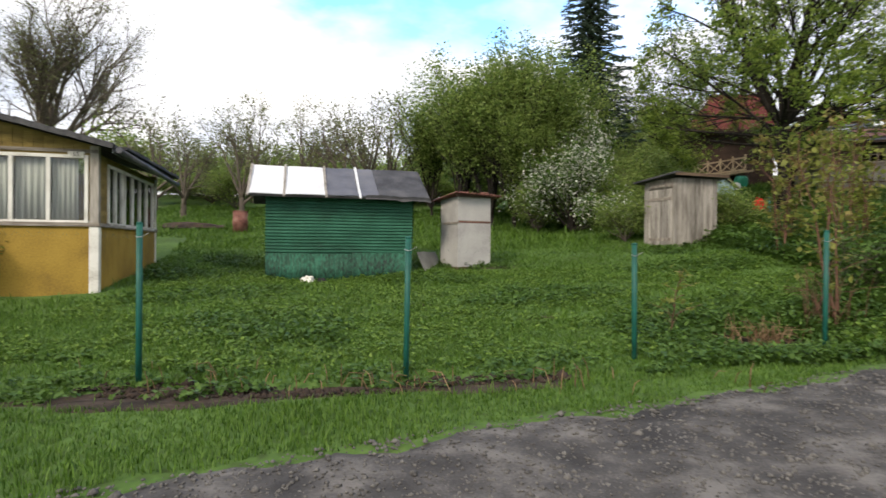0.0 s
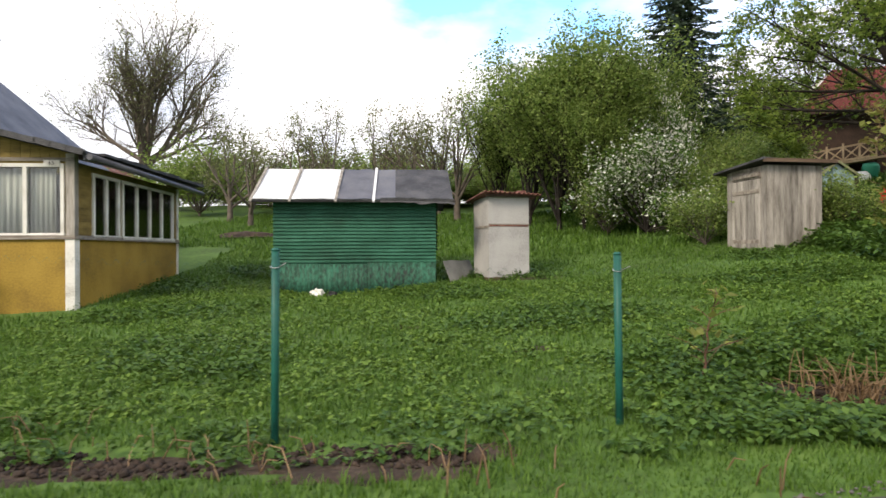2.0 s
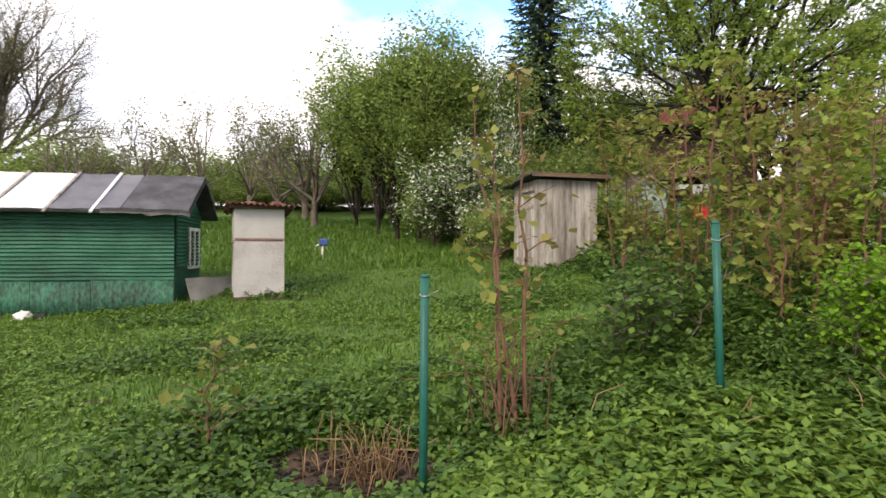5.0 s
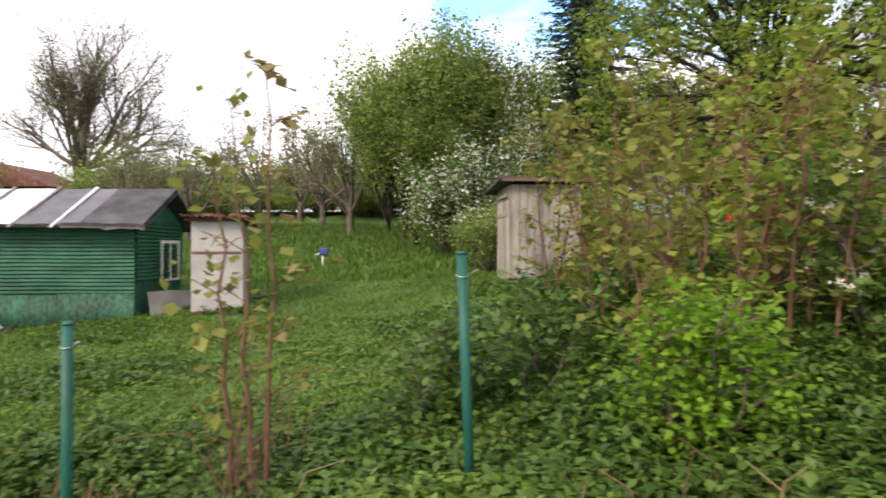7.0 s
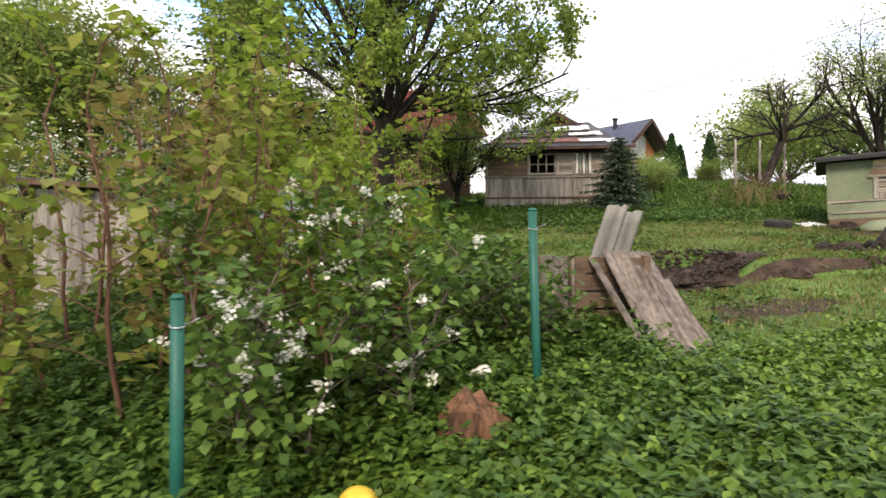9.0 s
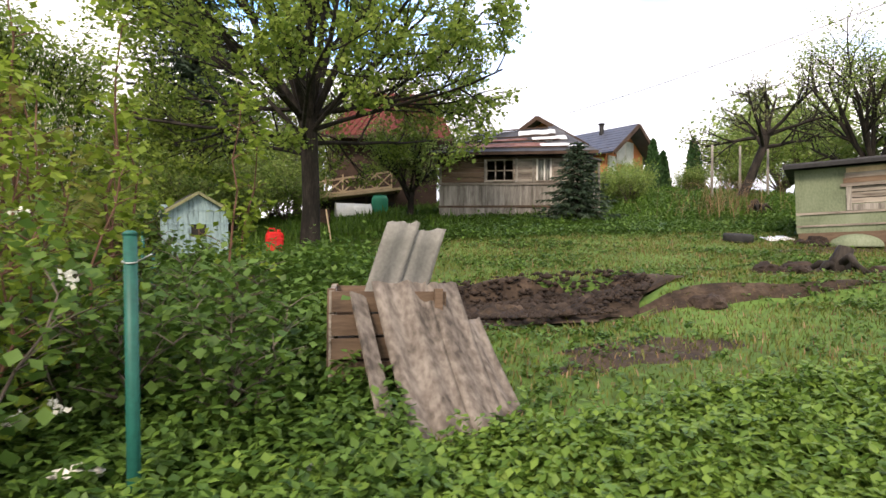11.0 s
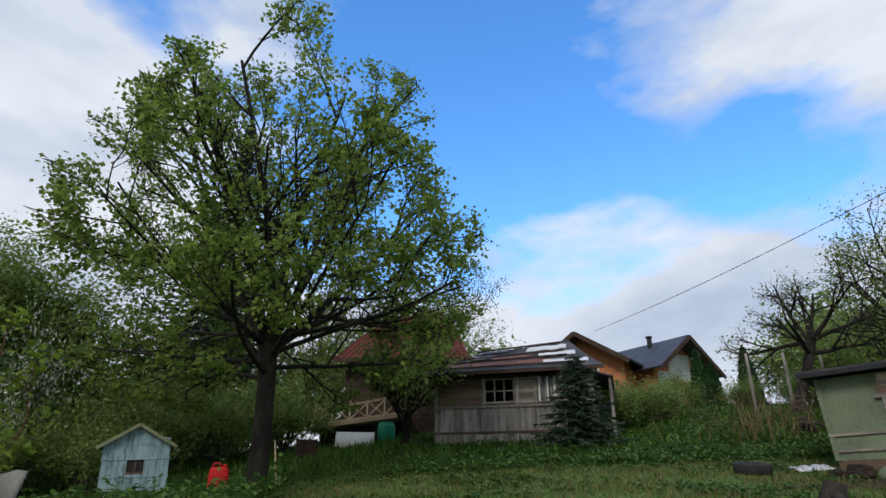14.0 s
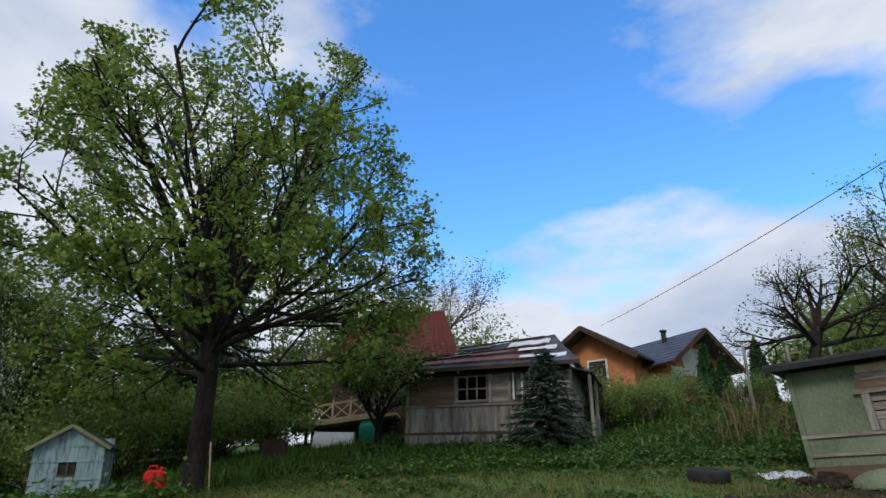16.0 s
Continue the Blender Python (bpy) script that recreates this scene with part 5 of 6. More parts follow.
# ---- leaning green shed on the slope ----
def slope_shed():
    W, D, H = 4.2, 2.4, 1.46
    h = thing("leaning_board_shed", 23.48, 18.52, 3.02, -45, "faded green board shed leaning, with bare planks and a boarded window", "shed", ry=-1.5, rx=4)
    part("wall", wall_with_holes(0, W, 0, H, 0, 0.05, [(1.05, 0.62, 1.95, 1.02)]), "shedgreen", h)
    part("wall", box(0, 0.05, 0, 0.05, D, H), "shedgreen", h)
    part("wall", box(W - 0.05, 0.05, 0, W, D, H), "shedgreen", h)
    part("wall", box(0.05, D - 0.05, 0, W - 0.05, D, H), "shedgreen", h)
    for i in range(3):
        part("plank", box(0.9 + 0.03 * i, -0.03 - 0.004 * i, 1.09 + i * 0.115, 2.1, -0.001, 1.20 + i * 0.115), "newwood" if i == 2 else "oldwoodh" if i else "brownwood", h)
    part("belt_board", box(-0.03, -0.035, 0.42, W, -0.001, 0.47), "oldwoodh", h)
    part("belt_board", box(-0.03, -0.035, 0.14, W, -0.001, 0.18), "oldwoodh", h)
    part("corner_board", box(-0.03, -0.03, 0, 0.05, 0, H), "shedgreen", h)
    for a in (0.95, 1.95):
        part("window_post", box(a, -0.05, 0.48, a + 0.1, -0.001, 1.06), "oldwood", h)
    part("window_head", box(0.85, -0.06, 1.01, 2.15, -0.031, 1.08), "oldwoodh", h)
    for i in range(3):
        part("slat", box(1.05, 0.01, 0.63 + i * 0.13, 1.95, 0.03, 0.74 + i * 0.13), "oldwoodh", h)
    part("window_board", box(1.06, -0.03, 0.475, 1.94, -0.001, 0.61), "oldwood", h)
    # near-black sheet behind the slats, painted shade of the shed's inside
    part("dark", box(0.8, 0.3, 0.05, 2.4, 0.32, 1.3), "deep_shade", h)
    part("roof", sheet((-0.25, -0.3, H + 0.12), (W + 0.2, -0.3, H + 0.12), (-0.25, D + 0.2, H - 0.15), 0.07, 0, 0, 9, 3, 0, 0.01), "felt", h, "sagging black felt roof")
    part("eave_board", box(-0.24, -0.33, H + 0.03, W + 0.2, -0.3, H + 0.11), "black", h)
    part("footing", box(0, 0, -0.6, W, D, -0.001), "brownwood", h)


slope_shed()
tub = thing("upturned_tub", 23.95, 17.45, gz(23.95, 17.45) + 0.05, -42, "pale green upturned bathtub lying before the shed", "bathtub")
bm = bmesh.new()
bmesh.ops.create_icosphere(bm, subdivisions=3, radius=1)
for v in bm.verts:
    v.co = Vector((v.co.x * 0.5, v.co.y * 0.22, max(v.co.z, -0.1) * 0.26))
part("shell", bm, "shedgreen", tub)


# ---- tyre, sheet, stumps ----
def tyre():
    z = gz(21.8, 18.4)
    t = thing("discarded_wheel", 21.8, 18.4, z + 0.10, 0, "old car tyre with its steel rim lying flat", "wheel", rx=8)
    bm = bmesh.new()
    prof = [(0.19, -0.07), (0.25, -0.095), (0.30, -0.09), (0.315, -0.06), (0.318, 0.06), (0.30, 0.09), (0.25, 0.095), (0.19, 0.07), (0.18, 0.0)]
    n = 28
    rings = [[bm.verts.new((r * math.cos(6.2832 * i / n), r * math.sin(6.2832 * i / n), zz)) for r, zz in prof] for i in range(n)]
    for i in range(n):
        for j in range(len(prof)):
            bm.faces.new((rings[i][j], rings[(i + 1) % n][j], rings[(i + 1) % n][(j + 1) % len(prof)], rings[i][(j + 1) % len(prof)])).smooth = True
    part("tread", bm, "rubber", t)
    part("rim", tube([(0, 0, -0.03), (0, 0, 0.0), (0, 0, 0.04), (0, 0, 0.02)], [0.19, 0.15, 0.19, 0.05], 20), "steel", t, "dull steel rim")


tyre()
sc = thing("scrap_sheet", 22.75, 18.5, gz(22.75, 18.5) + 0.02, 5, "pale scrap sheet lying on the slope", "sheet")
part("panel", sheet((0, 0, 0.0), (0.8, 0.1, 0.06), (0.05, 0.4, 0.1), 0.015, 3, 0.012), "whitesheet", sc)


def lump(name, x, y, s, material, seed, label, category, squash=(1, 1, 1), lift=0.3, rz=0):
    bm = bmesh.new()
    bmesh.ops.create_icosphere(bm, subdivisions=3, radius=1)
    for v in bm.verts:
        k = 1 + 0.45 * noise.noise(v.co * 1.3 + Vector((seed * 7.1, 0, 0))) + 0.22 * noise.noise(v.co * 3.7 + Vector((0, seed * 3.3, 0)))
        v.co = Vector((v.co.x * squash[0], v.co.y * squash[1], v.co.z * squash[2])) * k * s
    ob = part(name, bm, material, None)
    ob.matrix_world = pose(x, y, gz(x, y) + s * lift * squash[2], 0, 0, rz)
    return tagged(ob, label, category)


def stump_pile(x, y, seed):
    rng = random.Random(seed)
    st = thing("uprooted_stump", x, y, gz(x, y), rng.uniform(0, 360), "uprooted old stump with short broken roots", "stump")
    part("bole", tube([(0, 0, 0.0), (0.05, 0, 0.2), (0.12, 0.03, 0.42)], [0.2, 0.15, 0.11], 9), "bark", st)
    for i in range(6):
        a = i * 1.05 + rng.uniform(-0.3, 0.3)
        L_ = rng.uniform(0.3, 0.6)
        part("root", tube([(0, 0, 0.1), (0.5 * L_ * math.cos(a), 0.5 * L_ * math.sin(a), 0.16 + rng.uniform(-0.05, 0.15)), (L_ * math.cos(a), L_ * math.sin(a), 0.02)], [0.09, 0.06, 0.02], 7), "bark", st)


for i, (x, y) in enumerate(((20.4, 14.4), (25.6, 22.5))):
    stump_pile(x, y, i)
for i, (x, y) in enumerate(((19.7, 14.3), (20.1, 14.9), (21.1, 14.2), (20.8, 14.7), (19.3, 14.6), (23.4, 17.9), (23.1, 18.0), (17.2, 13.0), (3.55, 6.75), (5.63, 8.09), (5.5, 7.5))):
    lump("fieldstone", x, y, 0.13 + 0.05 * (i % 3) if i < 8 else 0.09, "clod", i + 3, "rough lump of stone in the grass", "stone", (1.2, 1, 0.7))
lump("torn_stump", 11.36, 9.25, 0.28, "stump", 41, "torn reddish-brown rotten stump among weeds", "stump", (0.9, 0.6, 1.05), 0.45)
lump("litter_bag", 11.58, 9.85, 0.07, "whitepaint", 42, "crumpled white and yellow bag caught in the weeds", "bag", (1.6, 0.8, 0.6), 6.5)
bm = bmesh.new()
bmesh.ops.create_uvsphere(bm, u_segments=24, v_segments=16, radius=0.115)
for v in bm.verts:
    a = math.atan2(v.co.y, v.co.x)
    k = 1 - 0.05 * abs(math.sin(4 * a))
    v.co = Vector((v.co.x * k, v.co.y * k, v.co.z * 0.85))
for f in bm.faces:
    f.smooth = True
ball = part("yellow_ball", bm, "gourd", None)
ball.matrix_world = pose(10.63, 9.02, gz(10.63, 9.02) + 0.10)
tagged(ball, "faded yellow ball lying among the weeds", "ball")


# ---- slabs on the compost crate ----
def slab_heap():
    c = thing("compost_crate", 13.02, 10.93, gz(13.0, 10.9), 0, "weathered plank compost crate, boards askew", "crate")
    rng = random.Random(5)
    for i in range(5):
        z = 0.02 + i * 0.165
        part("plank", beam((-0.25, 0, z + 0.09), (0.58, 0.02 * i, z + 0.07 + rng.uniform(-0.03, 0.03)), 0.035, 0.145), "brownwood", c)
        part("plank", beam((-0.25, 0, z + 0.09), (-0.22, 0.95, z + 0.1), 0.16, 0.035, up=(1, 0, 0)), "oldwoodh", c)
        part("plank", beam((-0.2, 0.95, z + 0.09), (0.58, 0.95, z + 0.09), 0.035, 0.145), "brownwood", c)
    for x, y in ((-0.25, 0.05), (0.52, 0.05), (-0.22, 0.9), (0.52, 0.9)):
        part("stake", box(x - 0.03, y - 0.03, -0.1, x + 0.03, y + 0.03, 0.86), "brownwood", c)
    part("compost", box(-0.2, 0.05, 0, 0.5, 0.9, 0.5), "soil", c)
    g0 = gz(13.4, 10.1)
    for k, (b0, b1, t0, wv, m, lb) in enumerate((
            ((13.27, 10.24, g0 + 0.02), (13.68, 10.39, g0 + 0.02), (13.05, 10.92, 2.14), 2, "asbestos", "mossy corrugated asbestos slab leaning on the crate"),
            ((13.69, 10.38, g0 + 0.02), (13.95, 10.55, g0 + 0.04), (13.46, 11.06, 2.12), 1, "asbestos", "mossy corrugated asbestos slab leaning on the crate"),
            ((13.95, 10.57, g0 + 0.05), (14.12, 10.69, g0 + 0.08), (13.72, 11.02, 1.84), 1, "asbestos", "broken corrugated asbestos slab leaning on the crate"),
            ((12.82, 11.10, 1.45), (13.07, 11.16, 1.45), (13.17, 11.03, 2.59), 1, "asbestosnew", "grey corrugated asbestos slab standing upright"),
            ((13.06, 11.19, 1.43), (13.32, 11.25, 1.43), (13.37, 11.12, 2.54), 1, "asbestosnew", "grey corrugated asbestos slab standing upright"))):
        s = thing("corrugated_slab", 0, 0, 0, 0, lb, "slab", "leaning corrugated slabs")
        part("panel", sheet(b0, b1, t0, 0.014, wv, 0.017, nv=9, jag=0.012, sag=0.015, seed=k), m, s)
    d = thing("leaning_board", 0, 0, 0, 0, "long grey board leaning on the crate", "board")
    part("plank", beam((13.14, 10.12, g0 + 0.02), (12.95, 10.92, 2.06), 0.13, 0.02, up=(0.6, -0.8, 0.3)), "asbestos", d)
    bkt = thing("dented_bucket", 12.55, 10.0, gz(12.55, 10.0), 40, "dented grey plastic bucket lying on its side", "bucket", rx=75)
    part("shell", tube([(0, 0, 0), (0, 0, 0.25)], [0.11, 0.14], 14), "film", bkt)


slab_heap()

# ---- yard bits ----
br = thing("rusty_barrel", -8.1, 22.0, gz(-8.1, 22.0), 0, "rusty brown barrel standing on the lawn", "barrel")
part("body", tube([(0, 0, 0), (0, 0, 0.25), (0, 0, 0.27), (0, 0, 0.5), (0, 0, 0.52), (0, 0, 0.8)], [0.27, 0.27, 0.285, 0.285, 0.27, 0.27], 16), "rusty", br)
part("rim", tube([(0, 0, 0.8), (0, 0, 0.83)], [0.285, 0.285], 16), "rusty", br)
bl = thing("garden_pump", 0.25, 20.0, gz(0.25, 20.0), 20, "small blue and white garden water pump on a pipe", "pump")
part("pipe", tube([(0, 0, 0), (0, 0, 0.45)], [0.03, 0.03], 10), "whitepaint", bl)
part("head", box(-0.1, -0.09, 0.42, 0.16, 0.09, 0.62, None, 0.03), "blue", bl)
part("spout", tube([(-0.1, 0, 0.45), (-0.2, 0, 0.42), (-0.22, 0, 0.3)], [0.03, 0.03, 0.025], 8), "whitepaint", bl)
fh = thing("far_house", -12.0, 56.0, gz(-12, 56), 20, "small far grey house behind the fruit trees", "house")
part("wall", box(-2, 0, 0, 2, 4, 3.2), "plaster", fh)
part("roof", prism([(-2.3, -0.3, 3.1), (2.3, -0.3, 3.1), (0, -0.3, 5.0)], (0, 0, 0), (0, 4.6, 0)), "asbestosnew", fh)
f2 = thing("far_house", -29.0, 34.0, gz(-29, 34), 10, "low brown house behind the green shed", "house")
part("wall", box(-3, 0, -1, 3, 4, 2.6), "darkwood", f2)
part("roof", prism([(-3.4, -0.3, 2.5), (3.4, -0.3, 2.5), (0, -0.3, 4.0)], (0, 0, 0), (0, 4.6, 0)), "rusty", f2)
wr = thing("power_line", 0, 0, 0, 0, "black overhead power cable to the brick house", "cable")
a, b = Vector((24.5, 36.0, 10.1)), Vector((28.9, 6.0, 9.2))
part("cable", tube([a.lerp(b, i / 20) - Vector((0, 0, 4 * 0.45 * (i / 20) * (1 - i / 20))) for i in range(21)], [0.011] * 21, 5), "black", wr)
up_ = thing("utility_pole", 28.9, 6.0, gz(28.9, 6.0), 0, "plain wooden utility pole", "pole")
part("shaft", tube([(0, 0, -0.3), (0, 0, 8.2)], [0.13, 0.09], 10), "oldwood", up_)
part("insulator", tube([(0.12, 0, 7.6), (0.12, 0, 7.75)], [0.04, 0.03], 8), "whitepaint", up_)
for x, y in ((25.6, 24.6), (27.0, 25.0), (28.3, 25.2)):
    q = thing("old_stake", x, y, gz(x, y), 0, "grey wooden stake of an old fence", "stake", "stakes on the bank")
    part("shaft", tube([(0, 0, -0.1), (0.02, 0, 1.9)], [0.05, 0.04], 7), "oldwood", q)

# ---- trees ----


def tree(name, x, y, label, seed, trunk, r, spec, leaf, category="tree", bark="bark", scale=1.0, group="", lean=(0, 0), steep=(0.45, 1.25)):
    """trunk: its length up to the fork; spec: number of main limbs, their length, depth, children, spread, up; leaf: count, size, jitter, material."""
    rng = np.random.default_rng(seed)
    t = thing(name, x, y, gz(x, y) - 0.08, 0, label, category, group)
    L, tips = Limbs(), []
    limbs, ln, depth, kids, spread, up = spec
    n = 6
    pts = [np.array([lean[0] * i / n, lean[1] * i / n, trunk * i / n]) + np.array([*rng.normal(0, 0.03 * trunk / 3, 2), 0]) * (i > 0) for i in range(n + 1)]
    flare = np.array([1.35, 1.08, 1.0, 0.96, 0.92, 0.88, 0.84]) * r
    L.add(pts, flare, 12 if r > 0.1 else 6)
    for i in range(limbs):
        a = i * 2.4 + rng.uniform(-0.4, 0.4)
        el = rng.uniform(*steep) if i else 1.5
        base = pts[-1] if i < limbs * 0.6 else pts[rng.integers(n - 2, n)]
        grow(L, tips, base, np.array([math.cos(a) * math.cos(el), math.sin(a) * math.cos(el), math.sin(el)]), ln * rng.uniform(0.8, 1.15), r * 0.55, depth, rng, up, spread, kids)
    L.mesh("trunk", bark, t)
    for j, (cnt, size, jit, m) in enumerate(leaf):
        foliage("crown" if j == 0 else "blossom" if m == "white" else "crown", tips, cnt, size, jit, m, t, rng)
    t.scale = (scale,) * 3
    return t


def maple():
    """The large maple: a straight bole, a fan of steep limbs and an open crown of leaf clusters."""
    rng = np.random.default_rng(8)
    x, y = 12.25, 21.4
    t = thing("maple_tree", x, y, gz(x, y) - 0.1, 0, "large maple with dark trunk and fresh yellow-green leaves", "tree")
    L, tips = Limbs(), []
    L.add([(0, 0, 0), (0.0, 0, 0.3), (0.02, 0, 1.2), (-0.03, 0.02, 2.4), (-0.1, 0, 3.4)], [0.31, 0.25, 0.215, 0.21, 0.23], 14)

    def keep(p):
        # the crown's outline: broad low down, drawn in to a dome
        k = rng.uniform(0.86, 1.08)
        rm = np.interp(p[2], [1.6, 3.0, 4.9, 7.1, 8.6, 10.6, 11.7, 12.7, 13.2], [3.0, 4.6, 5.5, 4.9, 4.3, 3.2, 2.4, 1.3, 0.5]) * k
        r = math.hypot(p[0], p[1])
        q = np.array(p)
        if r > rm:
            q[:2] *= (rm / r) ** 0.7
        q[2] = q[2] if q[2] < 12.2 else 12.2 + 0.35 * (q[2] - 12.2)
        q[2] = max(q[2], 2.2)
        return q
    els = [1.38, 1.3, 1.25, 1.2, 1.12, 1.05, 0.98, 0.9, 0.82, 0.7, 0.6, 0.5, 0.42, 0.3, 0.2, 0.1, 0.25, 0.0, 0.12, 0.35, 0.05, 0.18, 0.08]
    for i, el in enumerate(els):
        a = i * 2.4 + rng.uniform(-0.2, 0.2)
        z = 3.3 if i < 9 else 2.9 + 0.12 * (i - 9) if i < 14 else 2.5 + 0.14 * (i - 14)
        grow(L, tips, (-0.08 + 0.1 * math.cos(a), 0.1 * math.sin(a), z), np.array([math.cos(a) * math.cos(el), math.sin(a) * math.cos(el), math.sin(el)]), 6.8 if el > 0.95 else 6.0 if el > 0.45 else 4.9, 0.11 if i < 9 else 0.065, 3, rng, 0.15, 0.7, 6, 0.2, 0.15, 0.5, keep)
    L.mesh("trunk", "bark", t)
    # leaves hang in flat clusters with gaps between them
    T = np.asarray(tips)
    C = T[rng.integers(0, len(T), 11500)]
    n = rng.integers(2, 8, len(C))
    P = np.repeat(C, n, 0)
    P = P + rng.normal(0, 1, P.shape) * np.array([0.11, 0.11, 0.06])
    V, F2 = leaves(P, 0.105, rng, 0.45, 0.9, 0.4)
    fastmesh("crown", V, F2, "maple", t)
    rp = thing("pole_by_tree", x + 0.5, y - 0.35, gz(x + 0.5, y - 0.35), 0, "thin pale stick leaning by the maple", "stick")
    part("shaft", tube([(0.05, 0, -0.05), (-0.12, 0.1, 1.0)], [0.02, 0.018], 6), "newwood", rp)


maple()

# dense young trees behind the lawn
hz = tree("hazel_tree", 1.7, 24.4, "dense young green tree with many stems", 31, 0.7, 0.10, (13, 4.9, 2, 7, 0.42, 0.4), [(20000, 0.13, 0.17, "hazel")], group="young trees behind the lawn", steep=(1.02, 1.5))
for x, y, s, r in ((-1.0, 29.2, 0.85, 40), (2.6, 23.9, 0.95, 90), (3.3, 24.4, 1.05, 160), (0.5, 26.9, 0.95, 220), (4.5, 25.0, 0.85, 300), (3.2, 22.8, 0.70, 20)):
    c = copy_thing(hz, pose(x, y, gz(x, y) - 0.08, 0, 0, r))
    c.scale = (s, s, s * 0.9)
hz.scale = (0.95, 0.95, 0.88)
bt = tree("blossoming_tree", 4.43, 21.2, "small round tree covered in white blossom down to the grass", 33, 0.15, 0.07, (18, 2.0, 2, 6, 0.5, 0.2), [(9000, 0.10, 0.14, "cherry"), (6500, 0.085, 0.16, "white")], steep=(0.2, 1.45), group="blossoming trees")
c = copy_thing(bt, pose(5.3, 23.6, gz(5.3, 23.6) - 0.08, 0, 0, 140))
c.scale = (0.6, 0.6, 1.5)


def spruce(name, x, y, H, R, seed, label, n=46, cnt=26):
    rng = np.random.default_rng(seed)
    t = thing(name, x, y, gz(x, y) - 0.1, 0, label, "tree")
    L, P, Dv = Limbs(), [], []
    L.add([(0, 0, 0), (0, 0, H * 0.5), (0, 0, H)], [0.018 * H + 0.02, 0.012 * H, 0.01], 8)
    V, Fc = [], []
    k = 0
    for i in range(n * 5):
        f = (i + rng.uniform(0, 1)) / (n * 5)
        z = H * ((0.22 if H > 5 else 0.06) + (0.77 if H > 5 else 0.93) * f)
        a = i * 2.39996
        ln = R * (1 - f) ** 0.8 * rng.uniform(0.7, 1.15) + 0.12
        d = np.array([math.cos(a), math.sin(a), 0.0])
        p0 = np.array([0, 0, z])
        p1 = p0 + d * ln * 0.55 + np.array([0, 0, -0.10 * ln])
        p2 = p0 + d * ln + np.array([0, 0, -0.12 * ln])
        L.add([p0, p1, p2], [0.012 * (1 - f) + 0.006, 0.008, 0.003], 3)
        s = np.array([-d[1], d[0], 0])
        for j in range(cnt):
            g = rng.uniform(0.12, 1.0)
            q = p0 + (p1 - p0) * g / 0.55 if g < 0.55 else p1 + (p2 - p1) * (g - 0.55) / 0.45
            sd = rng.choice([-1, 1])
            e = d * rng.uniform(0.3, 0.9) + s * sd * rng.uniform(0.3, 1.0) + np.array([0, 0, rng.uniform(-0.7, 0.1)])
            e /= np.linalg.norm(e)
            l_ = (0.10 + 0.16 * ln * (1 - g * 0.6)) * rng.uniform(0.7, 1.2)
            wv = np.cross(e, rng.normal(0, 1, 3))
            wv /= np.linalg.norm(wv) + 1e-9
            V += [q - wv * 0.16 * l_, q + wv * 0.16 * l_, q + e * l_]
            Fc.append((k, k + 1, k + 2))
            k += 3
    L.mesh("trunk", "bark", t)
    fastmesh("crown", V, Fc, "needle", t)
    return t


spruce("spruce_tree", 7.4, 31.3, 15.6, 2.8, 5, "tall dark spruce behind the lawn", 80, 60)
spruce("small_spruce", 19.95, 23.0, 2.6, 1.35, 6, "small dark spruce before the derelict house", 26, 36)

# thin-leaved trees against the sky
big = tree("bare_tree", -26.5, 37.5, "tall tree with fine bare branches just leafing out", 41, 3.6, 0.34, (11, 6.2, 3, 6, 0.55, 0.3), [(16000, 0.12, 0.3, "grey_leaf")], bark="twig", scale=1.0, steep=(0.3, 1.2))
ap = tree("fruit_tree", -12.6, 27.0, "old fruit tree with tangled branches and few leaves", 42, 1.0, 0.13, (7, 2.6, 3, 3, 0.65, 0.35), [(2200, 0.10, 0.14, "grey_leaf")], bark="twig", group="old fruit trees")
for x, y, s, r in ((-10.0, 27.4, 1.1, 50), (-6.2, 33.2, 1.25, 130), (-5.0, 34.0, 1.35, 200), (-3.2, 30.0, 1.25, 280), (-15.5, 30.0, 1.15, 90), (-9.0, 36.0, 1.3, 20), (-13.0, 38.0, 1.4, 170), (9.0, 36.0, 1.6, 60), (11.0, 38.0, 1.7, 10)):
    c = copy_thing(ap, pose(x, y, gz(x, y) - 0.08, 0, 0, r))
    c.scale = (s, s, s)
tree("apple_tree", 26.8, 24.7, "gnarled apple tree with dark crooked branches and few leaves", 44, 2.3, 0.15, (9, 1.9, 3, 4, 0.75, 0.05), [(1700, 0.08, 0.10, "grey_leaf")], bark="bark", lean=(0.9, -0.2), steep=(0.0, 1.2))
tree("apple_tree", 31.0, 23.5, "leafing apple tree above the old shed", 45, 1.4, 0.18, (10, 3.2, 3, 5, 0.6, 0.2), [(9000, 0.10, 0.14, "hazel")], bark="bark")
tree("yard_tree", 15.4, 26.3, "young leafy tree beside the derelict house", 46, 1.0, 0.11, (8, 1.8, 2, 6, 0.5, 0.4), [(4200, 0.11, 0.2, "hazel")])
tree("birch_tree", 15.5, 36.0, "slender birch behind the red roof", 47, 3.0, 0.14, (12, 4.0, 3, 4, 0.5, 0.2), [(6000, 0.10, 0.2, "grey_leaf")], bark="twig")

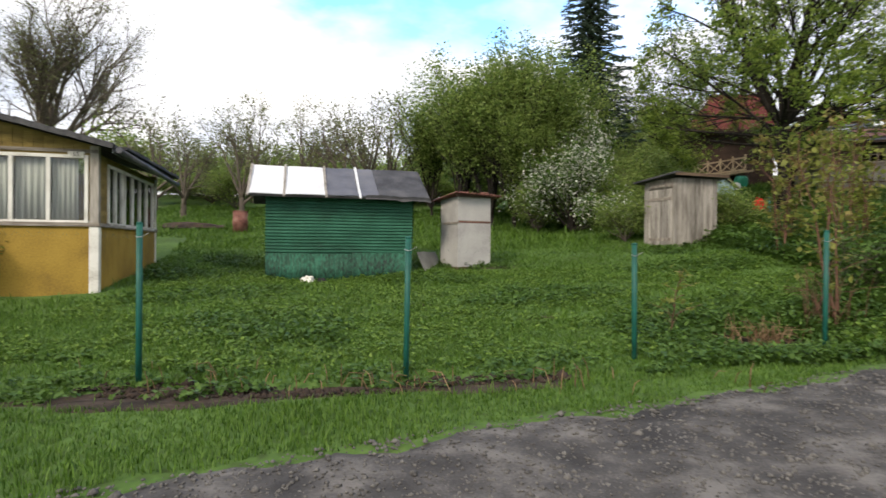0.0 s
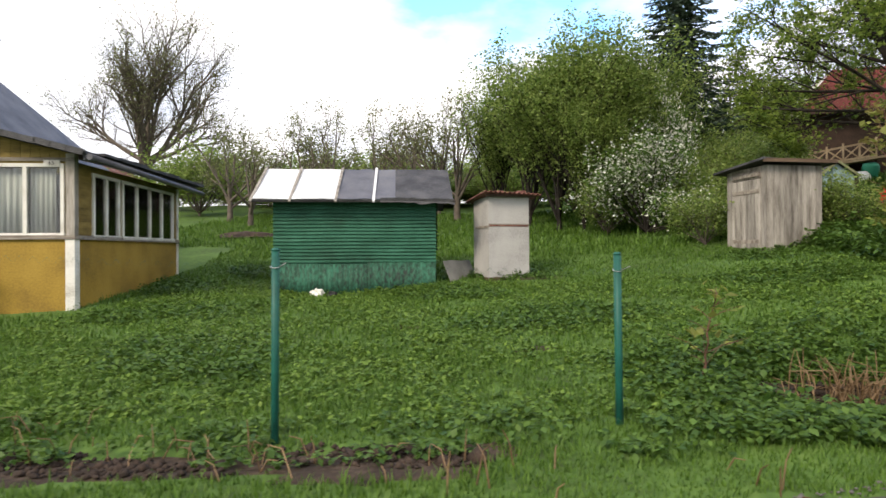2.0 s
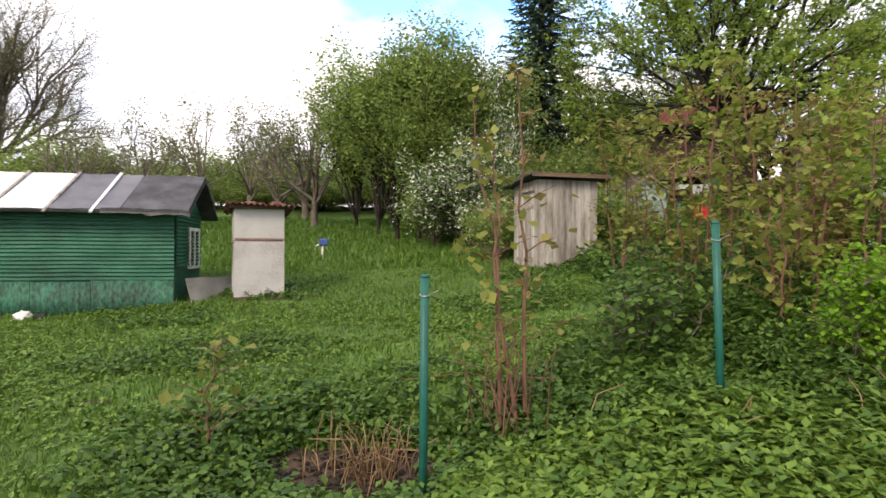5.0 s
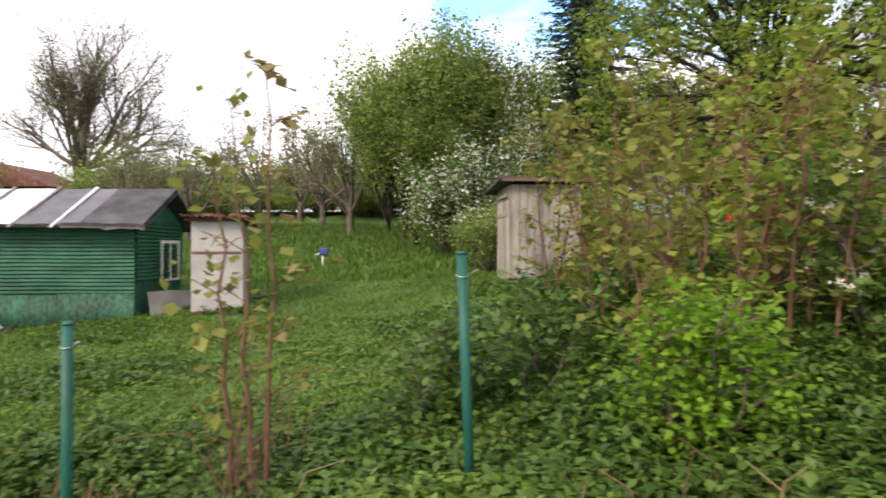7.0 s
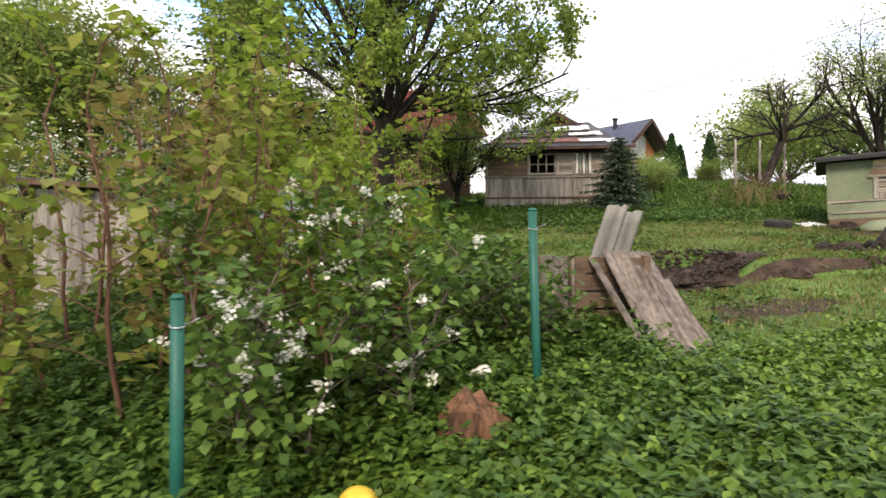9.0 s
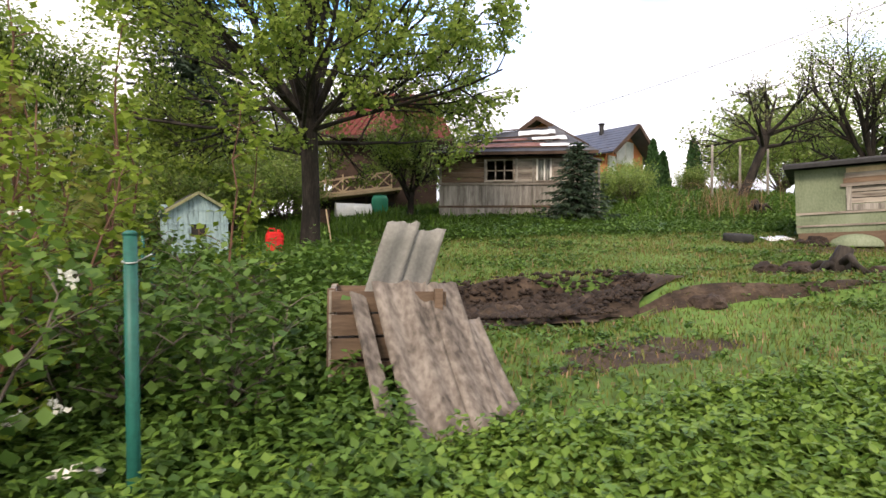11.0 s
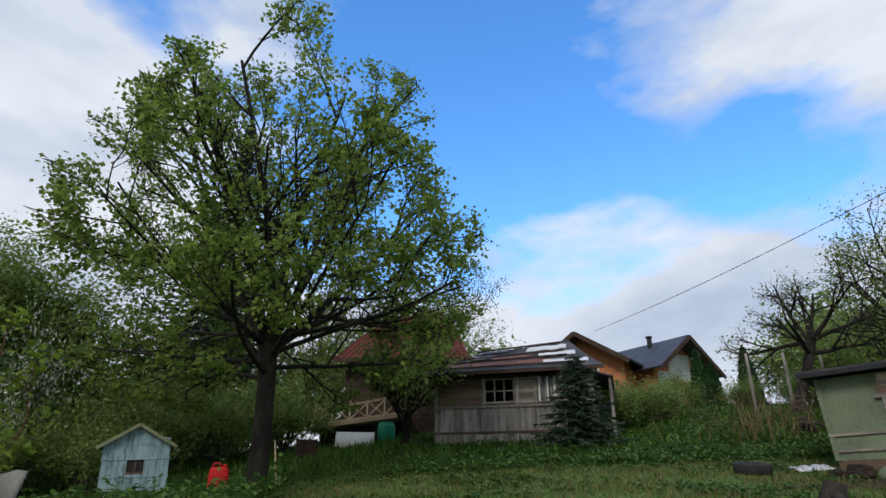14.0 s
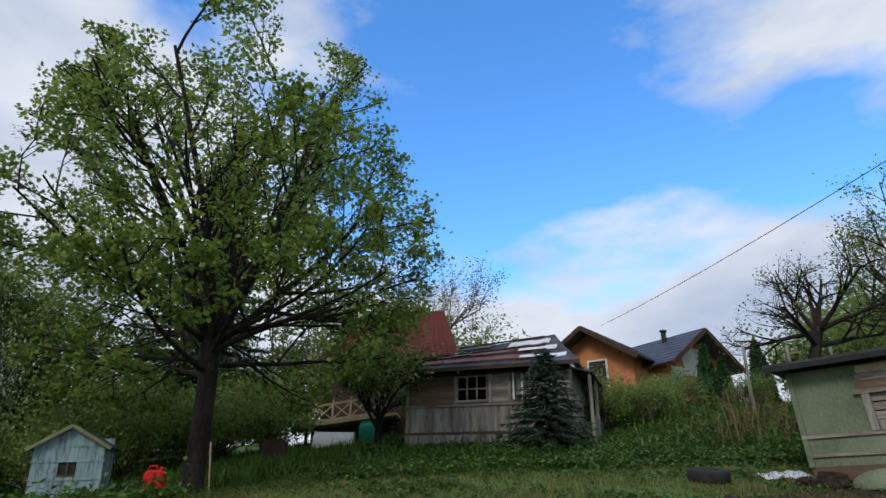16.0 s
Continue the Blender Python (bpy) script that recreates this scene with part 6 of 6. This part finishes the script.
# shrubs
bush = tree("shrub", 8.0, 33.0, "dense green shrub with small fresh leaves", 51, 0.15, 0.05, (16, 1.7, 2, 5, 0.6, 0.3), [(5200, 0.12, 0.2, "hazel")], category="shrub", bark="twig", group="shrubs")
for x, y, s, r in ((5.5, 31, 1.4, 20), (10.2, 32.5, 1.3, 70), (9.5, 27.0, 0.9, 33), (11.0, 29.5, 0.9, 100), (3.5, 29.5, 1.5, 140), (6.8, 35, 1.8, 210), (12.3, 35, 1.9, 250), (2.5, 33, 1.8, 300), (-15, 36, 1.5, 10), (-20, 34, 1.7, 80), (-6, 40, 1.6, 120), (-1.5, 38, 1.7, 170), (-11, 42, 1.8, 220), (-25, 38, 2, 260), (-12.0, 32, 1.0, 310),
                   (22.0, 26.8, 0.7, 15), (22.9, 28.5, 0.55, 65), (24.2, 28.0, 0.5, 115), (25.5, 29.5, 0.5, 165), (23.6, 26.6, 0.5, 215), (27.5, 28.5, 0.45, 265), (29.5, 28.0, 0.6, 315), (31, 30, 1.3, 5), (35, 32, 1.8, 50), (7.6, 17.6, 0.62, 95), (8.2, 16.9, 0.5, 140), (33, 24, 1.4, 190), (5.4, 17.9, 0.55, 230), (-30, 30, 2.0, 0), (-36, 38, 2.6, 40), (40, 38, 2.4, 80), (18, 44, 2.4, 120), (0, 46, 2.4, 160), (-8, 45, 2.2, 70), (-17, 44, 2.3, 110), (-25, 46, 2.6, 190), (-4, 43, 1.8, 230), (-13, 47, 2.5, 280), (3.3, 22.2, 0.75, 200), (5.6, 21.8, 0.8, 45), (6.8, 23.8, 0.9, 5), (8.2, 25.8, 1.0, 125), (7.9, 22.8, 0.6, 250), (9.2, 30.0, 1.2, 75), (-16, 40, 1.2, 15), (-13.5, 41, 1.1, 60), (-11, 39.5, 1.2, 110), (-8.5, 41, 1.2, 150), (-6.3, 39, 1.0, 200), (-3.5, 40.5, 1.2, 240), (-1, 41.5, 1.2, 290), (1.5, 40, 1.3, 330), (-19, 41, 1.3, 20)):
    c = copy_thing(bush, pose(x, y, gz(x, y) - 0.05, 0, 0, r))
    c.scale = (s, s, s * (0.62 if y > 35 and x < 6 else 1.0))


for k in range(22):
    x, y = -27 + 1.6 * k, 44.6 + 0.7 * math.sin(k * 2.3)
    s = 0.75 + 0.2 * math.sin(k * 1.7)
    c = copy_thing(bush, pose(x, y, gz(x, y) - 0.25, 0, 0, 67 * k))
    c.scale = (s, s, s * 0.8)


def thuja(x, y, H, seed):
    rng = np.random.default_rng(seed)
    t = thing("thuja", x, y, gz(x, y) - 0.05, 0, "narrow dark green clipped thuja", "shrub", "thujas on the bank")
    n = 4200
    u = rng.uniform(0, 1, n)
    a = rng.uniform(0, 6.28, n)
    r = 0.42 * (1 - u) ** 0.7 * H / 2 * rng.uniform(0.75, 1.05, n)
    P = np.stack([r * np.cos(a), r * np.sin(a), u * H], 1)
    V, Fc = leaves(P, 0.13, rng, 0.1, 0.6, -1.0)
    L = Limbs()
    L.add([(0, 0, 0), (0, 0, H * 0.8)], [0.05, 0.01], 6)
    L.mesh("trunk", "bark", t)
    fastmesh("crown", V, Fc, "thuja", t)


for i, (x, y, H) in enumerate(((26.9, 30.5, 2.3), (28.6, 30.0, 2.4), (27.7, 31.0, 1.8))):
    thuja(x, y, H, i)


def sapling(x, y, H, seed, stems, label, name="sapling", cnt=420, size=0.15, m="olive", spread=0.25, bark="redtwig", extra=None, cat="sapling"):
    """Thin upright stems with leaves in tiers."""
    rng = np.random.default_rng(seed)
    t = thing(name, x, y, gz(x, y) - 0.05, 0, label, cat, "saplings behind the fence" if name == "sapling" else "")
    L, tips = Limbs(), []
    for s in range(stems):
        a = rng.uniform(0, 6.28)
        d = np.array([math.cos(a) * spread * rng.uniform(0.2, 1), math.sin(a) * spread * rng.uniform(0.2, 1), 1.0])
        h = H * rng.uniform(0.7, 1.0)
        p = np.array([rng.normal(0, 0.12), rng.normal(0, 0.12), 0])
        n = 8
        pts = [p + d * h * i / n + np.array([rng.normal(0, 0.006), rng.normal(0, 0.006), 0]) * i for i in range(n + 1)]
        L.add(pts, np.linspace(0.016, 0.004, n + 1) * (0.6 + H / 4), 5)
        for i in range(2, n + 1):
            for q in range(3):
                b = rng.uniform(0, 6.28)
                ln = rng.uniform(0.15, 0.45) * (1.15 - i / n * 0.6)
                e = pts[i] + np.array([math.cos(b) * ln, math.sin(b) * ln, ln * 0.5])
                L.add([pts[i], (pts[i] + e) / 2 + np.array([0, 0, 0.02]), e], [0.005, 0.004, 0.002], 3)
                tips += [e, e * 0.6 + pts[i] * 0.4]
        tips += [pts[-1]] * 2
    L.mesh("stem", bark, t)
    foliage("crown", tips, cnt * stems, size, 0.06, m, t, rng, 0.65, 0.9, 0.35)
    if extra:
        T = np.asarray(tips)
        T = T[rng.permutation(len(T))[:extra[0] // 26]]
        a = rng.uniform(0, 6.28, len(T))
        D = np.stack([np.cos(a) * 0.75, np.sin(a) * 0.75, rng.uniform(-0.7, 0.4, len(T))], 1)
        u = rng.uniform(0, 0.13, (len(T), 26, 1))
        P = (T[:, None] + D[:, None] * u + rng.normal(0, 0.014, (len(T), 26, 3))).reshape(-1, 3)
        V, Fc = leaves(P, extra[1] * 0.55, rng, 0.2, 1.0, 0.0)
        fastmesh("blossom", V, Fc, extra[2], t)
    return t


LB = "thin maple sapling with reddish stem and olive young leaves"
for k, (x, y, H, st) in enumerate(((5.72, 8.1, 3.0, 1), (5.38, 8.3, 3.1, 2), (7.9, 11.2, 3.0, 3), (8.5, 10.3, 2.9, 3), (9.1, 10.9, 3.1, 3), (9.35, 10.0, 2.8, 2), (8.0, 9.6, 2.0, 2), (8.9, 12.4, 3.2, 3), (9.7, 12.0, 3.0, 3), (7.4, 12.6, 2.8, 3), (10.1, 11.1, 2.7, 2), (10.6, 12.6, 2.5, 2), (8.0, 13.8, 2.8, 3), (9.4, 14.2, 2.6, 3), (3.1, 7.9, 1.0, 1))):
    sapling(x, y, H, 60 + k, st, LB, m="olive" if k % 4 else "rust", cnt=(70 if k < 2 else 30 if k == 14 else 120), size=0.105)
for k, (x, y, H, st) in enumerate(((9.7, 10.6, 2.7, 2), (10.3, 10.8, 2.5, 3), (10.8, 11.3, 2.3, 3), (9.9, 11.6, 2.9, 3), (11.1, 10.4, 1.7, 2), (10.5, 9.9, 2.2, 2), (8.7, 9.5, 2.2, 2))):
    sapling(x, y, H, 170 + k, st, "young maple sapling with fresh yellow-green leaves", m="fresh", cnt=170, size=0.08)
for k, (x, y, H, st) in enumerate(((8.3, 12.0, 3.6, 2), (9.2, 11.6, 3.5, 2), (10.2, 12.4, 3.6, 3), (10.9, 13.0, 3.4, 3), (11.5, 13.6, 2.6, 2))):
    sapling(x, y, H, 190 + k, st, "tall young maple sapling with fresh yellow-green leaves", m="fresh", cnt=210, size=0.085)
for k, (x, y, H) in enumerate(((9.9, 9.9, 2.0), (10.5, 10.2, 1.9), (10.9, 9.7, 1.5), (10.2, 9.4, 1.4))):
    sapling(x, y, H, 90 + k, 4, "leafy bird cherry bush with white flower spikes", "bird_cherry", 200, 0.08, "cherry", 0.45, "twig", (620, 0.05, "white"), "shrub")
for k, (x, y, H) in enumerate(((10.9, 11.2, 1.2), (11.4, 10.9, 1.0), (11.3, 12.0, 1.2), (10.6, 13.2, 1.4), (11.9, 11.6, 1.0), (12.2, 10.6, 0.9), (7.2, 9.9, 1.0), (6.6, 9.3, 0.8))):
    sapling(x, y, H, 120 + k, 5, "tangled green bramble bush", "bramble", 150, 0.075, "weed", 0.6, "twig", None, "shrub")
for k, (x, y, H) in enumerate(((8.3, 8.3, 1.2), (8.5, 8.45, 1.0))):
    sapling(x, y, H, 140 + k, 6, "bright green currant bush", "currant_bush", 300, 0.05, "bright", 0.22, "twig", None, "shrub")
sapling(-8.2, 9.55, 1.25, 150, 6, "green climbing shrub before the yellow house", "house_shrub", 180, 0.08, "cherry", 0.35, "twig", None, "shrub")


# ---- grass and weeds ----
def blades(name, n, region, h, wdt, material, label, seed, dens=None, cat="grass"):
    """Bent blades, two triangles each."""
    rng = np.random.default_rng(seed)
    x, y = rng.uniform(region[0], region[1], n), rng.uniform(region[2], region[3], n)
    k = y > road_edge(x) - 0.05 + 0.12 * np.sin(x * 3.1) if dens is None else dens(x, y, rng)
    x, y = x[k], y[k]
    n = len(x)
    z = height(x, y) + rough(x, y) - 0.01
    a = rng.uniform(0, 6.28, n)
    hh = h * rng.lognormal(0, 0.35, n)
    tuft = 0.7 + 0.6 * (np.sin(x * 2.1 + np.sin(y * 1.7)) * np.sin(y * 2.6) * 0.5 + 0.5)
    hh = hh * tuft
    ww = wdt * rng.uniform(0.7, 1.3, n)
    lean = rng.uniform(0.15, 0.8, n) * hh
    c, s = np.cos(a), np.sin(a)
    P = np.stack([x, y, z], 1)
    S = np.stack([-s, c, np.zeros(n)], 1) * ww[:, None] / 2
    mid = P + np.stack([c * lean * 0.35, s * lean * 0.35, hh * 0.6], 1)
    tip = P + np.stack([c * lean, s * lean, hh], 1)
    V = np.stack([P - S, P + S, mid + S * 0.8, tip, mid - S * 0.8], 1).reshape(-1, 3)
    i = np.arange(n)[:, None] * 5
    Fc = np.concatenate([i + np.array([[0, 1, 2]]), i + np.array([[0, 2, 4]]), i + np.array([[4, 2, 3]])], 1).reshape(-1, 3)
    return tagged(fastmesh(name, V, Fc, material, None), label, cat, kind="stuff")


def lawn(x, y, rng):
    soil = (((x + 2.1) / 2.1) ** 2 + ((y - 5.10 - 0.17 * (x + 2.1)) / 0.40) ** 2 < 1) | (((x - 0.35) / 0.9) ** 2 + ((y - 5.58 - 0.2 * (x - 0.35)) / 0.40) ** 2 < 1) | (((x - 4.2) / 0.7) ** 2 + ((y - 7.95) / 0.36) ** 2 < 1)
    pit = ((x - 15.2) / 1.75) ** 2 + ((y - 13.8) / 1.05) ** 2 < 1
    house = (x < -6.45 - 0.27 * (y - 10)) & (y > 9.9 + 0.27 * (x + 6.6)) & (y < 20)
    near = ((x - 11.5) / 0.9) ** 2 + ((y - 20.6) / 1.4) ** 2 < 1
    return ~(near & (rng.uniform(0, 1, len(x)) < 0.7)) & (y > road_edge(x) + 0.10 * np.sin(x * 3.1) + 0.05 * np.sin(x * 9)) & ~((soil | pit) & (rng.uniform(0, 1, len(x)) < 0.985)) & ~house


blades("grass", 170000, (-7, 9, 3.0, 8.5), 0.05, 0.009, "grass", "short bright green lawn grass near the road", 1, lawn)
blades("grass", 110000, (-9, 9, 8.0, 20.0), 0.06, 0.016, "grass", "green lawn grass", 2, lawn)
blades("grass", 60000, (-16, 12, 18, 34), 0.13, 0.035, "grass", "green grass under the fruit trees", 3, lawn)
blades("grass", 150000, (9, 26, 8.0, 24.0), 0.05, 0.012, "slopegrass", "green grass of the slope", 4, lawn)
blades("grass", 40000, (9, 32, 22, 36), 0.16, 0.04, "grass", "long grass on the upper slope", 5, lawn)
blades("dry_grass", 9000, (13, 24, 10.5, 20), 0.06, 0.012, "dry", "dry blades in the grass of the slope", 6, lawn)


def leafy(name, n, region, h, size, material, label, seed, dens, cat="weeds", star=False):
    """Low leafy plants: a stalk's worth of leaves over each place."""
    rng = np.random.default_rng(seed)
    x, y = rng.uniform(region[0], region[1], n), rng.uniform(region[2], region[3], n)
    k = dens(x, y) > rng.uniform(0, 1, n)
    x, y = x[k], y[k]
    m = 12 if star else 7
    hh = h * rng.lognormal(0, 0.3, len(x))
    base = np.stack([x, y, height(x, y) + rough(x, y)], 1)
    P = np.repeat(base, m, 0)
    nn = len(P)
    f = rng.uniform(0.35, 1.0, nn)
    P = P + np.stack([rng.normal(0, size * 0.45, nn), rng.normal(0, size * 0.45, nn), np.repeat(hh, m) * f], 1)
    if star:
        P = np.repeat(P[::3], 3, 0)
    V, Fc = leaves(P, size, rng, 0.88 if star else 0.75, 0.72 if star else 0.75, 0.2)
    return tagged(fastmesh(name, V, Fc, material, None), label, cat, kind="stuff")


def bare_round_ball(x, y):
    return ((x - 10.5) / 0.36) ** 2 + ((y - 8.7) / 0.55) ** 2 > 1


def off_canes(x, y):
    return ((x - 4.2) / 0.72) ** 2 + ((y - 7.88) / 0.45) ** 2 > 1


def clump(x, y, s=1.0, o=0.0):
    return 0.5 + 0.5 * np.sin(x * 1.9 * s + 1.3 * np.sin(y * 1.5 * s + o)) * np.sin(y * 2.3 * s + o)


leafy("lawn_weeds", 30000, (-6, 8, 5.8, 14), 0.06, 0.05, "weedlight", "low round-leaved weeds in the lawn", 1, lambda x, y: off_canes(x, y) * clump(x, y) * 0.9 * (y > fence_line(x)))
leafy("lawn_weeds", 20000, (-8, 9, 6.2, 17), 0.09, 0.07, "weed", "patches of taller leafy weeds in the lawn", 11, lambda x, y: off_canes(x, y) * smooth(0.55, 0.85, clump(x, y, 0.55, 1.0)) * (y > fence_line(x) + 0.2) * ~((x < -6.3 - 0.27 * (y - 10)) & (y > 9.9 + 0.27 * (x + 6.6))))
leafy("ditch_weeds", 6000, (-6, 4, 4.7, 6.6), 0.10, 0.065, "weed", "dark green weeds along the ditch", 2, lambda x, y: off_canes(x, y) * (np.abs(y - fence_line(x) + 0.28) < 0.45) * 0.55 * clump(x, y, 2) ** 2)
leafy("weeds", 18000, (2, 8.5, 6.2, 10), 0.13, 0.07, "weed", "dark leafy weeds by the fence", 3, lambda x, y: off_canes(x, y) * smooth(2, 5, x) * smooth(10, 7.4, y) * (y > road_edge(x) + 0.3) * (0.35 + 0.65 * clump(x, y, 1.5)))
leafy("weeds", 34000, (7.5, 13.2, 7.4, 15), 0.24, 0.066, "weed", "rank dark green nettles among the bushes", 4, lambda x, y: bare_round_ball(x, y) * (y > road_edge(x) + 0.45) * smooth(15, 11, y) * (0.5 + 0.5 * clump(x, y, 1.5)), star=True)
leafy("ground_elder", 34000, (9.3, 18, 7.6, 11.2), 0.18, 0.058, "weedlight", "lush light green ground elder along the road", 5, lambda x, y: bare_round_ball(x, y) * (y > road_edge(x) + 0.5) * (y < 10.0 + 0.15 * (x - 13)) * smooth(18.5, 15, x) * (0.45 + 0.55 * clump(x, y, 1.2)), star=True)
leafy("ground_elder", 16000, (5, 10, 6.2, 7.9), 0.14, 0.07, "weedlight", "light green ground elder along the road", 6, lambda x, y: (y > road_edge(x) + 0.15) * (y < fence_line(x) + 0.1) * (0.4 + 0.6 * clump(x, y, 1.6)), star=True)
leafy("slope_weeds", 22000, (13, 27, 10.5, 24), 0.07, 0.062, "weed", "low weeds scattered over the slope", 7, lambda x, y: clump(x, y, 0.7) ** 2 * 0.8 * ((x - 21.6) ** 2 + (y - 17.9) ** 2 > 1.0) * (((x - 15.2) / 1.9) ** 2 + ((y - 13.8) / 1.2) ** 2 > 1))
leafy("slope_weeds", 15000, (15, 30, 20, 28), 0.16, 0.085, "weed", "weeds along the foot of the derelict house and bank", 8, lambda x, y: 0.25 + 0.7 * clump(x, y, 0.8))
leafy("slope_weeds", 9000, (7, 14, 11, 19), 0.30, 0.12, "weed", "high weeds behind the slabs", 9, lambda x, y: (0.3 + 0.7 * clump(x, y, 1.1)) * smooth(14, 12.3, x))


def canes(name, cx, cy, rx, ry, n, h, seed, label, material="dry"):
    rng = np.random.default_rng(seed)
    L = Limbs()
    for i in range(n):
        x, y = cx + rng.normal(0, rx), cy + rng.normal(0, ry)
        a, l_ = rng.uniform(0, 6.28), h * rng.uniform(0.5, 1.2)
        le = rng.uniform(0.1, 0.9)
        z = gz(x, y)
        p1 = (x + math.cos(a) * l_ * le * 0.4, y + math.sin(a) * l_ * le * 0.4, z + l_ * 0.6)
        p2 = (x + math.cos(a) * l_ * le, y + math.sin(a) * l_ * le, z + l_ * (1 - le * 0.5))
        L.add([(x, y, z), p1, p2], [0.006, 0.005, 0.003], 4)
    return tagged(L.mesh(name, material, None), label, "dry stalks", kind="stuff")


canes("dry_canes", 4.28, 7.95, 0.26, 0.12, 90, 0.45, 1, "bundle of dry brown canes on bare soil")
canes("dry_canes", 7.7, 7.55, 0.9, 0.25, 26, 0.55, 2, "dry bent stalks among the weeds")
canes("dry_canes", 5.4, 8.3, 0.15, 0.15, 30, 0.9, 3, "dry stalks round a sapling", "redtwig")
canes("dry_canes", 24.5, 22.5, 0.8, 0.5, 120, 1.3, 4, "dry reed-like stalks on the bank")
canes("dry_canes", -0.5, 5.45, 1.8, 0.2, 60, 0.25, 5, "dry stalks in the ditch")
